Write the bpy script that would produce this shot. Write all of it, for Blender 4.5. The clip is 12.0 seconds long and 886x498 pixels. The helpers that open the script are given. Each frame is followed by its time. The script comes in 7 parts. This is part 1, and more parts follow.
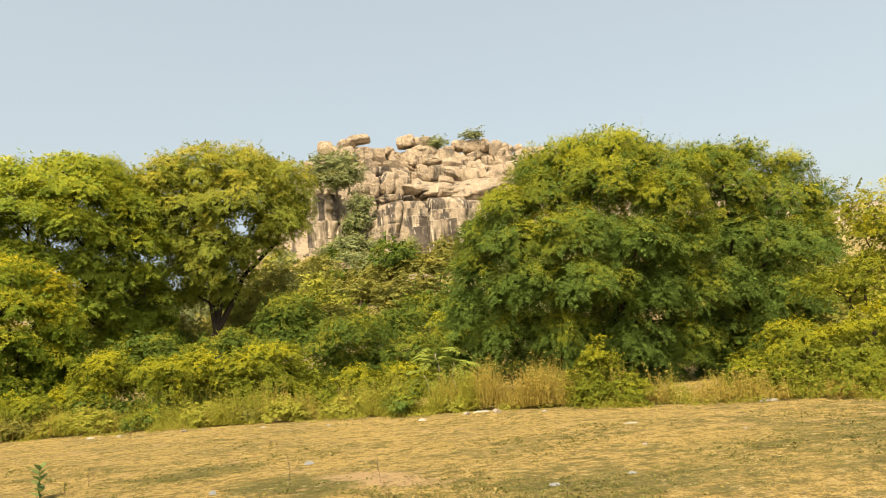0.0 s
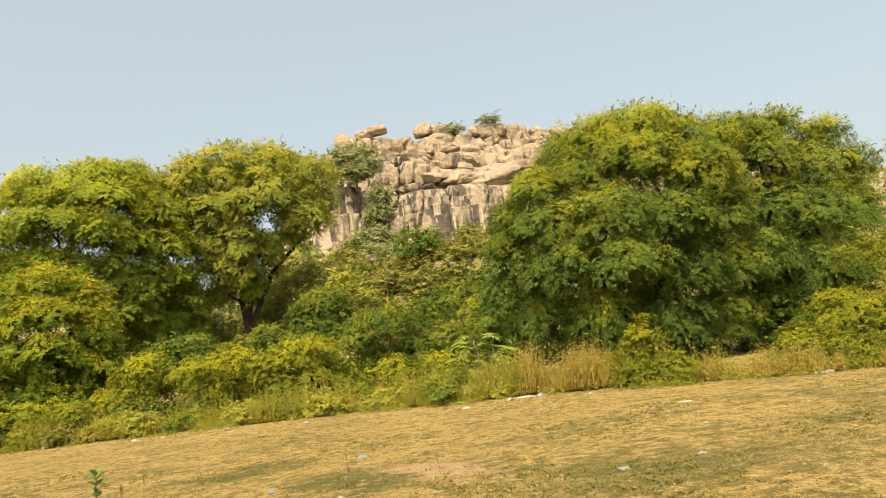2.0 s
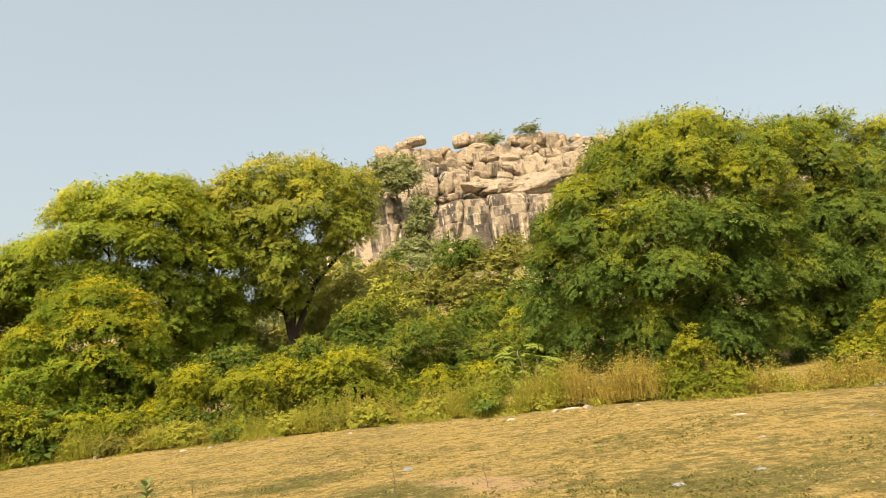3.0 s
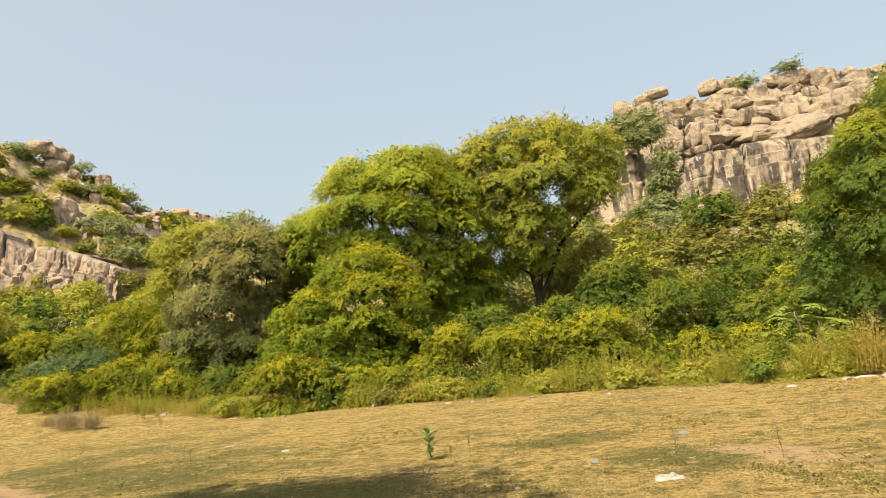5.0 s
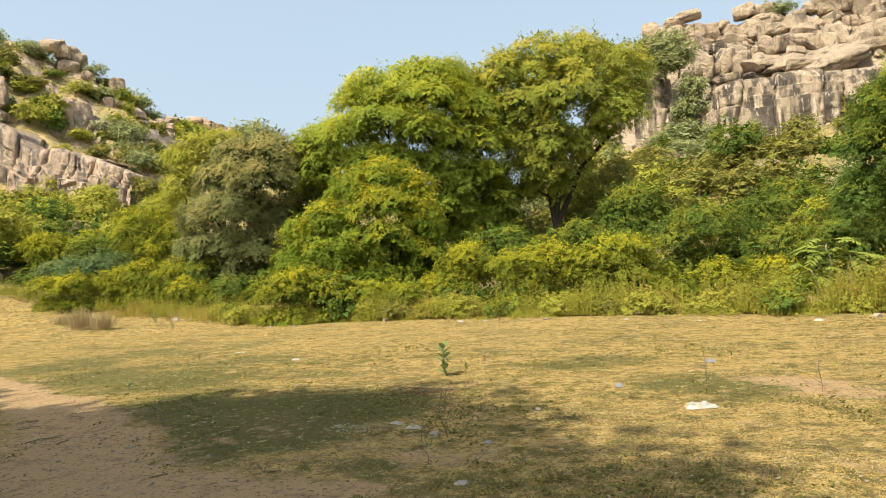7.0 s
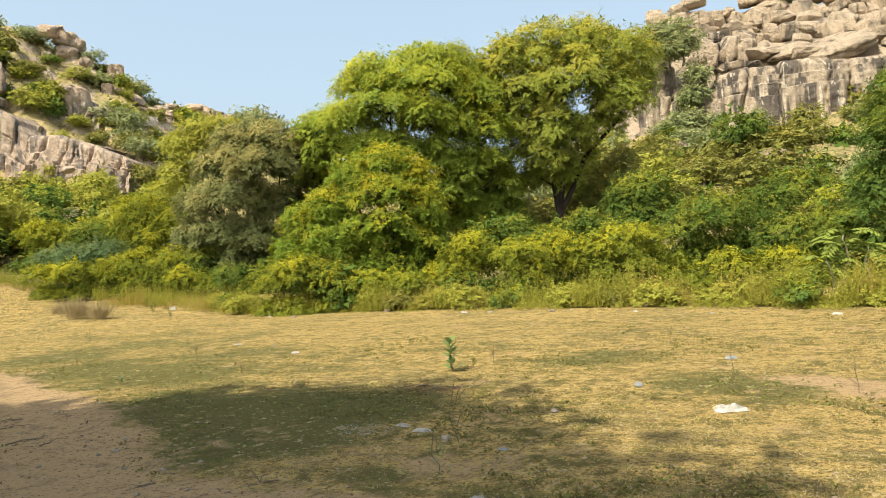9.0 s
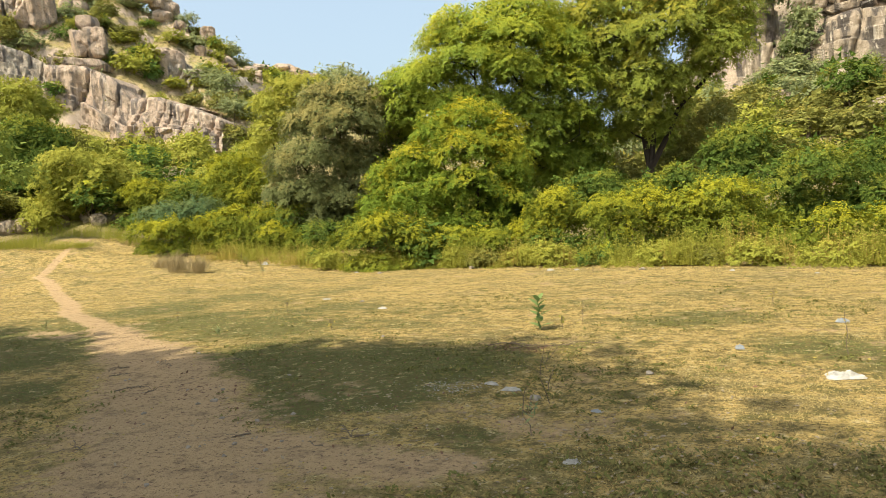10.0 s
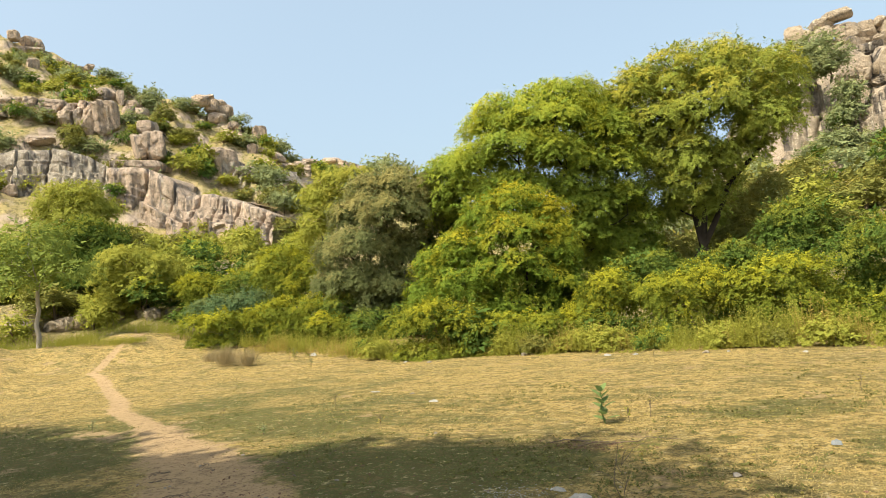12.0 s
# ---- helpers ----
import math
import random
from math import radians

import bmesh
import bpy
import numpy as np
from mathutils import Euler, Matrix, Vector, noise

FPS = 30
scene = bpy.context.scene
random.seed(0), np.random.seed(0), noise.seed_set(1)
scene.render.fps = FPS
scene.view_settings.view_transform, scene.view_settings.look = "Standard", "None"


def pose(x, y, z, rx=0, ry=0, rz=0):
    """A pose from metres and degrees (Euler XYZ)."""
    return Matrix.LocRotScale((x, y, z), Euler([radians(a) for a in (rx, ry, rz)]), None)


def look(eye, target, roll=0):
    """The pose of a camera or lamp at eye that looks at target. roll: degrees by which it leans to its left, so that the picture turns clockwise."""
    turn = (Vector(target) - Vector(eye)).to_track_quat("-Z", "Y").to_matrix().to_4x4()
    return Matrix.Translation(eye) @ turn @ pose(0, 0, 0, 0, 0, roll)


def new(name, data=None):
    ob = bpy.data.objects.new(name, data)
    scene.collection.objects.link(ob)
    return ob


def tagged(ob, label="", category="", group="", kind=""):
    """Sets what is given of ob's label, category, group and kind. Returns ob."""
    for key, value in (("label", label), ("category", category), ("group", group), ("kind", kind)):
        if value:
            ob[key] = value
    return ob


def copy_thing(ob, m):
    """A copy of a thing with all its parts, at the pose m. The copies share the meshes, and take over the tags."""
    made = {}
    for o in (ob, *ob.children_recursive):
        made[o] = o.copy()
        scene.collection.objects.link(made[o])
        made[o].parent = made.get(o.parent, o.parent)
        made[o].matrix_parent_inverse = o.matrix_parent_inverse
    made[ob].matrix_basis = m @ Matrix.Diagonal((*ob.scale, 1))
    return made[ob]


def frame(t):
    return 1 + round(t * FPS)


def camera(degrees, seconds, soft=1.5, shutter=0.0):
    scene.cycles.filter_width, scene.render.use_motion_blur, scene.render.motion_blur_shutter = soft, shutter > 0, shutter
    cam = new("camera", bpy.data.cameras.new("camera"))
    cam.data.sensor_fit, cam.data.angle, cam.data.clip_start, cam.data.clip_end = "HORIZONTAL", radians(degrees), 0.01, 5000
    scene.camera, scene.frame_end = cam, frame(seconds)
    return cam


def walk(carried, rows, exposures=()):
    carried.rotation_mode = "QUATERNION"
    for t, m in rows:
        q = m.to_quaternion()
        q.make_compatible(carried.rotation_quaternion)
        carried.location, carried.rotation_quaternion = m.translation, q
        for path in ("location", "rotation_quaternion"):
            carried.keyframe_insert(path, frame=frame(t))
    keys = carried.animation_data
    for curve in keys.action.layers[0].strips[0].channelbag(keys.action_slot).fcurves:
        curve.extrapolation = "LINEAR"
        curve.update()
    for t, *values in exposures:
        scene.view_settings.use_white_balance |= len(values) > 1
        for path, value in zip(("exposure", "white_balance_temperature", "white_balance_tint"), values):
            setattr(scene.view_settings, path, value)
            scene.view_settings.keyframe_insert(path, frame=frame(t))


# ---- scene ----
cam = camera(64.3, 12.0, 0.6)
PATH = [
    (0, (0.179, 0.038, 1.541), (0.203, 2.017, 1.823), -4.8),
    (0.5, (0.057, 0.116, 1.544), (0.022, 2.097, 1.816), -5.9),
    (1, (-0.032, 0.194, 1.574), (-0.076, 2.172, 1.863), -6.8),
    (1.5, (-0.131, 0.212, 1.581), (-0.164, 2.193, 1.855), -7.3),
    (2, (-0.176, 0.266, 1.574), (-0.212, 2.249, 1.828), -7.5),
    (2.5, (-0.208, 0.338, 1.581), (-0.287, 2.319, 1.849), -7.8),
    (2.7, (-0.221, 0.35, 1.589), (-0.319, 2.327, 1.871), -7.8),
    (4.3, (-0.461, 0.303, 1.633), (-0.993, 2.201, 1.97), -7.1),
    (4.5, (-0.524, 0.328, 1.63), (-1.132, 2.205, 1.955), -7.5),
    (5, (-0.64, 0.405, 1.591), (-1.437, 2.219, 1.867), -6.8),
    (5.5, (-0.734, 0.541, 1.558), (-1.638, 2.313, 1.772), -5.0),
    (6, (-0.776, 0.677, 1.51), (-1.674, 2.459, 1.637), -3.3),
    (6.5, (-0.897, 0.766, 1.494), (-1.766, 2.566, 1.573), -3.4),
    (8.5, (-1.263, 1.212, 1.544), (-2.103, 3.027, 1.588), -4.8),
    (9, (-1.32, 1.277, 1.534), (-2.178, 3.084, 1.561), -3.8),
    (9.5, (-1.406, 1.329, 1.531), (-2.377, 3.078, 1.522), -4.2),
    (10, (-1.451, 1.407, 1.526), (-2.521, 3.095, 1.447), -3.8),
    (10.5, (-1.534, 1.488, 1.518), (-2.545, 3.214, 1.507), -2.9),
    (11, (-1.597, 1.545, 1.568), (-2.478, 3.339, 1.64), -5.6),
    (11.5, (-1.659, 1.65, 1.553), (-2.689, 3.361, 1.671), -5.7),
    (12, (-1.719, 1.716, 1.569), (-2.879, 3.336, 1.741), -5.4),
]
EXPOSURES = [(0.0, 1.08, 7700, 8.5), (2.7, 1.06, 7700, 8.5), (4.5, 1.03, 7500, 8.5), (5.5, 1.07, 7100, 8.5), (6.5, 1.1, 6800, 8), (8.5, 1.13, 6500, 5.5), (10.5, 1.17, 6500, 5.5), (12.0, 1.13, 6450, 5)]
walk(cam, [(t, look(eye, target, roll)) for t, eye, target, roll in PATH], EXPOSURES)

# ---- world and sun ----
SUN_AZ, SUN_EL = radians(197.0), radians(54.0)     # clockwise from +y, above the horizon
world = bpy.data.worlds.new("world")
scene.world = world
world.use_nodes = True
wn = world.node_tree
sky = wn.nodes.new("ShaderNodeTexSky")
sky.sky_type, sky.sun_disc = "NISHITA", False
sky.sun_elevation, sky.sun_rotation = SUN_EL, SUN_AZ
sky.dust_density, sky.air_density, sky.ozone_density = 6.0, 1.0, 1.0
haze = wn.nodes.new("ShaderNodeMix")        # a dusty, pale winter sky
haze.data_type = "RGBA"
haze.inputs[0].default_value = 0.55
haze.inputs[7].default_value = (1.95, 2.32, 2.55, 1.0)
wn.links.new(sky.outputs[0], haze.inputs[6])
wn.links.new(haze.outputs[2], wn.nodes["Background"].inputs[0])
wn.nodes["Background"].inputs[1].default_value = 0.15
sun_data = bpy.data.lights.new("sun", "SUN")
sun_data.energy, sun_data.angle, sun_data.color = 3.55, radians(0.6), (1.0, 0.90, 0.72)
sun = new("sun", sun_data)
TO_SUN = Vector((math.sin(SUN_AZ) * math.cos(SUN_EL), math.cos(SUN_AZ) * math.cos(SUN_EL), math.sin(SUN_EL)))
sun.matrix_basis = look(TO_SUN * 200, (0, 0, 0))


# ---- materials ----
class Nodes:
    """A short way to write node materials."""

    def __init__(self, name, rough=0.8):
        self.mat = bpy.data.materials.new(name)
        self.mat.use_nodes = True
        self.tree = self.mat.node_tree
        self.bsdf = self.tree.nodes["Principled BSDF"]
        self.out = self.tree.nodes["Material Output"]
        self.bsdf.inputs["Roughness"].default_value = rough
        self.bsdf.inputs["Specular IOR Level"].default_value = 0.25
        self.where = self.add("ShaderNodeNewGeometry").outputs["Position"]

    def add(self, kind):
        return self.tree.nodes.new(kind)

    def put(self, value, socket):
        if isinstance(value, bpy.types.NodeSocket):
            self.tree.links.new(value, socket)
        else:
            socket.default_value = value

    def scaled(self, vec, size):
        n = self.add("ShaderNodeMapping")
        self.put(vec, n.inputs["Vector"])
        n.inputs["Scale"].default_value = size
        return n.outputs[0]

    def noise(self, scale, detail=4.0, rough=0.55, vec=None):
        n = self.add("ShaderNodeTexNoise")
        self.put(vec or self.where, n.inputs["Vector"])
        n.inputs["Scale"].default_value, n.inputs["Detail"].default_value, n.inputs["Roughness"].default_value = scale, detail, rough
        return n.outputs["Fac"]

    def voronoi(self, scale, feature="F1", vec=None):
        n = self.add("ShaderNodeTexVoronoi")
        n.feature = feature
        self.put(vec or self.where, n.inputs["Vector"])
        n.inputs["Scale"].default_value = scale
        return n.outputs["Distance"]

    def ramp(self, fac, a, b, low=0.0, high=1.0):
        n = self.add("ShaderNodeMapRange")
        self.put(fac, n.inputs[0])
        for i, v in enumerate((a, b, low, high)):
            n.inputs[i + 1].default_value = v
        return n.outputs[0]

    def mix(self, fac, a, b):
        n = self.add("ShaderNodeMix")
        n.data_type = "RGBA"
        self.put(fac, n.inputs[0])
        self.put(a if isinstance(a, bpy.types.NodeSocket) else (*a, 1.0), n.inputs[6])
        self.put(b if isinstance(b, bpy.types.NodeSocket) else (*b, 1.0), n.inputs[7])
        return n.outputs[2]

    def math(self, op, a, b=0.0):
        n = self.add("ShaderNodeMath")
        n.operation = op
        self.put(a, n.inputs[0])
        self.put(b, n.inputs[1])
        return n.outputs[0]

    def noise_colour(self, scale):
        n = self.add("ShaderNodeTexNoise")
        self.put(self.where, n.inputs["Vector"])
        n.inputs["Scale"].default_value = scale
        return n.outputs["Color"]

    def math3(self, a, b):
        n = self.add("ShaderNodeVectorMath")
        n.operation = "ADD"
        self.put(a, n.inputs[0])
        self.put(b, n.inputs[1])
        return n.outputs[0]

    def attribute(self, name):
        n = self.add("ShaderNodeAttribute")
        n.attribute_name = name
        return n.outputs["Fac"]

    def bump(self, height, strength, distance):
        n = self.add("ShaderNodeBump")
        n.inputs["Strength"].default_value, n.inputs["Distance"].default_value = strength, distance
        self.put(height, n.inputs["Height"])
        self.put(n.outputs[0], self.bsdf.inputs["Normal"])

    def colour(self, c):
        self.put(c if isinstance(c, bpy.types.NodeSocket) else (*c, 1.0), self.bsdf.inputs["Base Color"])
        return self.mat


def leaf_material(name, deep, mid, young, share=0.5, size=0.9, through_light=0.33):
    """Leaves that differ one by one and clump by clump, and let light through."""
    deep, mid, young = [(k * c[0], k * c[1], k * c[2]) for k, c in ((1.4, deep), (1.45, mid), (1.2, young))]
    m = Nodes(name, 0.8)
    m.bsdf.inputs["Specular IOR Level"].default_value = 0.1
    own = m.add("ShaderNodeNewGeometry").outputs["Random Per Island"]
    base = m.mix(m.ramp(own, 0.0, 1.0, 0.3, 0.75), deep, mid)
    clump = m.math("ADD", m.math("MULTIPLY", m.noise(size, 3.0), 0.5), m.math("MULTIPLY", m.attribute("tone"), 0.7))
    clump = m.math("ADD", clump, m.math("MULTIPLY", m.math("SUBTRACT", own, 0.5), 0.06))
    # On crowns, tone also puts top light into the young colour.
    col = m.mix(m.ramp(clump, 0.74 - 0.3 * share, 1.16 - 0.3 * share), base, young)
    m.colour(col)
    glow = m.add("ShaderNodeBsdfTranslucent")
    m.put(col, glow.inputs[0])
    both = m.add("ShaderNodeMixShader")
    both.inputs[0].default_value = through_light
    m.put(m.bsdf.outputs[0], both.inputs[1])
    m.put(glow.outputs[0], both.inputs[2])
    m.put(both.outputs[0], m.out.inputs[0])
    return m.mat


def rock_material(name, pale, warm, dark, streaks=0.5, patches=0.6):
    m = Nodes(name, 0.85)
    tone = m.mix(m.noise(0.35, 5.0), pale, warm)
    tone = m.mix(m.ramp(m.noise(2.6, 6.0, 0.7), 0.35, 0.75), tone, m.mix(0.55, pale, (0.25, 0.19, 0.14)))
    own = m.add("ShaderNodeObjectInfo").outputs["Random"]
    tone = m.mix(m.ramp(own, 0.0, 1.0, 0.0, 0.32), tone, m.mix(0.5, warm, (0.20, 0.17, 0.14)))
    runs = m.noise(1.0, 5.0, 0.55, m.scaled(m.where, (0.8, 0.8, 0.06)))
    tone = m.mix(m.ramp(runs, 0.62 - 0.14 * streaks, 0.72 - 0.14 * streaks), tone, dark)
    wash = m.noise(1.0, 4.0, 0.6, m.scaled(m.where, (2.3, 2.3, 0.04)))
    tone = m.mix(m.ramp(wash, 0.56, 0.66, 0.0, 0.6 * streaks), tone, m.mix(0.5, pale, (0.92, 0.84, 0.70)))
    patina = m.ramp(m.math("ADD", m.noise(0.55, 6.0, 0.7), m.math("MULTIPLY", m.noise(5.0, 5.0, 0.7), 0.25)), 0.60, 0.74, 0.0, patches)
    tone = m.mix(patina, tone, (0.27, 0.225, 0.17))
    lichen = m.ramp(m.noise(1.5, 8.0, 0.8), 0.52, 0.60)
    tone = m.mix(m.math("MULTIPLY", lichen, 0.2 + 0.5 * patches), tone, (0.12, 0.105, 0.09))
    crack = m.ramp(m.voronoi(0.33, "DISTANCE_TO_EDGE", m.math3(m.where, m.noise_colour(0.8))), 0.0, 0.02)
    tone = m.mix(m.math("MULTIPLY", m.math("SUBTRACT", 1.0, crack), 0.05), tone, (0.09, 0.07, 0.055))
    m.bump(m.math("ADD", m.noise(1.1, 10.0, 0.76), m.math("MULTIPLY", crack, 0.05)), 1.0, 0.75)
    return m.colour(tone)


STRAW, DRY_GREEN, SOIL = (0.455, 0.318, 0.112), (0.115, 0.12, 0.036), (0.46, 0.31, 0.168)


def meadow_material():
    m = Nodes("dry_meadow", 0.95)
    m.bsdf.inputs["Specular IOR Level"].default_value = 0.08
    drift = m.scaled(m.where, (0.75, 1.3, 1.0))
    patch = m.math("ADD", m.math("MULTIPLY", m.noise(0.55, 4.0, 0.6, drift), 0.5), m.math("MULTIPLY", m.noise(3.0, 5.0, 0.7, drift), 0.5))
    col = m.mix(m.ramp(patch, 0.495, 0.55), STRAW, (0.29, 0.22, 0.085))
    col = m.mix(m.ramp(m.math("ADD", m.math("MULTIPLY", patch, 2.0), m.math("MULTIPLY", m.attribute("green"), 0.95)), 1.17, 1.5), col, DRY_GREEN)
    mottle = m.noise(7.0, 6.0, 0.8)
    col = m.mix(m.ramp(mottle, 0.51, 0.58), col, (0.19, 0.145, 0.058))
    col = m.mix(m.ramp(mottle, 0.45, 0.37), col, (0.50, 0.395, 0.20))
    col = m.mix(m.ramp(m.noise(30.0, 5.0, 0.8), 0.50, 0.60), col, (0.13, 0.10, 0.042))
    col = m.mix(m.ramp(m.noise(2.3, 6.0, 0.8), 0.51, 0.60, 0.0, 0.85), col, (0.12, 0.105, 0.035))
    bare = m.ramp(m.noise(1.1, 5.0, 0.65), 0.60, 0.68)
    fray = m.math("ADD", m.math("MULTIPLY", m.math("SUBTRACT", m.noise(1.6, 6.0, 0.7), 0.5), 1.5), m.math("MULTIPLY", m.math("SUBTRACT", m.noise(7.0, 5.0, 0.7), 0.5), 0.8))
    worn = m.ramp(m.math("ADD", m.attribute("worn"), fray), 0.42, 0.66, 0.0, 0.9)
    soil = m.mix(m.noise(1.4, 6.0, 0.7), SOIL, (0.45, 0.315, 0.175))
    soil = m.mix(m.ramp(m.noise(4.0, 6.0, 0.75), 0.50, 0.66, 0.0, 0.75), soil, (0.20, 0.14, 0.085))
    soil = m.mix(m.ramp(m.noise(30.0, 3.0, 0.6), 0.60, 0.68), soil, (0.13, 0.085, 0.05))
    soil = m.mix(m.ramp(m.noise(16.0, 5.0, 0.7), 0.54, 0.70), soil, (0.19, 0.125, 0.075))
    col = m.mix(m.math("MAXIMUM", worn, m.math("MULTIPLY", bare, 0.7)), col, soil)
    m.bump(m.math("ADD", m.noise(11.0, 6.0, 0.75), m.math("MULTIPLY", m.noise(50.0, 3.0), 0.5)), 0.9, 0.085)
    return m.colour(col)


def hillside_material():
    """Straw grass and soil on the flatter ground, bare stained granite where it is steep."""
    m = Nodes("scrubby_hillside", 0.95)
    col = m.mix(m.ramp(m.noise(0.22, 6.0, 0.65), 0.35, 0.65), (0.48, 0.36, 0.165), (0.35, 0.305, 0.115))
    col = m.mix(m.ramp(m.noise(1.2, 6.0, 0.7), 0.5, 0.68), col, (0.30, 0.22, 0.14))
    col = m.mix(m.ramp(m.noise(1.6, 8.0, 0.82), 0.51, 0.58, 0.0, 0.85), col, (0.15, 0.135, 0.05))
    col = m.mix(m.ramp(m.noise(0.6, 6.0, 0.7), 0.54, 0.62, 0.0, 0.7), col, (0.46, 0.36, 0.17))
    rock = m.mix(m.noise(0.3, 6.0, 0.6), (0.62, 0.50, 0.39), (0.52, 0.39, 0.29))
    runs = m.noise(1.0, 5.0, 0.65, m.scaled(m.where, (0.7, 0.7, 0.10)))
    rock = m.mix(m.ramp(runs, 0.53, 0.63), rock, (0.11, 0.09, 0.08))
    split = m.add("ShaderNodeSeparateXYZ")
    m.put(m.add("ShaderNodeNewGeometry").outputs["Normal"], split.inputs[0])
    steep = m.ramp(m.math("ADD", split.outputs[2], m.math("MULTIPLY", m.math("SUBTRACT", m.noise(0.8, 6.0, 0.7), 0.5), 0.5)), 0.72, 0.56)
    m.bump(m.noise(0.9, 10.0, 0.75), 1.0, 0.9)
    return m.colour(m.mix(steep, col, rock))


def bark_material(name, a, b):
    m = Nodes(name, 0.9)
    grain = m.noise(9.0, 5.0, 0.7, m.scaled(m.where, (1.0, 1.0, 0.18)))
    m.bump(grain, 0.8, 0.03)
    return m.colour(m.mix(grain, a, b))


def plain_material(name, a, b, scale=12.0, rough=0.7):
    m = Nodes(name, rough)
    m.bump(m.noise(scale * 2, 4.0), 0.4, 0.01)
    return m.colour(m.mix(m.noise(scale, 4.0), a, b))


MEADOW, HILLSIDE = meadow_material(), hillside_material()
GRANITE = rock_material("tan_granite", (0.60, 0.49, 0.36), (0.51, 0.385, 0.265), (0.10, 0.085, 0.07), 0.45)
STREAKED = rock_material("streaked_granite", (0.63, 0.52, 0.385), (0.51, 0.39, 0.28), (0.10, 0.083, 0.07), 1.15, 0.35)
REDDISH = rock_material("reddish_granite", (0.68, 0.53, 0.40), (0.59, 0.42, 0.31), (0.20, 0.165, 0.145), 0.75)
GREY_FACE = rock_material("grey_granite", (0.58, 0.51, 0.42), (0.50, 0.42, 0.33), (0.17, 0.145, 0.13), 0.8)
BARK = bark_material("dark_bark", (0.02, 0.016, 0.012), (0.05, 0.04, 0.03))
PALE_BARK = bark_material("pale_bark", (0.28, 0.24, 0.19), (0.42, 0.37, 0.30))
TWIG = bark_material("grey_twigs", (0.10, 0.075, 0.05), (0.20, 0.15, 0.10))
LEAF_ACACIA = leaf_material("acacia_leaves", (0.0686, 0.122, 0.0195), (0.217, 0.253, 0.0344), (0.36, 0.347, 0.0285), 0.62, 0.6)
LEAF_THORN = leaf_material("thorn_tree_leaves", (0.0362, 0.0744, 0.0183), (0.0988, 0.144, 0.0271), (0.311, 0.306, 0.0244), 0.68, 0.35)
LEAF_ROUND = leaf_material("bright_acacia_leaves", (0.0485, 0.0881, 0.0122), (0.154, 0.2, 0.021), (0.419, 0.343, 0.0204), 0.62, 0.45)
LEAF_NEEM = leaf_material("neem_leaves", (0.102, 0.139, 0.0266), (0.224, 0.243, 0.0384), (0.377, 0.318, 0.0378), 0.6, 0.6)
LEAF_GREY = leaf_material("greyish_leaves", (0.0613, 0.0802, 0.031), (0.153, 0.161, 0.0606), (0.332, 0.277, 0.095), 0.5, 0.6)
LEAF_SHRUB = leaf_material("shrub_leaves", (0.0556, 0.08, 0.0113), (0.15, 0.164, 0.0167), (0.324, 0.298, 0.0182), 0.56, 0.5)
LEAF_LUSH = leaf_material("lush_leaves", (0.033, 0.0616, 0.013), (0.0848, 0.124, 0.0198), (0.239, 0.229, 0.0238), 0.42, 0.7)
LEAF_DARK = leaf_material("dark_hill_leaves", (0.109, 0.14, 0.065), (0.211, 0.223, 0.0937), (0.297, 0.261, 0.0801), 0.25, 0.4)
LEAF_OLIVE = leaf_material("olive_scrub_leaves", (0.0859, 0.0979, 0.0235), (0.177, 0.169, 0.0403), (0.266, 0.217, 0.041), 0.4, 0.4)
LEAF_GOLD = leaf_material("yellowing_leaves", (0.153, 0.171, 0.028), (0.259, 0.256, 0.0432), (0.329, 0.29, 0.046), 0.45, 0.4)
LEAF_TEAL = leaf_material("bluish_leaves", (0.0525, 0.09, 0.0374), (0.09, 0.131, 0.0544), (0.167, 0.176, 0.0504), 0.2, 1.0)
LEAF_PINNATE = leaf_material("pinnate_leaves", (0.101, 0.136, 0.0275), (0.171, 0.199, 0.0379), (0.256, 0.25, 0.0454), 0.3, 2.0)
DRY_GRASS = leaf_material("dry_tall_grass", (0.144, 0.114, 0.0281), (0.316, 0.245, 0.0586), (0.156, 0.17, 0.028), 0.5, 1.2, 0.25)
DRY_TUFT = leaf_material("grey_brown_tuft", (0.17, 0.135, 0.07), (0.30, 0.24, 0.13), (0.22, 0.21, 0.08), 0.4, 1.2, 0.2)
WEEDS = leaf_material("yellow_green_weeds", (0.131, 0.14, 0.0269), (0.262, 0.249, 0.0363), (0.415, 0.337, 0.051), 0.6, 1.2, 0.3)
TURF = leaf_material("short_turf", (0.212, 0.163, 0.0643), (0.365, 0.28, 0.113), (0.0978, 0.115, 0.035), 0.7, 1.3, 0.2)
HERBS = leaf_material("low_herb_leaves", (0.0715, 0.0726, 0.0198), (0.111, 0.105, 0.0288), (0.176, 0.14, 0.05), 0.4, 1.2, 0.2)
WHITE_LITTER = plain_material("soiled_white_plastic", (0.09, 0.085, 0.07), (0.56, 0.53, 0.47), 14.0, 0.6)
PALE_STONE = plain_material("pale_stone", (0.22, 0.18, 0.135), (0.30, 0.26, 0.21), 14.0, 0.85)
BLUE_LITTER = plain_material("pale_blue_plastic", (0.17, 0.185, 0.195), (0.26, 0.275, 0.285), 18.0, 0.4)
DEAD_LEAF = plain_material("red_brown_debris", (0.10, 0.05, 0.03), (0.20, 0.11, 0.065), 20.0, 0.9)
DRY_LEAF = plain_material("pale_dry_leaves", (0.17, 0.125, 0.08), (0.40, 0.32, 0.21), 20.0, 0.9)
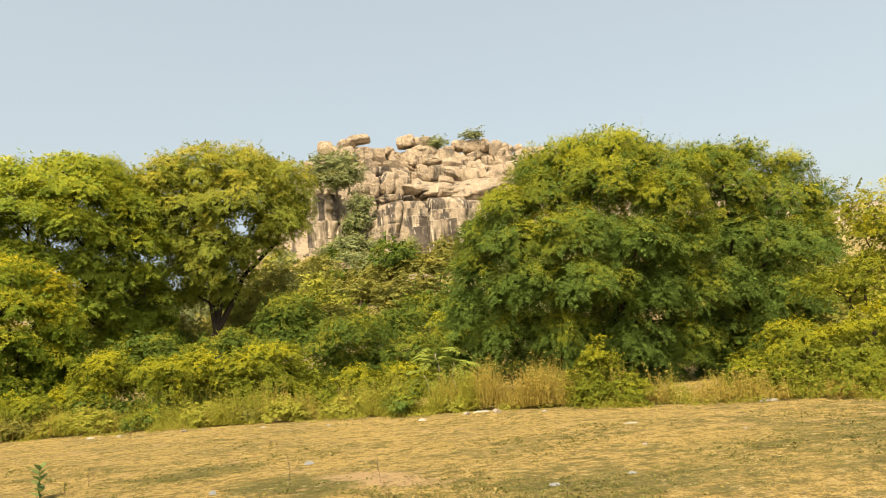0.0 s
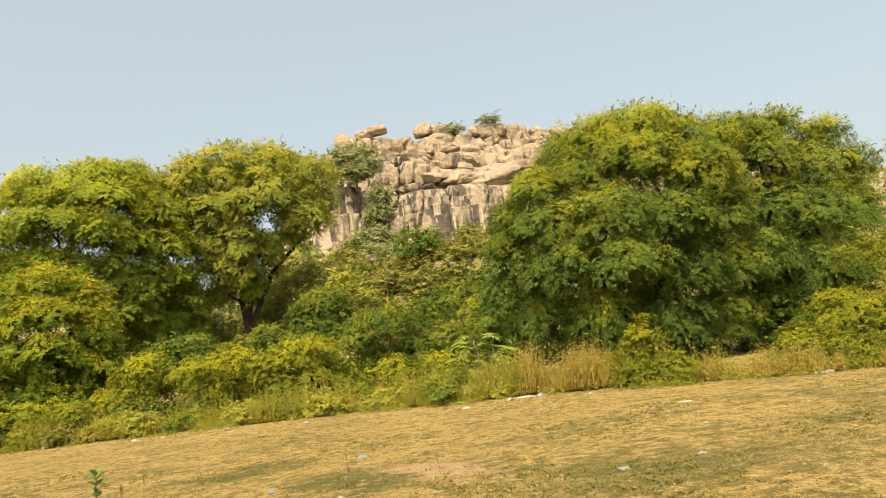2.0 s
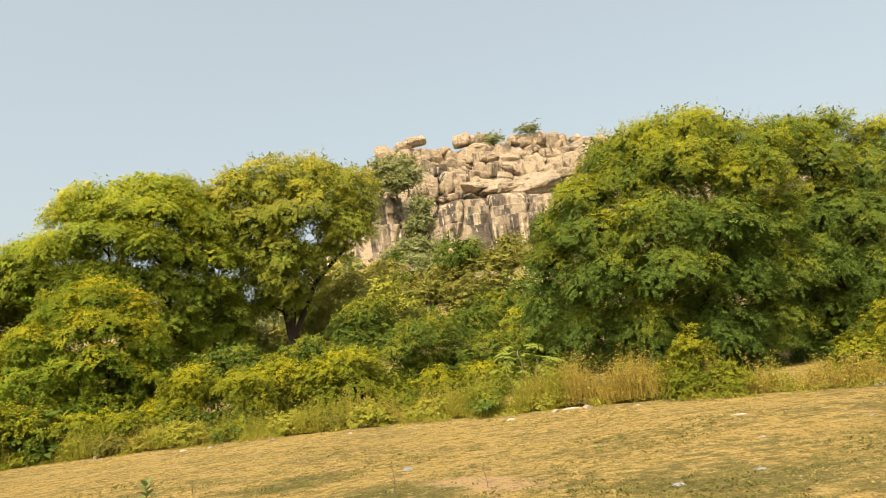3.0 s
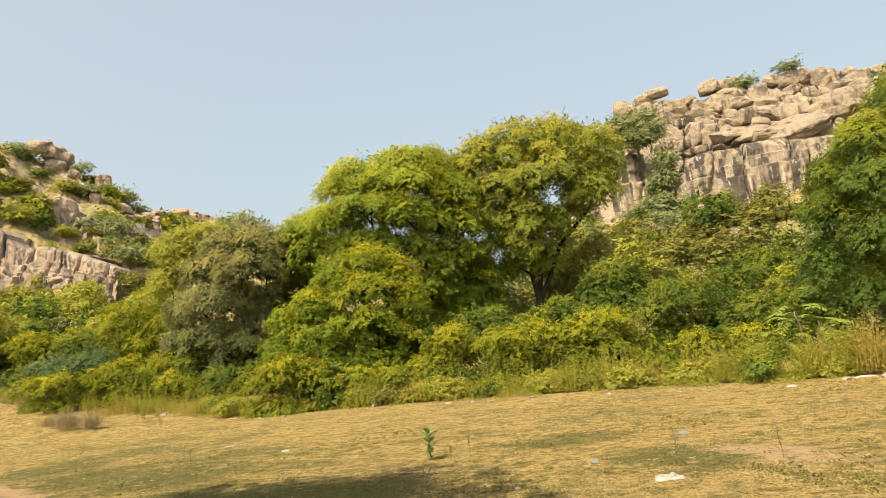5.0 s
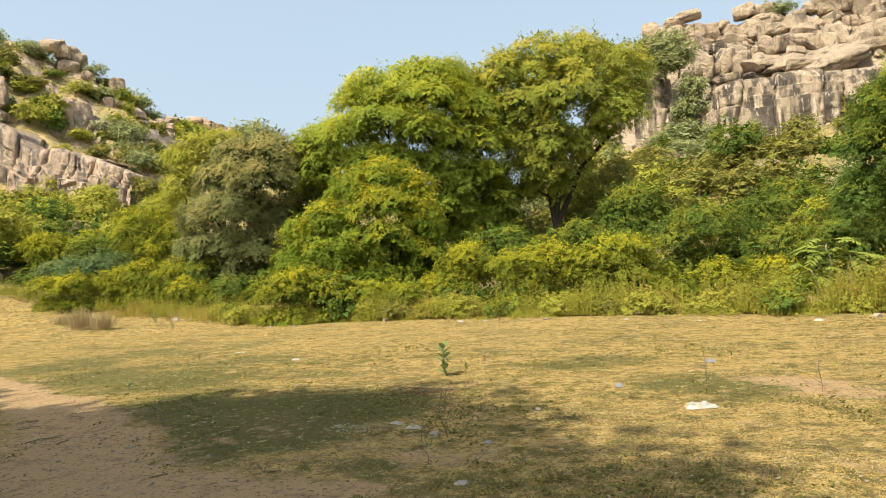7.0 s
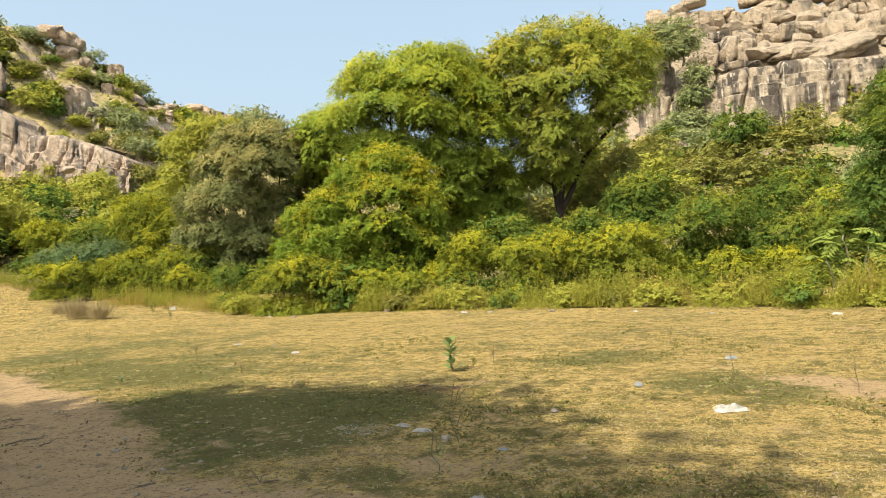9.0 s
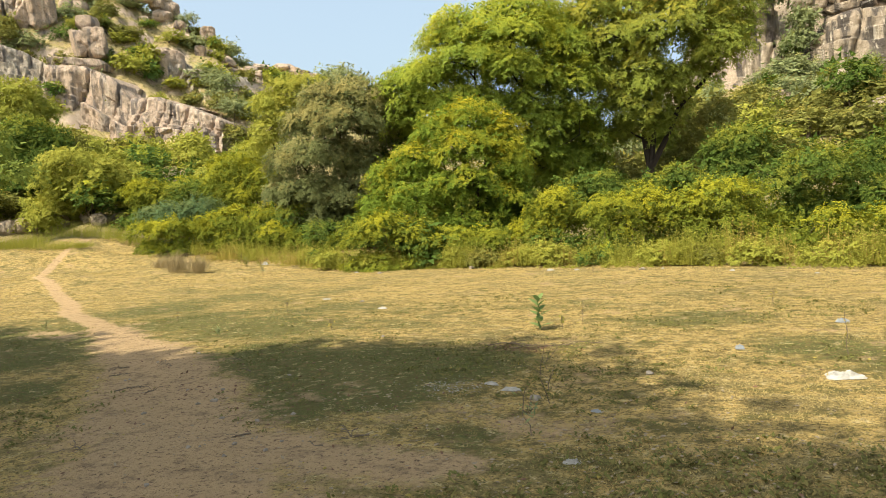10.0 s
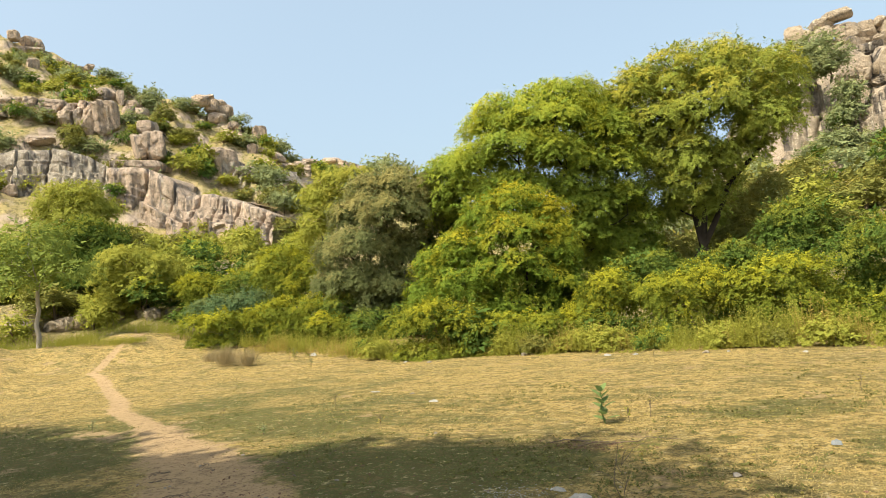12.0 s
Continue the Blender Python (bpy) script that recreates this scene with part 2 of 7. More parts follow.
MILKWEED = leaf_material("milkweed_leaves", (0.091, 0.133, 0.042), (0.133, 0.175, 0.0595), (0.175, 0.203, 0.07), 0.3, 3.0, 0.3)


# ---- mesh helpers ----
def mesh_from(name, verts, faces, material, smooth=False):
    """A mesh out of numpy arrays; all faces have the same number of corners."""
    me = bpy.data.meshes.new(name)
    verts, faces = np.asarray(verts, dtype=np.float32), np.asarray(faces, dtype=np.int32)
    n, k = faces.shape
    me.vertices.add(len(verts))
    me.vertices.foreach_set("co", verts.ravel())
    me.loops.add(n * k)
    me.loops.foreach_set("vertex_index", faces.ravel())
    me.polygons.add(n)
    me.polygons.foreach_set("loop_start", np.arange(0, n * k, k, dtype=np.int32))
    me.polygons.foreach_set("use_smooth", np.full(n, smooth, dtype=bool))
    me.materials.append(material)
    me.update(calc_edges=True)
    return me


def part(name, me, parent, label=""):
    ob = new(name, me)
    ob.parent = parent
    return tagged(ob, label)


def thing(name, at, label, category, group="", kind=""):
    ob = new(name)
    ob.empty_display_size = 0.2
    ob.location = at
    return tagged(ob, label, category, group, kind)


def unit(v):
    return v / np.maximum(np.linalg.norm(v, axis=1, keepdims=True), 1e-6)


def kites(base, along, side, length, width, lift=0.0, three=False):
    """One pointed leaf for each row: four corners, a little folded at the sides, or a plain three for small far ones."""
    n = len(base)
    length, width = np.reshape(length, (-1, 1)), np.reshape(width, (-1, 1))
    if three:
        wide = side * width * 0.5
        tip = base + along * length
        verts = np.stack([base + along * length * 0.2 + wide, tip, base + along * length * 0.2 - wide], axis=1).reshape(-1, 3)
        return verts, np.arange(3 * n).reshape(-1, 3)
    up = np.cross(along, side)
    mid = base + along * length * 0.45 + up * length * lift
    verts = np.stack([base, mid + side * width * 0.5, base + along * length, mid - side * width * 0.5], axis=1).reshape(-1, 3)
    return verts, np.arange(4 * n).reshape(-1, 4)


def sprays(rng, origin, axis, reach, leaf, per, face, slim=0.45, three=False):
    """Leafy twigs: along each axis stand per leaflets, to both sides in turn, their blades turned towards face."""
    n = len(origin)
    side = unit(np.cross(axis, face + rng.normal(0, 0.25, (n, 3))))
    s = (np.arange(per) + 0.6) / per
    hand = np.where(np.arange(per) % 2 == 0, 1.0, -1.0)
    base = origin[:, None, :] + axis[:, None, :] * (reach[:, None] * s)[:, :, None]
    way = axis[:, None, :] * 0.55 + side[:, None, :] * hand[None, :, None] * 0.8 + rng.normal(0, 0.28, (n, per, 3))
    way = unit(way.reshape(-1, 3))
    flat = unit(np.cross(way, np.repeat(face, per, axis=0) + rng.normal(0, 0.27, (n * per, 3))))
    length = np.repeat(leaf, per) * rng.uniform(0.65, 1.25, n * per)
    return kites(base.reshape(-1, 3), way, flat, length, length * slim, 0.06, three)


def leaf_normals(v):
    return unit(np.cross(v[1::3] - v[0::3], v[2::3] - v[0::3]))


def soften(v, outward):
    """Turn each leaf's upper side to the outside of its clump."""
    v = v.copy()
    under = (leaf_normals(v) * outward).sum(axis=1) < 0
    a, c = v[1::3].copy(), v[2::3].copy()
    v[1::3][under], v[2::3][under] = c[under], a[under]
    return v


def bend_normals(me, v, outward):
    """Shade a leaf partly as the clump that it belongs to."""
    n = unit(0.66 * outward + 0.34 * leaf_normals(v)).astype(np.float32)
    me.attributes.new("custom_normal", "FLOAT_VECTOR", "POINT").data.foreach_set("vector", np.repeat(n, 3, axis=0).ravel())


def crown_mesh(name, lobes, leaf, cover, seed, material, per=7, clump=0.32, tall=0.35, slim=0.45, low=-9.0, three=False, shoots=0):
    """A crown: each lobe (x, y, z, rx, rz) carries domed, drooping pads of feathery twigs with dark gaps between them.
    The attribute tone mixes leaf age with painted top light: it differs by pad and is highest on the tops of the upper
    pads."""
    rng = np.random.default_rng(seed)
    starts, axes, reaches, tones, faces, blades = [], [], [], [], [], []
    arr = np.array(lobes, dtype=float)
    foot, head = (arr[:, 2] - arr[:, 4]).min(), (arr[:, 2] + arr[:, 4]).max()
    one = per * 0.5 * slim * leaf * leaf
    for k, (x, y, z, rx, rz) in enumerate(lobes):
        size, mid = np.array([rx, rx, rz]), np.array([x, y, z])
        skin = 4 * math.pi * (rx * rx + 2 * rx * rz) / 3
        n = int(1.0 * skin / (math.pi * clump * clump)) + 5
        i = np.arange(n) + 0.5
        up, turn = 1 - 2 * i / n, i * 2.39996 + rng.uniform(0, 6)
        flat = np.sqrt(1 - up * up)
        out = unit(np.stack([flat * np.cos(turn), flat * np.sin(turn), up], axis=1) + rng.normal(0, 0.18, (n, 3)))
        wide = clump * rng.uniform(0.45, 1.25, n)
        spot = out * np.maximum(size - 0.45 * wide[:, None] * np.array([1, 1, 0.6]), 0.35 * size) * (rng.uniform(0.72, 1.08, (n, 1)) + np.where(rng.random((n, 1)) < 0.14, rng.uniform(0.04, 0.2, (n, 1)), 0.0))
        depth = np.linalg.norm(((spot + mid)[:, None, :] - arr[None, :, :3]) / arr[:, [3, 3, 4]][None], axis=2)
        depth[:, k] = 9.0
        keep = (out[:, 2] > -0.8) & (depth.min(axis=1) > 0.72)
        out, wide, spot = out[keep], wide[keep], spot[keep]
        n = len(out)
        if n:
            tint = rng.random(n)
            up_way = unit(out * np.array([0.75, 0.75, 0.3]) + np.array([0, 0, 0.55 + tall]) + rng.normal(0, 0.15, (n, 3)))
            ahead = unit(out - up_way * (out * up_way).sum(axis=1, keepdims=True) + rng.normal(0, 0.05, (n, 3)))
            across = np.cross(up_way, ahead)
            share = np.maximum((0.235 * cover * math.pi * wide * wide / one).astype(int), 2)
            p = np.repeat(np.arange(n), share)
            m = len(p)
            rho, phi = np.sqrt(rng.random(m)) * 0.92, rng.uniform(0, 2 * math.pi, m)
            rho = rho * (1 + 0.28 * np.sin(3 * phi + 7 * tint[p]) * np.sin(5 * phi + 11 * tint[p]))
            ray = ahead[p] * np.cos(phi)[:, None] + across[p] * np.sin(phi)[:, None]
            far = (rho * wide[p])[:, None]
            base = spot[p] + ahead[p] * far * np.cos(phi)[:, None] * 1.2 + across[p] * far * np.sin(phi)[:, None] * 0.85 + up_way[p] * (wide[p] * (0.16 - 0.5 * rho * rho + rng.normal(0, 0.10, m)))[:, None]
            face = unit(up_way[p] + 0.6 * out[p] + ray * (0.7 * rho)[:, None])
            way = unit(ray * (0.35 + rho)[:, None] + ahead[p] * 0.5 - up_way[p] * (0.75 * rho - 0.15)[:, None] + rng.normal(0, 0.34, (m, 3)))
            starts.append(mid + base)
            axes.append(way)
            faces.append(face)
            reaches.append(leaf * per * 0.36 * rng.uniform(0.6, 1.3, m))
            blades.append(np.full(m, leaf))
            # Tone rises with height: new growth, plus lit tops and dull undersides put into colour.
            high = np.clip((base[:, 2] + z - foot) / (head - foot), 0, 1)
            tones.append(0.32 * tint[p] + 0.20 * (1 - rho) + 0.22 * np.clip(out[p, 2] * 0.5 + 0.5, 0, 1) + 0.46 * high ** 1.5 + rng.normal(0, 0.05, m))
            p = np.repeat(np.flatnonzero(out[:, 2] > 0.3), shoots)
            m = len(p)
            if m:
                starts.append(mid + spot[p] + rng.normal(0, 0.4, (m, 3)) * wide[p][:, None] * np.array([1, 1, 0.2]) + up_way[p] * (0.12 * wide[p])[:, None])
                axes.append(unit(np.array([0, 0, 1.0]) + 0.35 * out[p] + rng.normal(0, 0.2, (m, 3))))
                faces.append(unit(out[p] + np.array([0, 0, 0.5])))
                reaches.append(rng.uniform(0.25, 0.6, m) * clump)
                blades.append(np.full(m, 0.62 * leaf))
                # Shoots yellow with height: fresh growth, with the light from above painted in.
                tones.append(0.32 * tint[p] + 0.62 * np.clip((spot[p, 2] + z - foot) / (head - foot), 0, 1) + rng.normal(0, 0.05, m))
        # Inner core leaves: larger, all at one low tone, darker than most pads.
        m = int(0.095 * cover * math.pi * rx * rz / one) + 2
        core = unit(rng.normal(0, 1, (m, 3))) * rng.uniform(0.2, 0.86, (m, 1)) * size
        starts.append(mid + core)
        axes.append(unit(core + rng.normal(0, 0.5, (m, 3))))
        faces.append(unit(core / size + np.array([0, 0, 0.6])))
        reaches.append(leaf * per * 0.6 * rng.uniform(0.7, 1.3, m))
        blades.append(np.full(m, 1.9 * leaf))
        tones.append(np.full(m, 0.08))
    origin, axis, reach, tone = np.concatenate(starts), np.concatenate(axes), np.concatenate(reaches), np.concatenate(tones)
    keep = origin[:, 2] > low
    outward = np.concatenate(faces)[keep]
    v, f = sprays(rng, origin[keep], axis[keep], reach[keep], np.concatenate(blades)[keep], per, outward, slim, three)
    if three:
        v = soften(v, np.repeat(outward, per, axis=0))
    me = mesh_from(name, v, f, material)
    if three:
        bend_normals(me, v, np.repeat(outward, per, axis=0))
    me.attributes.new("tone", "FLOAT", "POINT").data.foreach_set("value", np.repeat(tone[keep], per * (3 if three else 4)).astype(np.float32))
    return me


def tube_mesh(name, lines, material, sides=7):
    """Tapered limbs: each line is (points, radii)."""
    verts, faces, off = [], [], 0
    ring = np.linspace(0, 2 * math.pi, sides, endpoint=False)
    for pts, radii in lines:
        pts = np.asarray(pts, dtype=float)
        n = len(pts)
        way = unit(np.gradient(pts, axis=0))
        a = unit(np.cross(way, np.array([0.31, 0.93, 0.17])))
        b = np.cross(way, a)
        circle = a[:, None, :] * np.cos(ring)[None, :, None] + b[:, None, :] * np.sin(ring)[None, :, None]
        verts.append((pts[:, None, :] + circle * np.reshape(radii, (-1, 1, 1))).reshape(-1, 3))
        i = np.arange(n - 1)[:, None] * sides + off
        j = np.arange(sides)[None, :]
        k = (j + 1) % sides
        faces.append(np.stack([i + j, i + k, i + sides + k, i + sides + j], axis=2).reshape(-1, 4))
        off += n * sides
    return mesh_from(name, np.concatenate(verts), np.concatenate(faces), material, True)


def limb(rng, a, b, ra, rb, bend=0.12, steps=7):
    """A crooked limb from a to b."""
    a, b = np.array(a, dtype=float), np.array(b, dtype=float)
    s = np.linspace(0, 1, steps)[:, None]
    span = np.linalg.norm(b - a)
    sway = rng.normal(0, bend * span, (1, 3)) * np.sin(s * math.pi) + rng.normal(0, 0.03 * span, (steps, 3)) * (s * (1 - s) * 4)
    rise = np.array([[0, 0, 0.12 * span]]) * np.sin(s * math.pi)
    return a + (b - a) * s + sway + rise, ra + (rb - ra) * s[:, 0]


# ---- the ground: meadow, rising scrub and two granite hills, one sheet ----
AZ = [-180, -70, -30, -12, 8, 12, 16, 30, 40, 44, 47, 50, 58, 67, 85, 180]   # degrees to the left of +y
LEVELS = {}


def level(r, *heights):
    """Heights of the ground on the circle of radius r, for each entry of AZ."""
    LEVELS[r] = heights


level(0, *[0] * 16)
level(28, *[0] * 16)
level(36, 0, 0.8, 1.2, 1.2, 1.2, 1.2, 1.0, 0.6, 0.4, 0.4, 0.4, 0.45, 0.5, 0.55, 0.4, 0)
level(50, 0, 2, 4.5, 4.5, 4.5, 4.5, 4, 2.6, 1.7, 1.6, 1.6, 1.6, 1.8, 2.0, 1.2, 0)
level(62, 0, 3, 7, 8.5, 8.5, 8, 6.5, 4, 3.2, 3.2, 3.4, 3.6, 4.2, 4.5, 3, 0)
level(72, 0, 4, 9, 11.5, 11.5, 11, 8, 5, 5, 6, 6.5, 7, 7.6, 8.2, 4, 0)
level(77.5, 0, 5, 11, 12.6, 12.6, 12.0, 9, 6, 6, 7, 8.2, 8.6, 9.0, 10.5, 5, 0)
level(80, 0, 5, 12, 15.5, 15.5, 14, 9.5, 6, 6.5, 8, 9.0, 9.1, 9.5, 11, 6, 0)
level(82, 0, 5, 13, 20.5, 20.5, 18, 9.8, 6.2, 7.0, 8.5, 9.4, 9.5, 9.9, 11.5, 6.5, 0)
level(85, 0, 5, 13, 22.3, 23, 22, 10, 6.5, 7.5, 9, 9.9, 10.1, 10.4, 12, 7, 0)
level(92, 0, 5, 14, 26.2, 27.2, 24, 11, 7, 9, 11, 12, 12.2, 12.4, 15, 8, 0)
level(97, 0, 5, 14, 26, 26.7, 24, 12, 8, 10, 12.5, 14, 15.5, 17, 18, 9, 0)
level(103, 0, 5, 14, 26, 25, 21, 12, 9, 12, 15, 17.5, 20.5, 23.5, 24, 10, 0)
level(112, 0, 5, 13, 22, 22, 19, 13, 11, 15, 20, 23.5, 27.5, 33, 33, 13, 0)
level(125, 0, 5, 12, 18, 18, 17, 14, 14, 20, 25, 28.5, 35, 41, 45, 18, 0)
level(152, 0, 5, 11, 15, 15, 14, 14, 18, 30, 33, 34, 36, 49, 60.5, 24, 0)
level(200, 0, 5, 10, 12, 12, 12, 15, 25, 42, 45.5, 42, 40, 45, 62, 34, 0)
level(420, 0, 4, 8, 8, 8, 8, 8, 12, 20, 22, 22, 20, 25, 40, 20, 0)
level(3000, *[0] * 16)
RADII = np.array(sorted(LEVELS), dtype=float)
TABLE = np.array([LEVELS[r] for r in sorted(LEVELS)], dtype=float)


def ground_height(x, y):
    """Height of the ground at x, y (arrays or numbers)."""
    x, y = np.atleast_1d(np.asarray(x, dtype=float)), np.atleast_1d(np.asarray(y, dtype=float))
    r, az = np.hypot(x, y), np.degrees(np.arctan2(-x, y))
    cols = np.stack([np.interp(az, AZ, row) for row in TABLE])
    i = np.clip(np.searchsorted(RADII, r) - 1, 0, len(RADII) - 2)
    s = np.clip((r - RADII[i]) / (RADII[i + 1] - RADII[i]), 0, 1)
    n = np.arange(len(r))
    z = cols[i, n] * (1 - s) + cols[i + 1, n] * s
    rough = np.clip((r - 26) / 40, 0, 1) * np.clip((400 - r) / 200, 0, 1)
    z += rough * (0.55 * np.sin(0.41 * x + 1.3 * np.sin(0.23 * y)) + 0.45 * np.sin(0.57 * y + 1.7 * np.sin(0.31 * x)) + 0.25 * np.sin(1.3 * x + 0.9 * y) * np.sin(1.1 * y - 0.7 * x))
    ledge = np.clip((r - 84) / 8, 0, 1) * np.clip((170 - r) / 20, 0, 1) * np.clip((az - 41) / 5, 0, 1) * np.clip((84 - az) / 8, 0, 1)
    wob = 0.5 * np.sin(0.16 * x + 0.9 * np.sin(0.11 * y)) + 0.35 * np.sin(0.33 * y - 0.21 * x) + 0.22 * np.sin(0.9 * x + 0.5 * y)
    t = z / 6.0 + wob
    f = t - np.floor(t)
    z += ledge * (6.0 * 0.3 * (np.clip((f - 0.62) / 0.3, 0, 1) - f) + 0.6)
    z += np.clip(1 - r / 60, 0, 1) * 0.02 * (np.sin(0.9 * x + 0.4 * y) + np.sin(1.3 * y - 0.6 * x))
    return z


def gz(x, y):
    return float(ground_height(x, y)[0])


TRACK = np.array([(-2.0, 0.0), (-5.2, 4.0), (-7.2, 5.5), (-9.3, 6.9), (-11.6, 7.9), (-13.2, 8.7)])
PATHWAY = np.array([(-12.2, 8.3), (-14.5, 9.2), (-17.0, 10.2), (-20.0, 11.9), (-23.2, 13.4), (-26.6, 15.0), (-29.8, 16.2), (-32.0, 17.6), (-34.3, 19.4), (-36.5, 21.5), (-40.8, 26.0)])


GREEN_SPOTS = [(-9.3, 9.6, 2.2, 0.34), (-12.5, 12.0, 3.0, 0.3), (-17.0, 14.5, 3.5, 0.3), (-6.0, 12.5, 2.5, 0.2), (-8.4, 6.95, 0.55, 0.7), (-8.4, 7.8, 0.6, 0.6), (-7.4, 7.2, 0.7, 0.75), (-6.6, 7.4, 0.8, 0.8), (-5.9, 7.6, 0.8, 0.85), (-6.3, 6.45, 0.6, 0.8), (-5.95, 5.7, 0.45, 0.8), (-5.2, 7.8, 0.7, 0.8), (-5.3, 6.4, 0.5, 0.7), (-4.1, 5.65, 0.4, 0.5), (-3.0, 5.6, 0.5, 0.4), (-9.3, 5.2, 0.6, 0.8), (-11.6, 6.2, 1.1, 0.75), (-13.5, 7.0, 1.8, 0.75), (-16.0, 7.2, 1.6, 0.72)] + [(-10.5, 9.3, 1.2, 0.35), (-12.5, 10.0, 0.9, 0.45), (-15.0, 11.0, 1.3, 0.45), (-3.7, 10.85, 0.9, 0.5), (-2.3, 9.3, 0.7, 0.5), (-1.4, 8.9, 0.6, 0.5), (3.0, 8.4, 2.4, 0.32), (6.5, 10.3, 2.8, 0.32), (0.8, 7.6, 1.2, 0.32), (9.0, 11.0, 2.0, 0.32)]


def near_line(x, y, line):
    """Distance to a broken line, and how far along it (0 to 1)."""
    best, along = np.full(len(x), 1e9), np.zeros(len(x))
    for i in range(len(line) - 1):
        a, d = line[i], line[i + 1] - line[i]
        s = np.clip(((x - a[0]) * d[0] + (y - a[1]) * d[1]) / (d @ d), 0, 1)
        dist = np.hypot(x - a[0] - s * d[0], y - a[1] - s * d[1])
        closer = dist < best
        best, along = np.where(closer, dist, best), np.where(closer, (i + s) / (len(line) - 1), along)
    return best, along


def worn_amount(x, y):
    """1 on the bare track and footpath, 0 on grass."""
    d, s = near_line(x, y, TRACK)
    track = np.clip(1.15 - d / (1.6 - 1.05 * s), 0, 1)
    d, s = near_line(x, y, PATHWAY)
    sand = 0.8 * np.exp(-(((x + 0.9) / 0.8) ** 2 + ((y - 9.5) / 0.4) ** 2)) + 0.75 * np.exp(-(((x + 0.4) / 0.8) ** 2 + ((y - 8.9) / 0.35) ** 2))
    for p, q, a, w in ((-4.6, 4.9, 0.8, 0.6), (-5.5, 5.0, 0.8, 0.7), (-3.8, 5.1, 0.6, 0.5), (-2.9, 4.4, 0.8, 0.5), (-2.1, 10.3, 0.7, 0.45), (-3.3, 6.0, 0.9, 0.42), (-4.3, 6.3, 0.8, 0.4), (-4.6, 7.0, 0.5, 0.3), (-10.6, 7.9, 0.9, 0.6), (-9.2, 7.4, 0.6, 0.5), (-14.3, 8.1, 0.9, 0.6), (-12.9, 7.9, 0.8, 0.6)):
        sand = sand + w * np.exp(-((x - p) ** 2 + ((y - q) * 1.7) ** 2) / (a * a))
    return np.maximum(np.maximum(track, sand), np.clip(1.3 - d / (0.32 - 0.10 * s), 0, 1))


def build_ground():
    az = np.radians(np.concatenate([np.linspace(-180, -48, 34), np.linspace(-46, 4, 120), np.linspace(4.3, 78, 270), np.linspace(80, 178, 26)]))
    r = np.concatenate([[0.0005, 1.0, 2.0], np.geomspace(2.6, 26, 105), np.linspace(26.7, 155, 150), np.geomspace(160, 3000, 24)])
    A, R = np.meshgrid(az, r)
    x, y = (-np.sin(A) * R).ravel(), (np.cos(A) * R).ravel()
    z = ground_height(x, y)
    na, nr = len(az), len(r)
    i, j = np.arange(nr - 1)[:, None] * na, np.arange(na)[None, :]
    k = (j + 1) % na
    faces = np.stack([i + j, i + na + j, i + na + k, i + k], axis=2).reshape(-1, 4)[:, ::-1]
    me = mesh_from("ground", np.stack([x, y, z], axis=1), faces, MEADOW, True)
    me.materials.append(HILLSIDE)
    far = np.repeat(r[:-1] > 30, na) & True
    side = np.tile(np.degrees(az) > 35, nr - 1)
    far = np.where(side, np.repeat(r[:-1] > 46, na), far)
    me.materials.append(GRANITE)
    steep = np.repeat((r[:-1] > 77) & (r[:-1] < 108), na) & np.tile((np.degrees(az) < 13) & (np.degrees(az) > -34), nr - 1)
    me.polygons.foreach_set("material_index", np.where(steep, 2, far.astype(np.int32)).astype(np.int32))
    green = sum(w * np.exp(-((x - a) ** 2 + (y - b) ** 2) / (c * c)) for a, b, c, w in GREEN_SPOTS)
    me.attributes.new("green", "FLOAT", "POINT").data.foreach_set("value", green.astype(np.float32))
    worn = me.attributes.new("worn", "FLOAT", "POINT")
    worn.data.foreach_set("value", worn_amount(x, y).astype(np.float32))
    return tagged(new("ground", me), "dry straw-coloured meadow rising to scrubby granite hills", "ground", kind="structure")


build_ground()


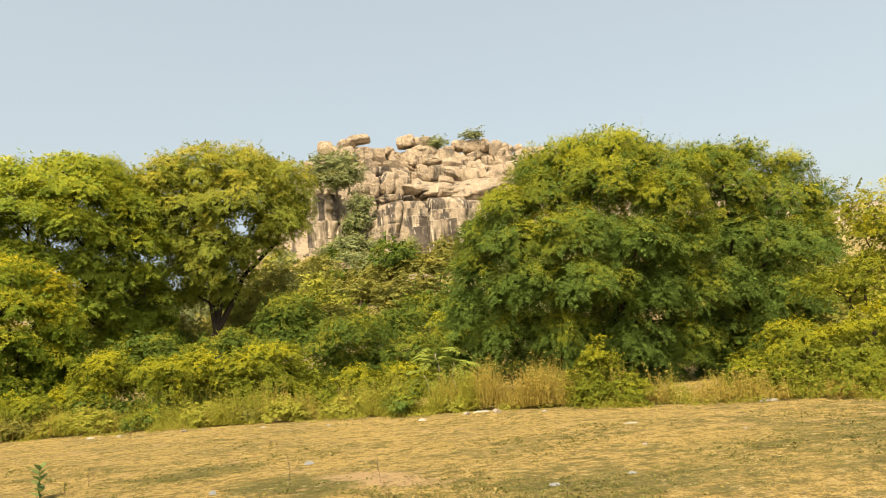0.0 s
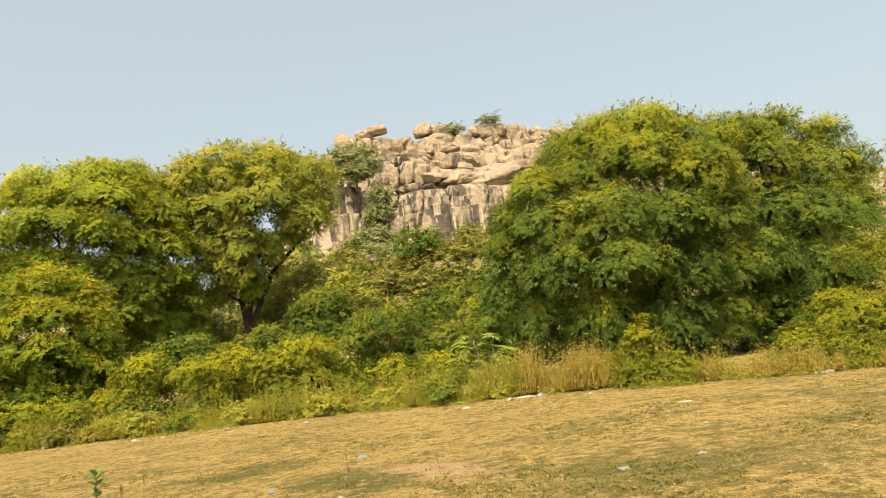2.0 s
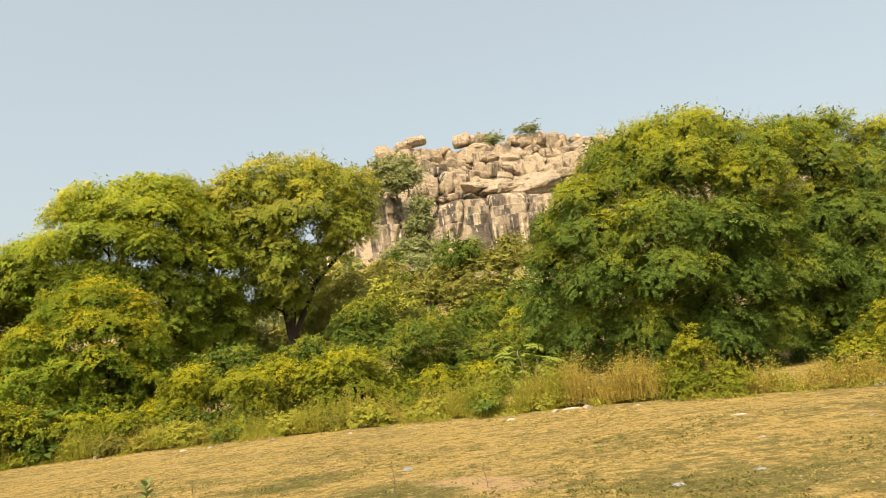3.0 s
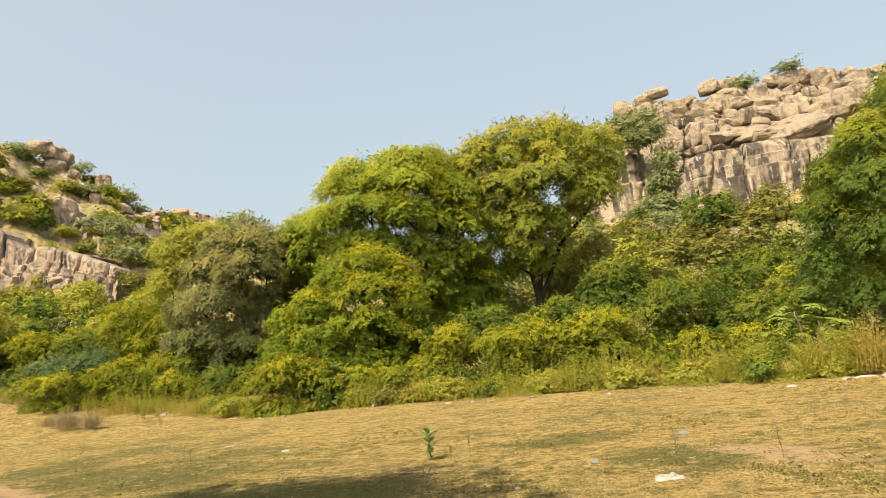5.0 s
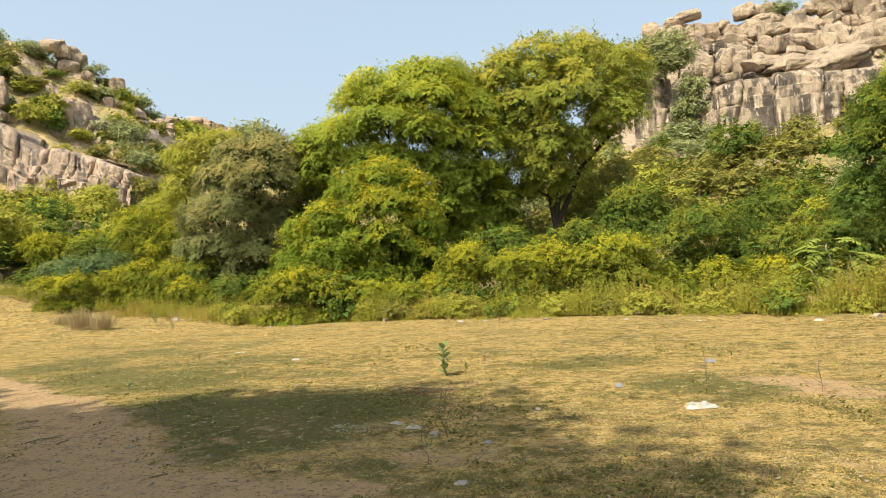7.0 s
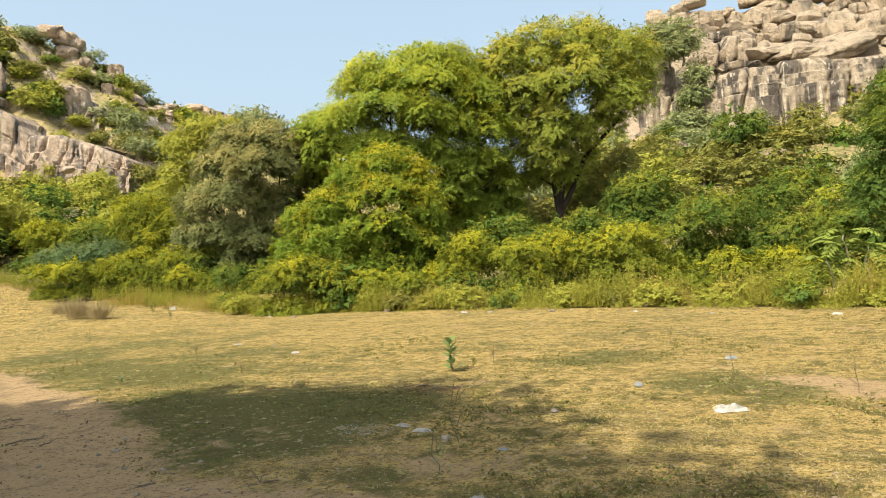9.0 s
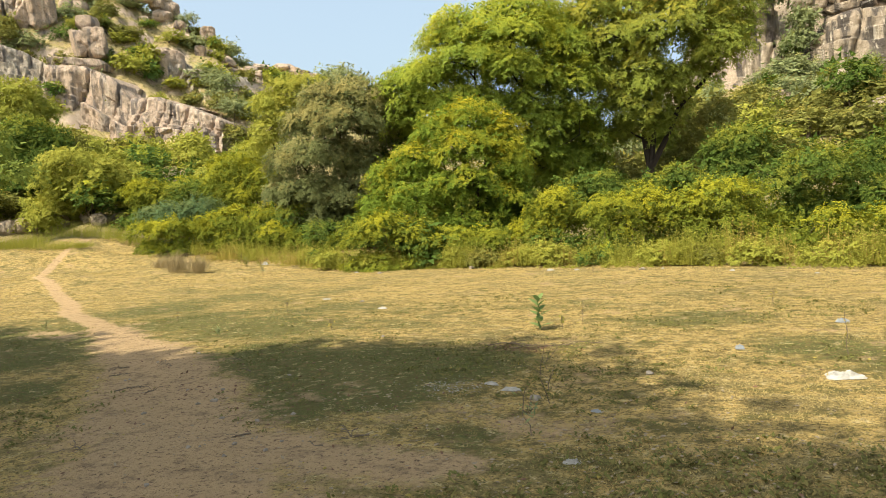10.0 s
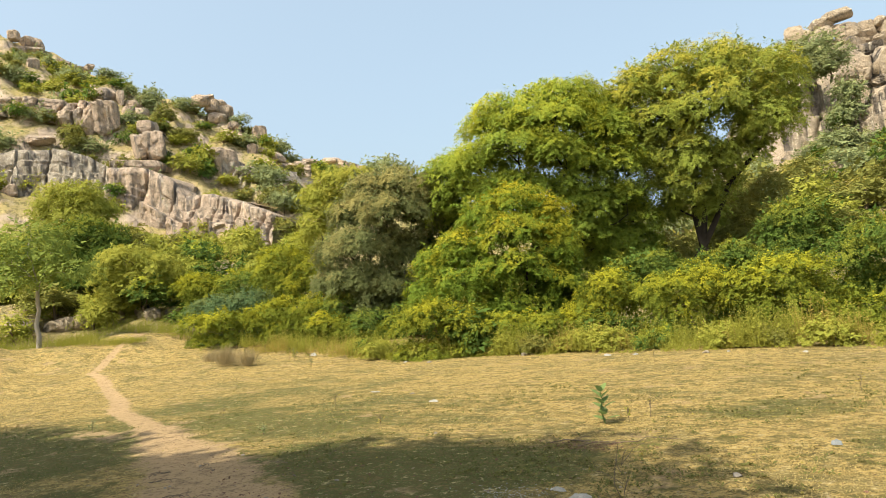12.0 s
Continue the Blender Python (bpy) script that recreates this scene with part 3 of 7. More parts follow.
# ---- trees and shrubs ----
def plant_tree(name, label, lobes, material, leaf, seed, trunks=1, girth=0.16, bark=None, cover=4.0, base=None, per=7, fork=0.35, category="tree", clump=0.32, tall=0.35, group="", slim=0.6, shoots=0):
    """A tree or shrub: crooked trunks, limbs to the lobes of its crown, and the crown."""
    rng = np.random.default_rng(seed)
    arr = np.array(lobes)
    cx, cy = base or (float(np.average(arr[:, 0], weights=arr[:, 3])), float(np.average(arr[:, 1], weights=arr[:, 3])) + 0.2)
    z0 = gz(cx, cy)
    at = (cx, cy, z0)
    tree = thing(name, at, label, category, group)
    local = [(x - cx, y - cy, z - z0, rx * 0.95, rz * 0.93) for x, y, z, rx, rz in lobes]
    height = max(z + rz for x, y, z, rx, rz in local)
    stems, limbs = [], []
    limb_name = "limb" if category == "tree" else "stem"
    for i in range(trunks):
        turn = 2.4 * i + rng.uniform(0, 1)
        off = np.array([math.cos(turn), math.sin(turn), 0]) * (0.0 if trunks == 1 else girth * 2.2)
        top = off * (1 if trunks == 1 else 3.0) + np.array([rng.normal(0, 0.06), rng.normal(0, 0.06), fork * height])
        stems.append((limb(rng, off - np.array([0, 0, 0.15]), top, girth * 1.25, girth * 0.8, 0.015), top))
    mains = []
    for x, y, z, rx, rz in sorted(local, key=lambda l: -l[2] * l[3]):
        tops = [s[1] for s in stems]
        near = min(tops, key=lambda s: np.hypot(s[0] - x, s[1] - y))
        end = np.array([x, y, z - 0.1 * rz])
        if len(mains) < 3 * trunks and all(np.linalg.norm(end - m[-1]) > 0.22 * height for m in mains) and z > 0.5 * height:
            line = limb(rng, near, end, girth * 0.55, girth * 0.10, 0.07)
            mains.append(line[0])
        else:
            spots = np.concatenate([m[1:6] for m in mains]) if mains else np.array(tops)
            spots = np.concatenate([spots, np.array(tops) * np.array([1, 1, 0.75])])
            start = spots[np.argmin(np.linalg.norm(spots - end, axis=1) + 0.7 * np.maximum(0, spots[:, 2] - end[2]))]
            line = limb(rng, start, end, girth * 0.22, girth * 0.06)
        limbs = [line]
        for _ in range(4):
            tip = np.array([x, y, z]) + unit(rng.normal(0, 1, (1, 3)))[0] * np.array([rx, rx, rz]) * 0.8
            limbs.append(limb(rng, line[0][-2], tip, girth * 0.10, girth * 0.03, 0.1, 5))
        part(limb_name, tube_mesh(limb_name, limbs, bark or BARK, 6), tree)
    for stem, _ in stems:
        part("trunk", tube_mesh("trunk", [stem], bark or BARK, 9), tree)
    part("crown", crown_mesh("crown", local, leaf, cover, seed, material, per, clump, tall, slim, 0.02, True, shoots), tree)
    return tree


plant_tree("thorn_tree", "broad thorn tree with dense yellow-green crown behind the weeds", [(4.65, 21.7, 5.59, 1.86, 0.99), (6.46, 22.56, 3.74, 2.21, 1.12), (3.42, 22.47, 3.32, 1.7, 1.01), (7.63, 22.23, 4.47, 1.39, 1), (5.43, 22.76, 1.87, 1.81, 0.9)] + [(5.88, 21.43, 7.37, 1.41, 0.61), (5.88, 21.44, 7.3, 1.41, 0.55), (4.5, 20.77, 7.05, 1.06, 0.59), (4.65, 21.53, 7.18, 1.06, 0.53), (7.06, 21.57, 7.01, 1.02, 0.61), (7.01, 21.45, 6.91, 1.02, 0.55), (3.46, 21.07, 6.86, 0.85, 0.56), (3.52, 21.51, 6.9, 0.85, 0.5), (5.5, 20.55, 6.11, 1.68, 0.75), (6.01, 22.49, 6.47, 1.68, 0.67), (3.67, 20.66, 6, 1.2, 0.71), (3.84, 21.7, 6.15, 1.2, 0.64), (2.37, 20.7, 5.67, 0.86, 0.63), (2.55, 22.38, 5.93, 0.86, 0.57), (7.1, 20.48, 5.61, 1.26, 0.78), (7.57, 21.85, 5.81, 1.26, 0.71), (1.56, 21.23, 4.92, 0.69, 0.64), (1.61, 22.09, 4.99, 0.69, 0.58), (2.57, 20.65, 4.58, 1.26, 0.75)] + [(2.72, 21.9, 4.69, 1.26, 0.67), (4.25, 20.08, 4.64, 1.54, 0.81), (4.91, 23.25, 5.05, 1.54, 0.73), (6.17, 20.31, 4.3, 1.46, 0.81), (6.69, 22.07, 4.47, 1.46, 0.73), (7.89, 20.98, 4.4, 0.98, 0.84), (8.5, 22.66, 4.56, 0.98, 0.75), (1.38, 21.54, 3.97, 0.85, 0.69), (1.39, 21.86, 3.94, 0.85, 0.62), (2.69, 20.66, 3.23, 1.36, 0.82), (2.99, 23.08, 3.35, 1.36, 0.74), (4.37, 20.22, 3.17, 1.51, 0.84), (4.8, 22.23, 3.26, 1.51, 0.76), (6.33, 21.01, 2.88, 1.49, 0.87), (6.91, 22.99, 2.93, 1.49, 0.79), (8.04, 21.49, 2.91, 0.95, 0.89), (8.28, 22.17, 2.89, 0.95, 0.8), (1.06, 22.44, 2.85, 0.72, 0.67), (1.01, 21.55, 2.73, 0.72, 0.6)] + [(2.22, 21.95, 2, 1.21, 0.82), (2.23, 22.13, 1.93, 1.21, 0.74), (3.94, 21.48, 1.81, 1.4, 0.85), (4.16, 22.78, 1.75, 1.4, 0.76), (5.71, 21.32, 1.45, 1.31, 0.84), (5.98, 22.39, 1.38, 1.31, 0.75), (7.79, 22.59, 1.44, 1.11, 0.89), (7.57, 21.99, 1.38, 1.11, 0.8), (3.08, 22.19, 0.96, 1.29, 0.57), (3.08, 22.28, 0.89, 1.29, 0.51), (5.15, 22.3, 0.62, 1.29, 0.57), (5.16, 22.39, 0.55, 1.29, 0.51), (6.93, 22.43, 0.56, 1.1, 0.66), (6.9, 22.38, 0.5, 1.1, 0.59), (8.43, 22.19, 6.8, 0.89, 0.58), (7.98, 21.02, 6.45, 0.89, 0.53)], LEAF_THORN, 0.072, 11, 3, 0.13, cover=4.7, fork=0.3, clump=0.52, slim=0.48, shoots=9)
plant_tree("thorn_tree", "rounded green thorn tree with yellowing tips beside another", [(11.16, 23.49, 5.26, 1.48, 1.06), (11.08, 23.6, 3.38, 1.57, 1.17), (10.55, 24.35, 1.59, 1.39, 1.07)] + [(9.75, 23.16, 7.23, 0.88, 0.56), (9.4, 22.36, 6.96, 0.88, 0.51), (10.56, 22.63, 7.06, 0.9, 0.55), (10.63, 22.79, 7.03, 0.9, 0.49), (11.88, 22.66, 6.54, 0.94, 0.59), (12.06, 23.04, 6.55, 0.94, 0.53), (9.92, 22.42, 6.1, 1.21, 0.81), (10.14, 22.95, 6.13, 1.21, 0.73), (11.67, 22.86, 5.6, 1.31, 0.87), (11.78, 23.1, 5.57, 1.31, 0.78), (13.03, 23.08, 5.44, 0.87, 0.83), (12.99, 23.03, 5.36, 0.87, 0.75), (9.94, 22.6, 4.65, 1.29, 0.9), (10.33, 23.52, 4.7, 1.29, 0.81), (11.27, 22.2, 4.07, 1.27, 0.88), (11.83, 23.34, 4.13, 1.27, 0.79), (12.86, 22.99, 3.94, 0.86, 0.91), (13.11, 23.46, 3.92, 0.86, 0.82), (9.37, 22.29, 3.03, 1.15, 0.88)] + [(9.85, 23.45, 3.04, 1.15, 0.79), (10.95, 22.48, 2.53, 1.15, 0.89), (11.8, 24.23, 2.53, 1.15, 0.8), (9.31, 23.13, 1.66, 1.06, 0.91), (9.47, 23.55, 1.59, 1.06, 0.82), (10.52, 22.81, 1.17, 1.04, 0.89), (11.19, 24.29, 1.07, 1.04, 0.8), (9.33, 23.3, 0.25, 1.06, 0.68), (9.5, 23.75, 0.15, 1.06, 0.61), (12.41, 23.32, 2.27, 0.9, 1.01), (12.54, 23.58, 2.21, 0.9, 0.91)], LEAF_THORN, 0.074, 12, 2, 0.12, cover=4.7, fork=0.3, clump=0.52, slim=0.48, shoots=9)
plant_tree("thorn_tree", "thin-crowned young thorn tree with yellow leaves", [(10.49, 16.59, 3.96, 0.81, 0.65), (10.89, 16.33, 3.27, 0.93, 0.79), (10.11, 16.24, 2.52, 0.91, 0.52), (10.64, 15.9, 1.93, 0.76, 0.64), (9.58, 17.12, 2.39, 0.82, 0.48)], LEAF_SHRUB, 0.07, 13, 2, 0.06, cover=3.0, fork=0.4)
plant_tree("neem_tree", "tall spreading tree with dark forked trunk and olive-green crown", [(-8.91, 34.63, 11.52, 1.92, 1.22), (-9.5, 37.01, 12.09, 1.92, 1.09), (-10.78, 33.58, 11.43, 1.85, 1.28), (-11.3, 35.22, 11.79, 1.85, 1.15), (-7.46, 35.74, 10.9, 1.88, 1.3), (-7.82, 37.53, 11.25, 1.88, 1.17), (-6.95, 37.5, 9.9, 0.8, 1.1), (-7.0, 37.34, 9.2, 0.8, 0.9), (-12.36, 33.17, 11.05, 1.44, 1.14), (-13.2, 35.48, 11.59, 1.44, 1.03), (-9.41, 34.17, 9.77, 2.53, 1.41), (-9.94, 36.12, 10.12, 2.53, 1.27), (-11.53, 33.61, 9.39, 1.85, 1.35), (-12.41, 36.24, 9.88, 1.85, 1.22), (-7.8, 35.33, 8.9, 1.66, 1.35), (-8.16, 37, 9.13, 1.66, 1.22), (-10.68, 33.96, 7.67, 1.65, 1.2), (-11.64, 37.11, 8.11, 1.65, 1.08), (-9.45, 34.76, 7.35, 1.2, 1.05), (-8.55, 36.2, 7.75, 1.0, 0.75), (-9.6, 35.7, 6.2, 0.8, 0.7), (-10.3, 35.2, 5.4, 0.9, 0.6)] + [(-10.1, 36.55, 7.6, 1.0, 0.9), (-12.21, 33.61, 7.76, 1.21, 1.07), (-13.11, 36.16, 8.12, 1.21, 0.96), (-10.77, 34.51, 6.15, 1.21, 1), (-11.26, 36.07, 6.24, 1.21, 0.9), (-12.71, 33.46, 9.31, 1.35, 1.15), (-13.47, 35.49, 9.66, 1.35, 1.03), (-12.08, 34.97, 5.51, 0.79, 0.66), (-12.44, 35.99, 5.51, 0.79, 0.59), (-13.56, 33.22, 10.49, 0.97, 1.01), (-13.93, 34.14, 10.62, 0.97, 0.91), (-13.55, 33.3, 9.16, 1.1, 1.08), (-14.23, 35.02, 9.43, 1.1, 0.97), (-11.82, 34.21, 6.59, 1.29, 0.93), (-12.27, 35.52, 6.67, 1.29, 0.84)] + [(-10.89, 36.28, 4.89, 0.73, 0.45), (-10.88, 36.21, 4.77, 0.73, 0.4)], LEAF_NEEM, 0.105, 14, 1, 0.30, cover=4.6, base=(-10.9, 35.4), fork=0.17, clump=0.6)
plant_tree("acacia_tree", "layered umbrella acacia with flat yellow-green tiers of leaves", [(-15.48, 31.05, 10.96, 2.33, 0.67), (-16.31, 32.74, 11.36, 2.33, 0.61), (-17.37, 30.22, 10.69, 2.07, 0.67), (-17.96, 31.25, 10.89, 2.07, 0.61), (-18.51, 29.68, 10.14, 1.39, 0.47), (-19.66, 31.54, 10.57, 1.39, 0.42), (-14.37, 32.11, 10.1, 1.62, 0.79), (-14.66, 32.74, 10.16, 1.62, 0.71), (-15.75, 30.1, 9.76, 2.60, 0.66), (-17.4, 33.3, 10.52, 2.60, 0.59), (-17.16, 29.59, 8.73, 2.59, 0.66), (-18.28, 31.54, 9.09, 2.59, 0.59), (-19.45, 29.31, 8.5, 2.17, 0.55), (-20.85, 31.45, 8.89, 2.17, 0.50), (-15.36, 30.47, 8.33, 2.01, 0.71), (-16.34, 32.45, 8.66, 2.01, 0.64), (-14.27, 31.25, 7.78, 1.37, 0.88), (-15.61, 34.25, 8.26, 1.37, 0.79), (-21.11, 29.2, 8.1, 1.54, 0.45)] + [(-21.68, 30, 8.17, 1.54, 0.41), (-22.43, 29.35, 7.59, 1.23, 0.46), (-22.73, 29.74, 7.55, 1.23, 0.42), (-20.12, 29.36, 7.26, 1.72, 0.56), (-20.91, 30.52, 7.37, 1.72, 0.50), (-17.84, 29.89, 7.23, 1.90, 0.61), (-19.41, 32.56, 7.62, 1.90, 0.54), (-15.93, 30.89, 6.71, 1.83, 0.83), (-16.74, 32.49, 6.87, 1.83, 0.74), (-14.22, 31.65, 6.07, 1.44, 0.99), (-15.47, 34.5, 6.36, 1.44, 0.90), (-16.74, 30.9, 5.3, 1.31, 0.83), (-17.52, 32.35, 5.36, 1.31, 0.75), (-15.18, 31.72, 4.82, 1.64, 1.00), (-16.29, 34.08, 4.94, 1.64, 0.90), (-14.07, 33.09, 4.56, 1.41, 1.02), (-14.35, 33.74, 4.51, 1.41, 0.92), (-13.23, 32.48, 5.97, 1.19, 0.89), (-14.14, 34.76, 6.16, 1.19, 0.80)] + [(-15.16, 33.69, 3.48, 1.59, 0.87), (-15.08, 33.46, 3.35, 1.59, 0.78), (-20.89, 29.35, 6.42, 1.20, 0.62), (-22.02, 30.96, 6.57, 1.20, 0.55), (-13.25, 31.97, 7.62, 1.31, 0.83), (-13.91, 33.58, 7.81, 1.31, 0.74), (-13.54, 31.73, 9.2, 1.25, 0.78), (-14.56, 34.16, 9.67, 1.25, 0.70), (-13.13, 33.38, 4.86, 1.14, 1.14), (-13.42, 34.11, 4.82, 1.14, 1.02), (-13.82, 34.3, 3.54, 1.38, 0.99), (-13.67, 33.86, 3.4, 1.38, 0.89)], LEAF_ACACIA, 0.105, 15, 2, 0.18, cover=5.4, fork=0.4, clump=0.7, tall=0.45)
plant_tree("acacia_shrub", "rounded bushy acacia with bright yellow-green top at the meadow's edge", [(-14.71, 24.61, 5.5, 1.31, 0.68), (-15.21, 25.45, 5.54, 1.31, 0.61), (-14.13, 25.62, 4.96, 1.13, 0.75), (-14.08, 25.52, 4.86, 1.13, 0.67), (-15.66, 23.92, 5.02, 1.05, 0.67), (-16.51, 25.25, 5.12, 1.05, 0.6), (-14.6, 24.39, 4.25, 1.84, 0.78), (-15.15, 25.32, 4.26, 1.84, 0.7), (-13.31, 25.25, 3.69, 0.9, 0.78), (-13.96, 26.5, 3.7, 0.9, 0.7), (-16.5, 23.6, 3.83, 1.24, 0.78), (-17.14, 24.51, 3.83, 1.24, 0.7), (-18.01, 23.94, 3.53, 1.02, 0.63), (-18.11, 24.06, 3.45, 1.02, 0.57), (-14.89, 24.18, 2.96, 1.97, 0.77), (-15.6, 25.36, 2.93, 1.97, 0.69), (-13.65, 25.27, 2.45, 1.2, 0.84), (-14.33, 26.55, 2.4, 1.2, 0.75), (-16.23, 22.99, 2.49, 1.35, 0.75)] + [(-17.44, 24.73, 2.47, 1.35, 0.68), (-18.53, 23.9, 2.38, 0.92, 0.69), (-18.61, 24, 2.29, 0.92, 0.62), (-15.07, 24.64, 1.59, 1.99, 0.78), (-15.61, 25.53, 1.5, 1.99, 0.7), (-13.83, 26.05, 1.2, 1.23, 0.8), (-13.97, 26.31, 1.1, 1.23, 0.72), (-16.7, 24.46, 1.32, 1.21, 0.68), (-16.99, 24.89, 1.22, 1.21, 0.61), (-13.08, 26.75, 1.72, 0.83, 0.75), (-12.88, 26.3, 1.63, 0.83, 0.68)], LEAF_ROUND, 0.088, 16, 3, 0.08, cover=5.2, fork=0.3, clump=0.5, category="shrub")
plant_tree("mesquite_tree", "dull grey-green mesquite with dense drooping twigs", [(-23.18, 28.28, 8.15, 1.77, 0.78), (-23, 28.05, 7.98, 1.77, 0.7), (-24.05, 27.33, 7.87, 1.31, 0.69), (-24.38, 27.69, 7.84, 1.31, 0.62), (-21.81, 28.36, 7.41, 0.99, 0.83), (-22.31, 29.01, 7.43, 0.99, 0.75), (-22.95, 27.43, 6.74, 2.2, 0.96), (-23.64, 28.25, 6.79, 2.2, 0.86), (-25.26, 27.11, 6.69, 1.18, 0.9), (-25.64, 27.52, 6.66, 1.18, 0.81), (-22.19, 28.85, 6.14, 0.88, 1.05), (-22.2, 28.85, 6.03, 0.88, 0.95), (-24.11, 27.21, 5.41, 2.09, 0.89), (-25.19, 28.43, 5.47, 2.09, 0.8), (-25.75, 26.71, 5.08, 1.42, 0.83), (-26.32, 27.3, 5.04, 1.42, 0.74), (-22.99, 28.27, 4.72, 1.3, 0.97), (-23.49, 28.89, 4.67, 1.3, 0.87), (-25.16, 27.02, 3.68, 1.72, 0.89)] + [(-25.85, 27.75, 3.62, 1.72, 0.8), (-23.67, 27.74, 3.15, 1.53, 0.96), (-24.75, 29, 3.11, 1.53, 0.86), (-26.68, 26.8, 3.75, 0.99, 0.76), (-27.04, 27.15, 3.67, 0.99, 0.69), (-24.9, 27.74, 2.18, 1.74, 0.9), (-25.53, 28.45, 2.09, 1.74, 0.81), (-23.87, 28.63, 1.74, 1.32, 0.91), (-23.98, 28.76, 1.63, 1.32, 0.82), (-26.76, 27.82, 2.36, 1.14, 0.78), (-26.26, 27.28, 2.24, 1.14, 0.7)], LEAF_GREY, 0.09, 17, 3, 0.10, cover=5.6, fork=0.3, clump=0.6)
plant_tree("scrub_tree", "pale yellow-green scrub tree behind the mesquite", [(-30.63, 31.96, 9.94, 1.43, 0.64), (-30.91, 32.24, 9.89, 1.43, 0.58), (-29.87, 32.82, 10.25, 1.29, 0.50), (-29.63, 32.54, 10.03, 1.29, 0.45), (-31.36, 31.17, 9.14, 1.19, 0.77), (-32.41, 32.21, 9.28, 1.19, 0.70), (-31.62, 30.99, 7.49, 1.18, 0.98), (-32.53, 31.87, 7.55, 1.18, 0.88), (-32.99, 30.77, 6.02, 1.26, 1.05), (-34.31, 32, 6.09, 1.26, 0.94), (-34.53, 31.25, 4.55, 1.43, 1.07), (-34.58, 31.28, 4.42, 1.43, 0.97), (-32.93, 31.72, 4.68, 1.28, 1.14), (-33.27, 32.04, 4.59, 1.28, 1.03), (-30.86, 31.62, 8.42, 1.26, 0.99), (-31.41, 32.16, 8.42, 1.26, 0.89)], LEAF_GOLD, 0.115, 18, 2, 0.10, cover=4.0)
plant_tree("scrub_tree", "small dark-leaved tree showing over the scrub", [(-31.23, 37.29, 11.61, 1.18, 0.60), (-32.41, 38.69, 11.85, 1.18, 0.54), (-31.97, 36.84, 11.39, 0.76, 0.44), (-32.82, 37.81, 11.50, 0.76, 0.40), (-31.02, 38.44, 11.40, 0.69, 0.41), (-31.04, 38.45, 11.25, 0.69, 0.37), (-31.39, 37.67, 10.84, 1.28, 0.56), (-31.89, 38.25, 10.83, 1.28, 0.51)], LEAF_DARK, 0.17, 19, 2, 0.09, cover=2.6)
plant_tree("young_tree", "light green young tree with slender pale trunk", [(-42.88, 19.91, 7.75, 2.2, 0.88), (-42.78, 20.12, 6.63, 2.04, 0.94), (-43.32, 18.88, 6.22, 1.54, 1.08), (-41.25, 21.03, 5.67, 1.72, 0.75), (-43.34, 21.31, 7.2, 1.3, 0.81), (-42.31, 18.71, 5.2, 1.21, 0.66)], LEAF_PINNATE, 0.20, 20, 1, 0.11, PALE_BARK, cover=3.0, base=(-42.77, 20.15), fork=0.5)

plant_tree("scrub_tree", "yellow-green scrub tree below the grey rock face", [(-57.01, 28.79, 13.29, 1.98, 1.1), (-58.93, 29.72, 13.51, 1.98, 0.99), (-55.29, 29.66, 13.06, 1.72, 1.1), (-56.78, 30.43, 13.19, 1.72, 0.99), (-58.46, 28.66, 12.4, 1.7, 1.12), (-59.13, 28.97, 12.34, 1.7, 1), (-55.74, 29.38, 11.64, 2.16, 1.09), (-57.34, 30.2, 11.76, 2.16, 0.99), (-55.06, 30.83, 11.98, 1.19, 0.89), (-56.14, 31.41, 12.01, 1.19, 0.8)], LEAF_GOLD, 0.15, 91, 2, 0.10, cover=4.5, clump=0.7)
plant_tree("scrub_tree", "dark green leafy tree behind the young tree", [(-50.72, 27.15, 9.52, 2.14, 1.1), (-51.28, 27.44, 9.45, 2.14, 0.99), (-49.42, 28.05, 8.88, 1.52, 1.09), (-49.85, 28.28, 8.79, 1.52, 0.98), (-51.29, 26.59, 8.3, 1.95, 1.09), (-52.3, 27.09, 8.27, 1.95, 0.98), (-49.54, 27.72, 7.49, 1.68, 1.09), (-50.33, 28.14, 7.43, 1.68, 0.98), (-51.06, 27.16, 6.27, 1.96, 1.09), (-51.76, 27.52, 6.17, 1.96, 0.98)], LEAF_LUSH, 0.15, 92, 2, 0.10, cover=5.0, clump=0.7)
plant_tree("scrub_tree", "broad yellow-green scrub tree near the footpath's end", [(-45.05, 27.09, 6.95, 2.24, 0.83), (-46.58, 27.98, 6.98, 2.24, 0.75), (-43.64, 28.2, 6.3, 1.82, 0.83), (-44.52, 28.74, 6.25, 1.82, 0.75), (-46.19, 26.53, 6.15, 1.66, 0.83), (-47.51, 27.26, 6.13, 1.66, 0.75), (-45.11, 27.82, 5.26, 2.43, 0.93), (-45.52, 28.06, 5.15, 2.43, 0.84), (-43.39, 29.32, 5.74, 1.18, 0.75), (-43.59, 29.45, 5.61, 1.18, 0.68), (-47.01, 27.67, 4.31, 1.71, 0.76), (-46.45, 27.34, 4.12, 1.71, 0.69)], LEAF_GOLD, 0.14, 93, 3, 0.08, cover=4.8, clump=0.6)
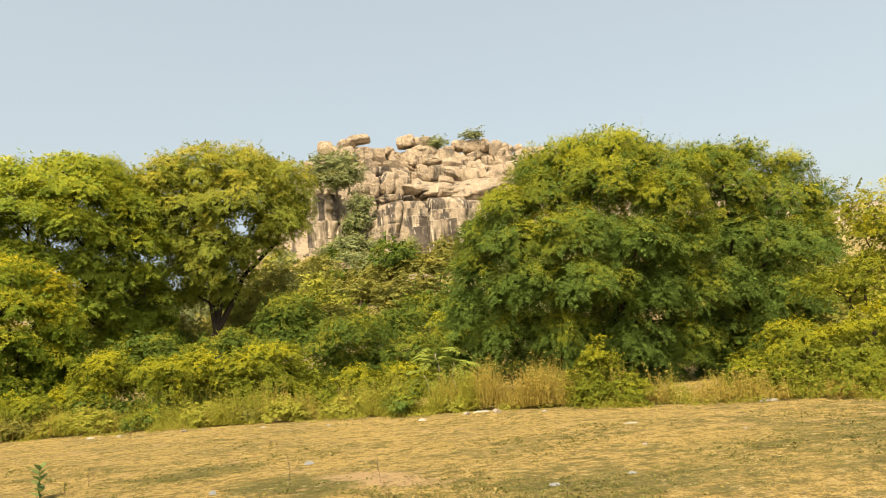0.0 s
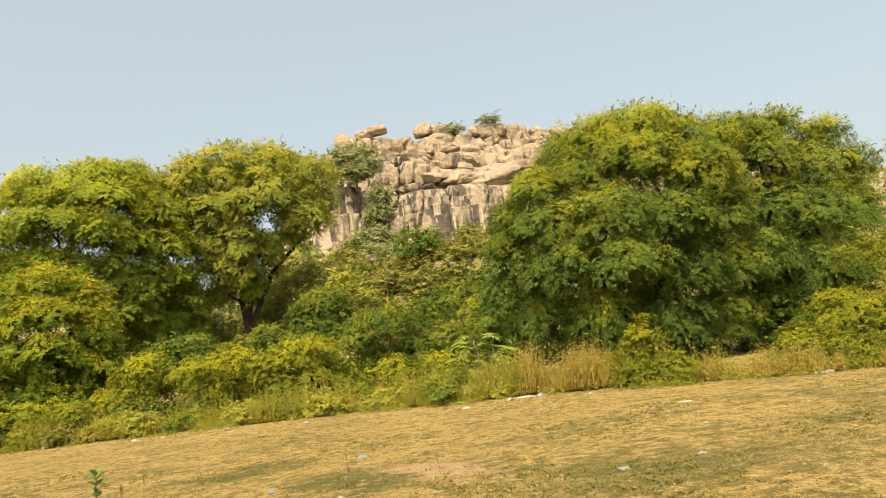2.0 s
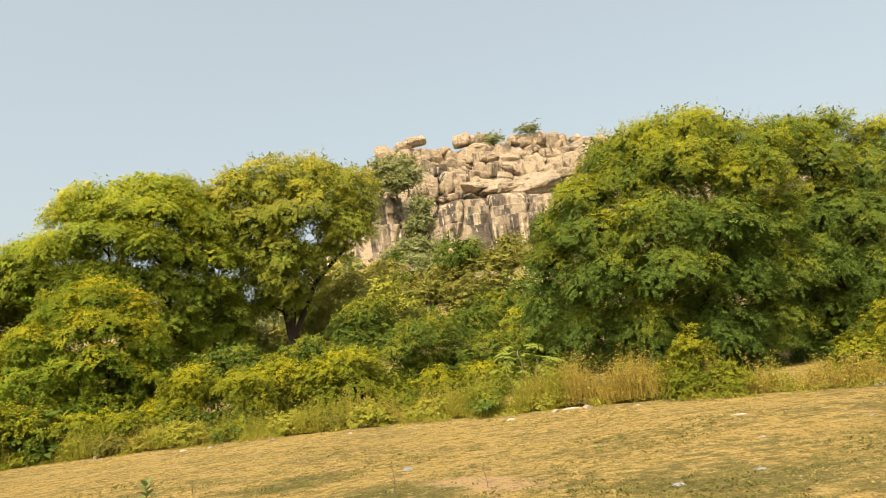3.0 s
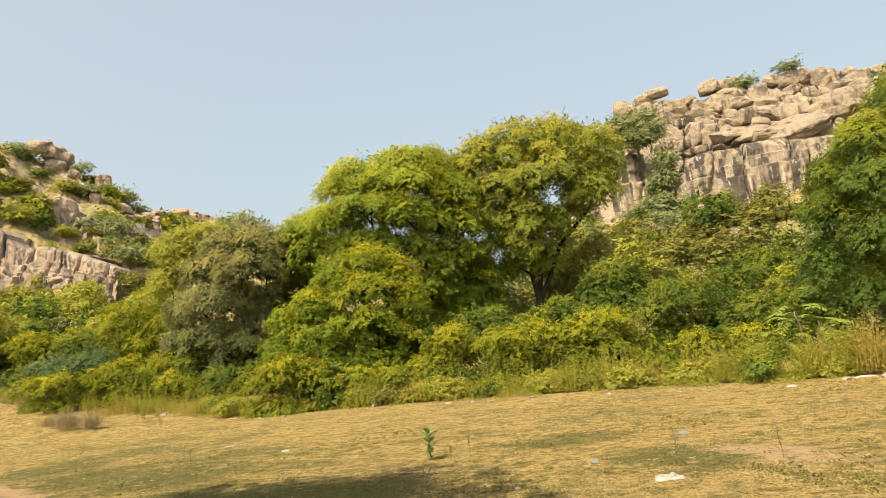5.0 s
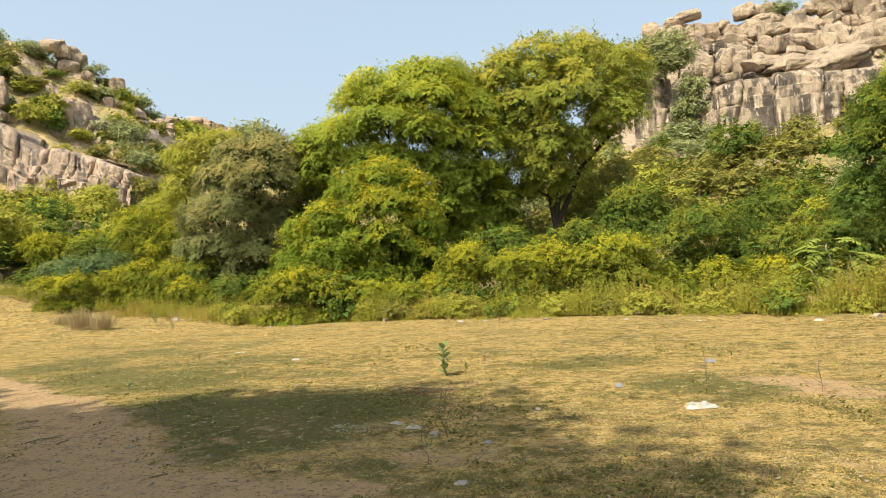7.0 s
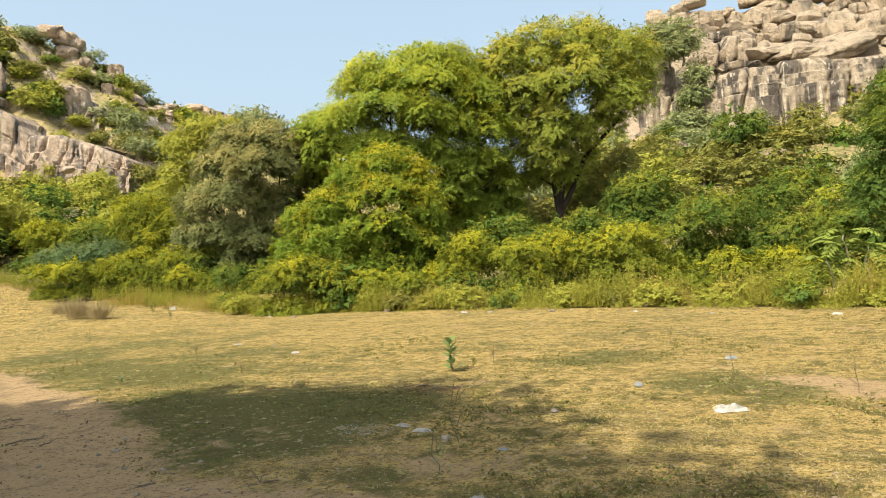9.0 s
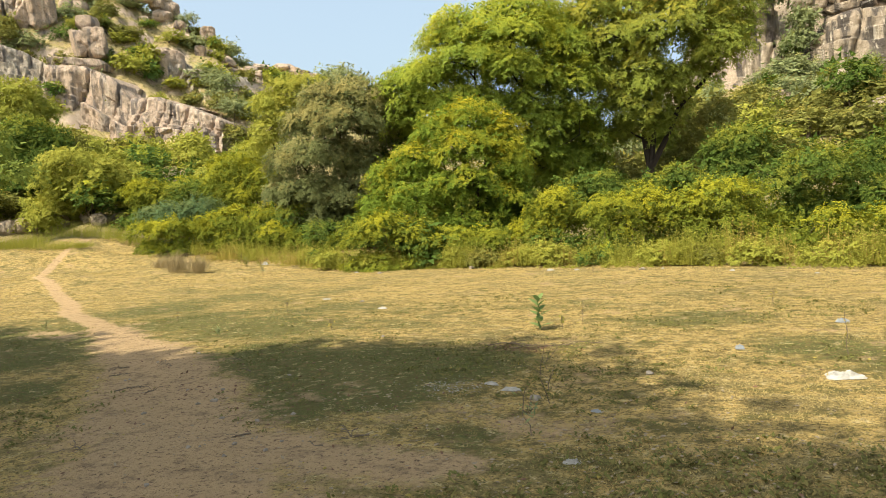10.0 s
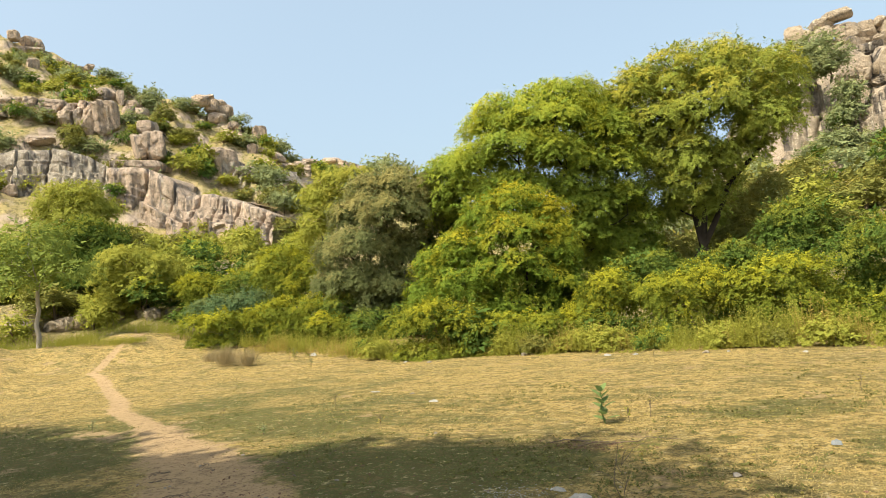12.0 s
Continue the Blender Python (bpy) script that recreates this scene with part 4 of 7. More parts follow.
plant_tree("scrub_tree", "low fresh green scrub tree beside the footpath", [(-39.9, 28.47, 4.73, 1.58, 0.71), (-41.42, 29.52, 4.71, 1.58, 0.64), (-38.77, 29.28, 4.32, 1.5, 0.71), (-39.7, 29.96, 4.24, 1.5, 0.64), (-38.23, 30.41, 4.81, 1.12, 0.72), (-38.71, 30.78, 4.7, 1.12, 0.65), (-37.82, 30.66, 3.76, 1.36, 0.71), (-38.24, 30.98, 3.64, 1.36, 0.64), (-39.72, 29.09, 3.63, 1.59, 0.62), (-40.73, 29.8, 3.54, 1.59, 0.56)], LEAF_SHRUB, 0.13, 94, 3, 0.07, cover=4.8, clump=0.55)
plant_tree("scrub_tree", "green bushy tree beside the mesquite", [(-38.24, 33.28, 5.97, 1.18, 1.13), (-39.54, 34.39, 5.97, 1.18, 1.02), (-37.26, 34.06, 5.1, 1.27, 1.23), (-38.04, 34.76, 5.02, 1.27, 1.11), (-38.56, 34.13, 4.27, 1.46, 1.06), (-38.79, 34.32, 4.13, 1.46, 0.95), (-36.93, 35.14, 6.21, 1.12, 1.06), (-37.04, 35.23, 6.06, 1.12, 0.95), (-37.26, 34.75, 7.02, 1.03, 0.86), (-37.5, 34.96, 6.9, 1.03, 0.78)], LEAF_SHRUB, 0.13, 95, 3, 0.07, cover=4.8, clump=0.6)

SHRUBS = "shrubs along the meadow's edge"
HEDGE = [
    ([(-5.49, 23.42, 1.78, 1.23, 0.5), (-6.45, 23.19, 1.61, 0.83, 0.46), (-4.83, 23.84, 1.21, 0.82, 0.46), (-5.6, 22.98, 0.98, 1.2, 0.45)], LEAF_SHRUB, 131),
    ([(-7.75, 22.99, 1.76, 0.94, 0.44), (-8.51, 22.29, 1.65, 0.93, 0.44), (-7.14, 23.28, 1.24, 0.73, 0.42), (-8.33, 22.39, 1.11, 1.03, 0.41)], LEAF_SHRUB, 132),
    ([(-10.39, 22.45, 1.82, 0.97, 0.53), (-9.87, 23.16, 1.34, 0.87, 0.44), (-10.84, 22.32, 1.15, 0.86, 0.43)], LEAF_SHRUB, 133),
    ([(-3.33, 26.69, 2.55, 1.53, 0.53), (-4.13, 26.28, 2.11, 1.07, 0.52), (-2.54, 27.37, 1.84, 1.09, 0.56), (-3.39, 27.21, 1.29, 1.55, 0.51)], LEAF_LUSH, 134),
    ([(-1.77, 30.88, 2.83, 1.12, 0.68), (-0.81, 31.26, 3.35, 1.02, 0.68), (0.05, 31.88, 3.48, 0.97, 0.63)], LEAF_LUSH, 135),
    ([(-5.75, 28.79, 3.79, 1.11, 0.62), (-6.44, 28.52, 3.38, 0.86, 0.56), (-5.19, 28.97, 3.04, 0.85, 0.56), (-6.08, 28.47, 2.7, 1, 0.5)], LEAF_LUSH, 136),
    ([(-1.16, 24.47, 0.78, 0.94, 0.46), (-0.59, 24.45, 0.37, 0.74, 0.39), (-1.86, 24.28, 0.51, 0.75, 0.42)], LEAF_SHRUB, 137),
    ([(0.88, 28.24, 2.35, 1.29, 0.79), (1.66, 28.58, 1.45, 1.06, 0.79), (0.23, 28.53, 1.44, 0.99, 0.71)], LEAF_THORN, 138),
    ([(-3.63, 23.54, 0.67, 0.87, 0.4), (-2.78, 23.66, 0.78, 0.86, 0.44), (-4.31, 23.36, 0.57, 0.72, 0.36)], LEAF_SHRUB, 139),
    ([(-15.88, 20.48, 1.58, 0.92, 0.44), (-14.98, 20.99, 1.22, 0.87, 0.37), (-16.96, 20.44, 1.33, 0.8, 0.35)], LEAF_SHRUB, 140),
    ([(-13.69, 21.45, 0.95, 1.04, 0.36), (-12.35, 21.82, 0.91, 1.03, 0.36), (-11.51, 22.55, 1, 0.83, 0.44)], LEAF_SHRUB, 141),
    ([(-25.89, 26.33, 2.16, 1.15, 0.67), (-23.83, 26.47, 1.43, 1.42, 0.59), (-22.77, 27.27, 1.42, 1.13, 0.53)], LEAF_LUSH, 142),
    ([(-28.24, 25.02, 2.27, 1.32, 0.67), (-26.99, 25.55, 2.22, 1.14, 0.67), (-29.23, 24.69, 2.18, 1.02, 0.6), (-27.81, 25.18, 1.58, 1.32, 0.47)], LEAF_SHRUB, 143),
    ([(-25.74, 25.24, 1.5, 1.17, 0.46), (-24.54, 25.72, 1.09, 1.05, 0.39), (-23.39, 26.28, 0.84, 0.99, 0.36)], LEAF_SHRUB, 144),
    ([(-32.44, 25.26, 2.87, 1.52, 0.64), (-33.68, 24.79, 2.8, 1.21, 0.57), (-31.22, 25.43, 3.08, 1.07, 0.56)], LEAF_TEAL, 145),
    ([(-31.32, 23.75, 2.13, 1.32, 0.47), (-31.24, 25.21, 1.88, 1.37, 0.49), (-33.27, 23.71, 2.09, 1.11, 0.41)], LEAF_SHRUB, 146),
    ([(-31.11, 27.89, 5.19, 1.28, 0.98), (-29.72, 28.23, 4.26, 1.2, 0.89), (-31.31, 27.1, 4.33, 1.12, 0.81), (-30.52, 27.81, 3.63, 1.46, 0.74)], LEAF_SHRUB, 147),
    ([(-35.7, 29.72, 4.43, 1.47, 0.82), (-37.09, 29.33, 4.21, 1.33, 0.74), (-34.69, 30.18, 3.65, 1.32, 0.74)], LEAF_LUSH, 148),
    ([(-0.86, 26.8, 1.77, 1.04, 0.53), (-1.64, 26.87, 1.45, 0.83, 0.49), (-0.08, 27.21, 0.9, 0.86, 0.53), (-0.8, 26.93, 1.09, 0.95, 0.48)], LEAF_LUSH, 151),
    ([(-7.13, 25.4, 2.5, 0.77, 0.41), (-6.42, 25.77, 2.26, 0.82, 0.41), (-7.97, 25.29, 2.3, 0.78, 0.41)], LEAF_LUSH, 152),
    ([(-10.01, 25.5, 2.55, 0.86, 0.53), (-10.78, 25.06, 2.33, 0.86, 0.53), (-9.3, 25.59, 2.14, 0.71, 0.42)], LEAF_LUSH, 153),
    ([(-22.84, 29.79, 4.13, 0.97, 0.93), (-22, 29.42, 2.9, 1.07, 0.91), (-23.42, 29.4, 2.49, 1.08, 0.85)], LEAF_SHRUB, 154),
    ([(-9.66, 38.88, 5.21, 1.26, 0.94), (-8.78, 39.75, 6.09, 1.07, 0.87), (-10.45, 38.96, 4.38, 1.2, 0.71)], LEAF_OLIVE, 155),
    ([(-23.5, 31.24, 6.63, 1.02, 0.91), (-22.94, 31.05, 5.33, 1.14, 0.89), (-23.95, 31.07, 4.71, 0.94, 0.83), (-22.35, 31.72, 5.87, 1.01, 0.91), (-23.23, 31.79, 4.31, 1.15, 0.83)], LEAF_LUSH, 161),
    ([(-14, 34.25, 2.11, 1.3, 0.87), (-13.08, 34.55, 2.86, 1.1, 0.8), (-14.92, 34.13, 3.09, 1.18, 0.95)], LEAF_LUSH, 162),
]
HEDGE_BEHIND = [([(-11.21, 39.95, 3.42, 1.58, 0.95), (-13.3, 37.25, 3.27, 1.82, 1.06), (-10.09, 42.27, 4.01, 1.32, 0.99)], LEAF_OLIVE, 54)]
HEDGE_RIGHT = [([(7.74, 15.49, 1.09, 0.76, 0.52), (8.22, 14.67, 0.75, 0.99, 0.67), (9.12, 14.73, 1.02, 0.76, 0.76), (7, 15.83, 0.53, 0.69, 0.47), (7.53, 14.81, 0.34, 0.82, 0.37), (8.43, 13.98, 0.3, 0.88, 0.4)], LEAF_SHRUB, 48), ([(3.77, 16.65, 0.87, 0.55, 0.47), (4.26, 16.02, 0.32, 0.57, 0.33), (3.44, 16.31, 0.37, 0.45, 0.33)], LEAF_SHRUB, 49)]
SHRUB_LABEL = {
    "shrub_leaves": "leafy yellow-green shrub at the meadow's edge",
    "lush_leaves": "dense mid-green shrub behind the front shrubs",
    "thorn_tree_leaves": "dark green shrub beside the thorn tree",
    "olive_scrub_leaves": "olive-green shrub behind the neem tree's trunk",
    "bluish_leaves": "low bluish-green shrub near the footpath",
}
for lobes, mat, seed in HEDGE + HEDGE_BEHIND + HEDGE_RIGHT:
    lobes = [(x, y, z + 0.06 * rz, 1.08 * rx, 1.12 * rz) for x, y, z, rx, rz in lobes]
    skirt = [(x, y + 0.25, gz(x, y) + 0.30, rx * 0.95, 0.38) for x, y, z, rx, rz in lobes]
    plant_tree("shrub", SHRUB_LABEL[mat.name], lobes + skirt, mat, 0.055 if seed in (48, 49) else 0.085 if mat != LEAF_LUSH else 0.09, seed, 3, 0.03, TWIG, 4.6, clump=0.4, category="shrub", group=SHRUBS, fork=0.3, tall=0.5)


# shrubs on the slopes: a few kinds, set out again and again in different sizes
def shrub_kind(label, material, seed, leaf, cover=3.0):
    rng = np.random.default_rng(seed)
    lobes = [(rng.normal(0, 0.4), rng.normal(0, 0.4), 0.15 + rng.uniform(-0.3, 0.35), rng.uniform(0.5, 0.75), rng.uniform(0.45, 0.7)) for _ in range(5)]
    bush = thing("hill_shrub", (0, 0, -50), label, "shrub", "shrubs on the slopes")
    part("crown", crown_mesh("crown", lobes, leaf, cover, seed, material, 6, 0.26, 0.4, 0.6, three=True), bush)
    part("stem", tube_mesh("stem", [limb(rng, (0, 0, -1.3), (0.1, 0, 0.3), 0.07, 0.02)], TWIG, 5), bush)
    return bush


KIND_LOOKS = {
    "dark": ("dark green shrub among the granite boulders", LEAF_DARK, 61),
    "olive": ("olive-brown dry shrub on the slope", LEAF_OLIVE, 63),
    "gold": ("yellowing shrub at the foot of the hill", LEAF_GOLD, 65),
    "green": ("fresh green shrub on the lower slope", LEAF_LUSH, 66),
    "thorny": ("yellow-green thorny shrub on the lower slope", LEAF_THORN, 68),
}
KINDS = {}
for key, (words, mat, seed) in KIND_LOOKS.items():
    KINDS[key] = [shrub_kind(words, mat, seed, 0.155, 3.5), shrub_kind(words, mat, seed + 20, 0.16, 3.5)]
    KINDS["far " + key] = [shrub_kind(words, mat, seed + 80, 0.27, 3.6), shrub_kind(words, mat, seed + 90, 0.28, 3.6)]
    KINDS["near " + key] = [shrub_kind(words, mat, seed + 40, 0.125, 3.9), shrub_kind(words, mat, seed + 60, 0.13, 3.9)]


def scatter_shrubs(spots, kinds, seed, lift=1.0):
    rng = random.Random(seed)
    for i, (x, y, z, rx, rz) in enumerate(spots):
        away = math.hypot(x, y)
        kind = rng.choice(KINDS[("near " if away < 40 or rx > 2.6 else "far " if away > 76 and rx < 1.7 else "") + kinds[i % len(kinds)]])
        low = gz(x, y)
        z = max(min(z, low + lift * rz), low + 0.35 * rz)
        copy_thing(kind, pose(x, y, z, 0, 0, rng.uniform(0, 360)) @ Matrix.Diagonal((0.8 * rx, 0.8 * rx, 0.85 * rz, 1)))


scatter_shrubs([(-68.45, 35.95, 15.01, 2.6, 2.06), (-70.99, 32.98, 15.23, 2.03, 1.87), (-62.09, 37.15, 10.36, 3.21, 2.17), (-61.8, 33.57, 9.75, 2.71, 2.71), (-55.05, 29.2, 6.22, 3.65, 1.63), (-51.74, 31.07, 4.99, 2.77, 1.92), (-53.67, 35.55, 7.33, 2.56, 1.77), (-43.44, 32.75, 4.58, 2.98, 1.67), (-44.76, 30.89, 3.98, 1.96, 1.37), (-58.35, 46.18, 10.07, 2.51, 1.79), (-56.66, 25.84, 5.62, 2.49, 1.66), (-52, 26.36, 4.39, 1.98, 1.19), (-38.45, 32.61, 4.49, 2.05, 1.49), (-48.13, 39.74, 7.16, 2.1, 1.4), (-67.93, 30.01, 10.48, 2.49, 1.99)], ("gold", "green", "gold", "thorny", "olive", "gold", "gold"), 1)
scatter_shrubs([(-50.94, 34.87, 6.14, 2.48, 1.86), (-51.05, 38.17, 7.03, 2.41, 2.19), (-48.09, 38.73, 5.88, 2.16, 1.73), (-61.65, 43.99, 10.76, 2.32, 1.86), (-61.02, 48.18, 11.18, 2.18, 1.96), (-52.13, 43.26, 8.66, 2.15, 1.91), (-41.29, 31.17, 4.19, 1.77, 0.99), (-38.39, 31.63, 3.52, 1.73, 0.97), (-40.89, 28.3, 3.82, 1.65, 0.86), (-57.94, 38.79, 8.66, 1.86, 1.86), (-58.27, 27.13, 10.07, 2.6, 2.17), (-62.52, 27.38, 12.51, 2.29, 2.06), (-59.24, 29.77, 11.2, 2.51, 2.51), (-57.52, 33.06, 11.09, 2.82, 2.82), (-52.83, 33.14, 9.05, 2.46, 2.01)] + [(-49.6, 34.45, 8.2, 2.64, 1.76), (-49.03, 27.75, 7.23, 2.36, 1.57), (-44.2, 28.09, 5.54, 2.04, 1.41), (-42.86, 30.13, 5.37, 2.08, 1.44), (-42.7, 33.72, 5.69, 2.01, 1.61), (-50.46, 24.95, 6.25, 2.29, 1.52), (-53.11, 23.97, 6.93, 1.94, 1.55), (-72.88, 38.26, 16.78, 2.6, 1.74), (-74, 35.99, 16.8, 2.28, 1.59), (-45.46, 33.38, 6, 1.65, 1.24)], ("gold", "green", "gold", "thorny", "gold", "gold", "olive"), 6)
scatter_shrubs([(-8.23, 46.68, 7.72, 1.85, 1.49), (-8.99, 45.04, 5.66, 1.8, 1.24), (-7.18, 48.85, 6.52, 1.69, 1.32), (-10.64, 45.22, 5.07, 1.62, 1.06), (-6.69, 45.88, 4.64, 1.58, 1.03)], ("gold", "gold", "olive"), 8)
scatter_shrubs([(6.39, 89.47, 28.99, 1.31, 0.72), (-10.13, 75.76, 22.3, 2.9, 2.2), (-8.7, 75.52, 21.4, 2.3, 2.0), (-9.9, 75.25, 20.6, 2.7, 1.7), (-11.81, 76.22, 21.9, 2.00, 1.72), (-7.58, 75.37, 17.96, 1.93, 1.86), (-6.99, 74.84, 15.93, 1.90, 1.83), (-8.38, 74.28, 15.53, 1.61, 1.53), (-9.17, 71.03, 12.87, 2.52, 1.46), (-7.15, 71.94, 12.77, 1.96, 1.31), (-10.21, 69.64, 11.76, 1.79, 1.01)], ("dark",), 7, 9.0)
scatter_shrubs([(-11.26, 47.52, 7.98, 2.44, 2.07), (-11.53, 43.34, 5.11, 1.55, 1.38), (-3.09, 58.63, 9.52, 2.22, 1.92), (-1.43, 50.67, 6.41, 2.72, 1.63), (-7.42, 66.34, 11.62, 2.39, 1.4), (0.87, 62.66, 10.87, 1.86, 1.59), (1.31, 50.63, 6.81, 1.58, 1.27), (-9.51, 60.04, 9.16, 1.84, 1.38), (-5.83, 52.43, 7.08, 2.35, 1.17), (-3.41, 40.59, 4.17, 1.78, 1.04), (-0.29, 38.67, 3.76, 1.63, 0.95), (2.95, 45.52, 5.73, 1.55, 1.24), (-6.5, 45.31, 5.26, 1.54, 1.02)], ("olive", "olive", "green", "olive", "dark", "olive", "green"), 2)
scatter_shrubs([(-7.97, 71.57, 12.25, 1.97, 1.62), (1.8, 92.02, 28.96, 1.68, 1.07), (6.81, 93.8, 30.28, 1.24, 0.62), (-2.35, 71.99, 12.43, 1.4, 1.17), (-5.35, 61.79, 9.4, 1.99, 1.4), (-3.18, 57.94, 8.28, 2.33, 1.21), (1.52, 60.02, 8.13, 1.93, 1.45), (-9.09, 54.25, 7.92, 1.97, 1.31), (-8.78, 74.5, 17.66, 1.22, 1.52)], ("dark", "dark", "dark", "dark", "dark", "olive", "olive", "olive", "green"), 3, 2.2)
scatter_shrubs([(-111.82, 48.87, 42.16, 2.01, 1.57), (-118.98, 58.52, 48.04, 2.25, 1.4), (-120.93, 68.63, 49.25, 2.97, 1.51), (-105.66, 63.91, 41, 1.94, 1.35), (-101.44, 71.32, 38.55, 3.49, 1.89), (-95.93, 77.8, 36.54, 2.13, 1.52), (-95.13, 86.27, 32.85, 1.38, 1.06), (-79.95, 67.8, 21.9, 3.42, 2.48)], ("dark",), 50, 1.2)
scatter_shrubs([(-112.03, 52.13, 41.98, 2.07, 1.38), (-106.52, 61.94, 42.07, 1.92, 0.86), (-101.43, 45.54, 33.12, 2.04, 1.47), (-96.18, 70.77, 34.44, 1.93, 1.16), (-91.53, 78.18, 31.5, 1.48, 1.09)], ("thorny",), 51, 1.2)
scatter_shrubs([(-110.11, 57.12, 43, 1.89, 0.85), (-108.14, 58.9, 41.87, 2.37, 0.85), (-102.64, 53.98, 35.98, 1.67, 1.5), (-85.96, 59.92, 24.4, 2.7, 2.08), (-77.99, 73.68, 18.94, 2.21, 1.99), (-81.85, 63.6, 21.87, 1.46, 0.83)], ("gold",), 52, 1.2)
scatter_shrubs([(-100.25, 48.68, 32.31, 1.66, 1.24), (-96.68, 49.67, 29.75, 1.55, 1.96), (-97.13, 64.48, 34.61, 2.31, 2.03), (-92.33, 62.15, 30.83, 2.21, 1.24), (-90.47, 64.39, 30.51, 2.67, 1.24), (-75.85, 65.69, 18.68, 2.04, 1.55), (-78.56, 61.35, 18.62, 1.6, 1), (-79.68, 73.13, 21.44, 2.22, 1.78)], ("olive",), 53, 1.2)
scatter_shrubs([(-93.27, 55.19, 29.15, 2.1, 1.84), (-87.74, 58.14, 25.39, 1.04, 1.16)], ("green",), 54, 1.2)
scatter_shrubs([(-95.28, 49.38, 29.29, 1.83, 1.38), (-88.09, 73.02, 30.68, 2.65, 1.24), (-89.11, 68.52, 30.7, 2.58, 1.38), (-73.15, 65.86, 20.15, 2.59, 1.98), (-66.4, 61.38, 16.05, 2.79, 1.96), (-81.86, 54.57, 20.36, 1.46, 0.87), (-108.2, 107.3, 35.66, 3.62, 1.21), (-112.4, 130.8, 41.11, 2.76, 1.38), (-77.62, 94.66, 28.95, 2.54, 1.56), (-68.85, 55.46, 14.37, 2.01, 1.61), (-67.09, 47.83, 11.26, 1.83, 1.22), (-126.8, 60.06, 49.52, 1.99, 1.59), (-88.31, 62.86, 28.03, 2.13, 1.15)], ("olive", "olive", "gold", "dark"), 5)


def strewn(count, az0, az1, r0, r1, low, high, seed):
    """Random spots on the slopes: (x, y, z, rx, rz)."""
    rng = random.Random(seed)
    spots = []
    for _ in range(count):
        a, r, s = radians(rng.uniform(az0, az1)), rng.uniform(r0, r1), rng.uniform(low, high)
        x, y = -math.sin(a) * r, math.cos(a) * r
        spots.append((x, y, gz(x, y) + 0.5 * s, s * rng.uniform(0.9, 1.3), s * rng.uniform(0.7, 1.0)))
    return spots


WEED_BUSHES = [(-21.3, 22.6, 0.5), (-20.2, 22.1, 0.45), (-19.0, 21.6, 0.55), (-18.0, 21.2, 0.4), (-17.0, 20.8, 0.5), (-15.9, 20.6, 0.55), (-14.6, 20.7, 0.4), (-13.3, 20.9, 0.5), (-12.2, 20.6, 0.45), (-11.0, 20.7, 0.5), (-9.7, 20.6, 0.55), (-8.4, 20.4, 0.45), (-6.6, 19.9, 0.5), (-5.3, 19.6, 0.4), (-4.0, 19.2, 0.5), (-2.4, 18.9, 0.45), (-1.0, 18.2, 0.5), (0.4, 17.7, 0.4)]
scatter_shrubs([(x, y, gz(x, y) + 0.6 * s, 1.25 * s, s) for x, y, s in WEED_BUSHES], ("gold", "thorny", "gold", "olive", "gold"), 17)
scatter_shrubs(strewn(40, -36, 36, 24, 34, 0.9, 1.5, 71), ("green", "thorny", "olive", "green"), 11)
scatter_shrubs(strewn(34, -34, 40, 33, 72, 1.2, 2.1, 72), ("olive", "green", "olive", "gold", "olive"), 12)
scatter_shrubs(strewn(28, 40, 74, 52, 74, 1.2, 2.0, 73), ("gold", "olive", "gold", "thorny", "gold"), 13)


def far_scrub(spots, key, label, seed):
    """Many small far shrubs of one kind as one sheet of scrub."""
    rng = random.Random(seed)
    verts, tones = [], []
    for x, y, z, rx, rz in spots:
        crown = [c for c in rng.choice(KINDS["far " + key]).children if c.name.startswith("crown")][0].data
        co = np.empty(len(crown.vertices) * 3, dtype=np.float32)
        tone = np.empty(len(crown.vertices), dtype=np.float32)
        crown.vertices.foreach_get("co", co)
        crown.attributes["tone"].data.foreach_get("value", tone)
        a = rng.uniform(0, 6.28)
        co = co.reshape(-1, 3) @ np.array([[math.cos(a), math.sin(a), 0], [-math.sin(a), math.cos(a), 0], [0, 0, 1]]) * np.array([0.85 * rx, 0.85 * rx, rz]) + np.array([x, y, gz(x, y) + 0.35 * rz])
        verts.append(co)
        tones.append(tone)
    verts = np.concatenate(verts)
    me = mesh_from("scrub", verts, np.arange(len(verts)).reshape(-1, 3), KIND_LOOKS[key][1])
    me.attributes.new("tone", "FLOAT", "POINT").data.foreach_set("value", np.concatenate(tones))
    tagged(new("scrub", me), label, "scrub", kind="stuff")


far_scrub(strewn(90, 43, 76, 97, 150, 0.5, 1.5, 74), "olive", "low olive scrub on the long hill", 14)
far_scrub(strewn(50, 43, 76, 90, 150, 0.5, 1.3, 75), "gold", "low yellowing scrub on the long hill", 15)
far_scrub(strewn(70, -34, 42, 40, 77, 0.8, 1.7, 77), "olive", "olive scrub on the slope below the cliff", 19)
far_scrub(strewn(44, -34, 42, 40, 77, 0.7, 1.5, 78), "green", "green scrub on the slope below the cliff", 20)
far_scrub(strewn(30, -34, 42, 40, 77, 0.7, 1.5, 79), "dark", "dark green scrub on the slope below the cliff", 21)
far_scrub(strewn(22, 44, 74, 98, 135, 1.0, 2.0, 83), "gold", "yellow-green bushes on the long hill", 24)
far_scrub(strewn(22, 44, 74, 98, 135, 1.0, 1.9, 84), "thorny", "green bushes on the long hill", 25)
far_scrub(strewn(46, 43, 76, 98, 150, 0.8, 1.9, 76), "dark", "low dark green scrub on the long hill", 16)
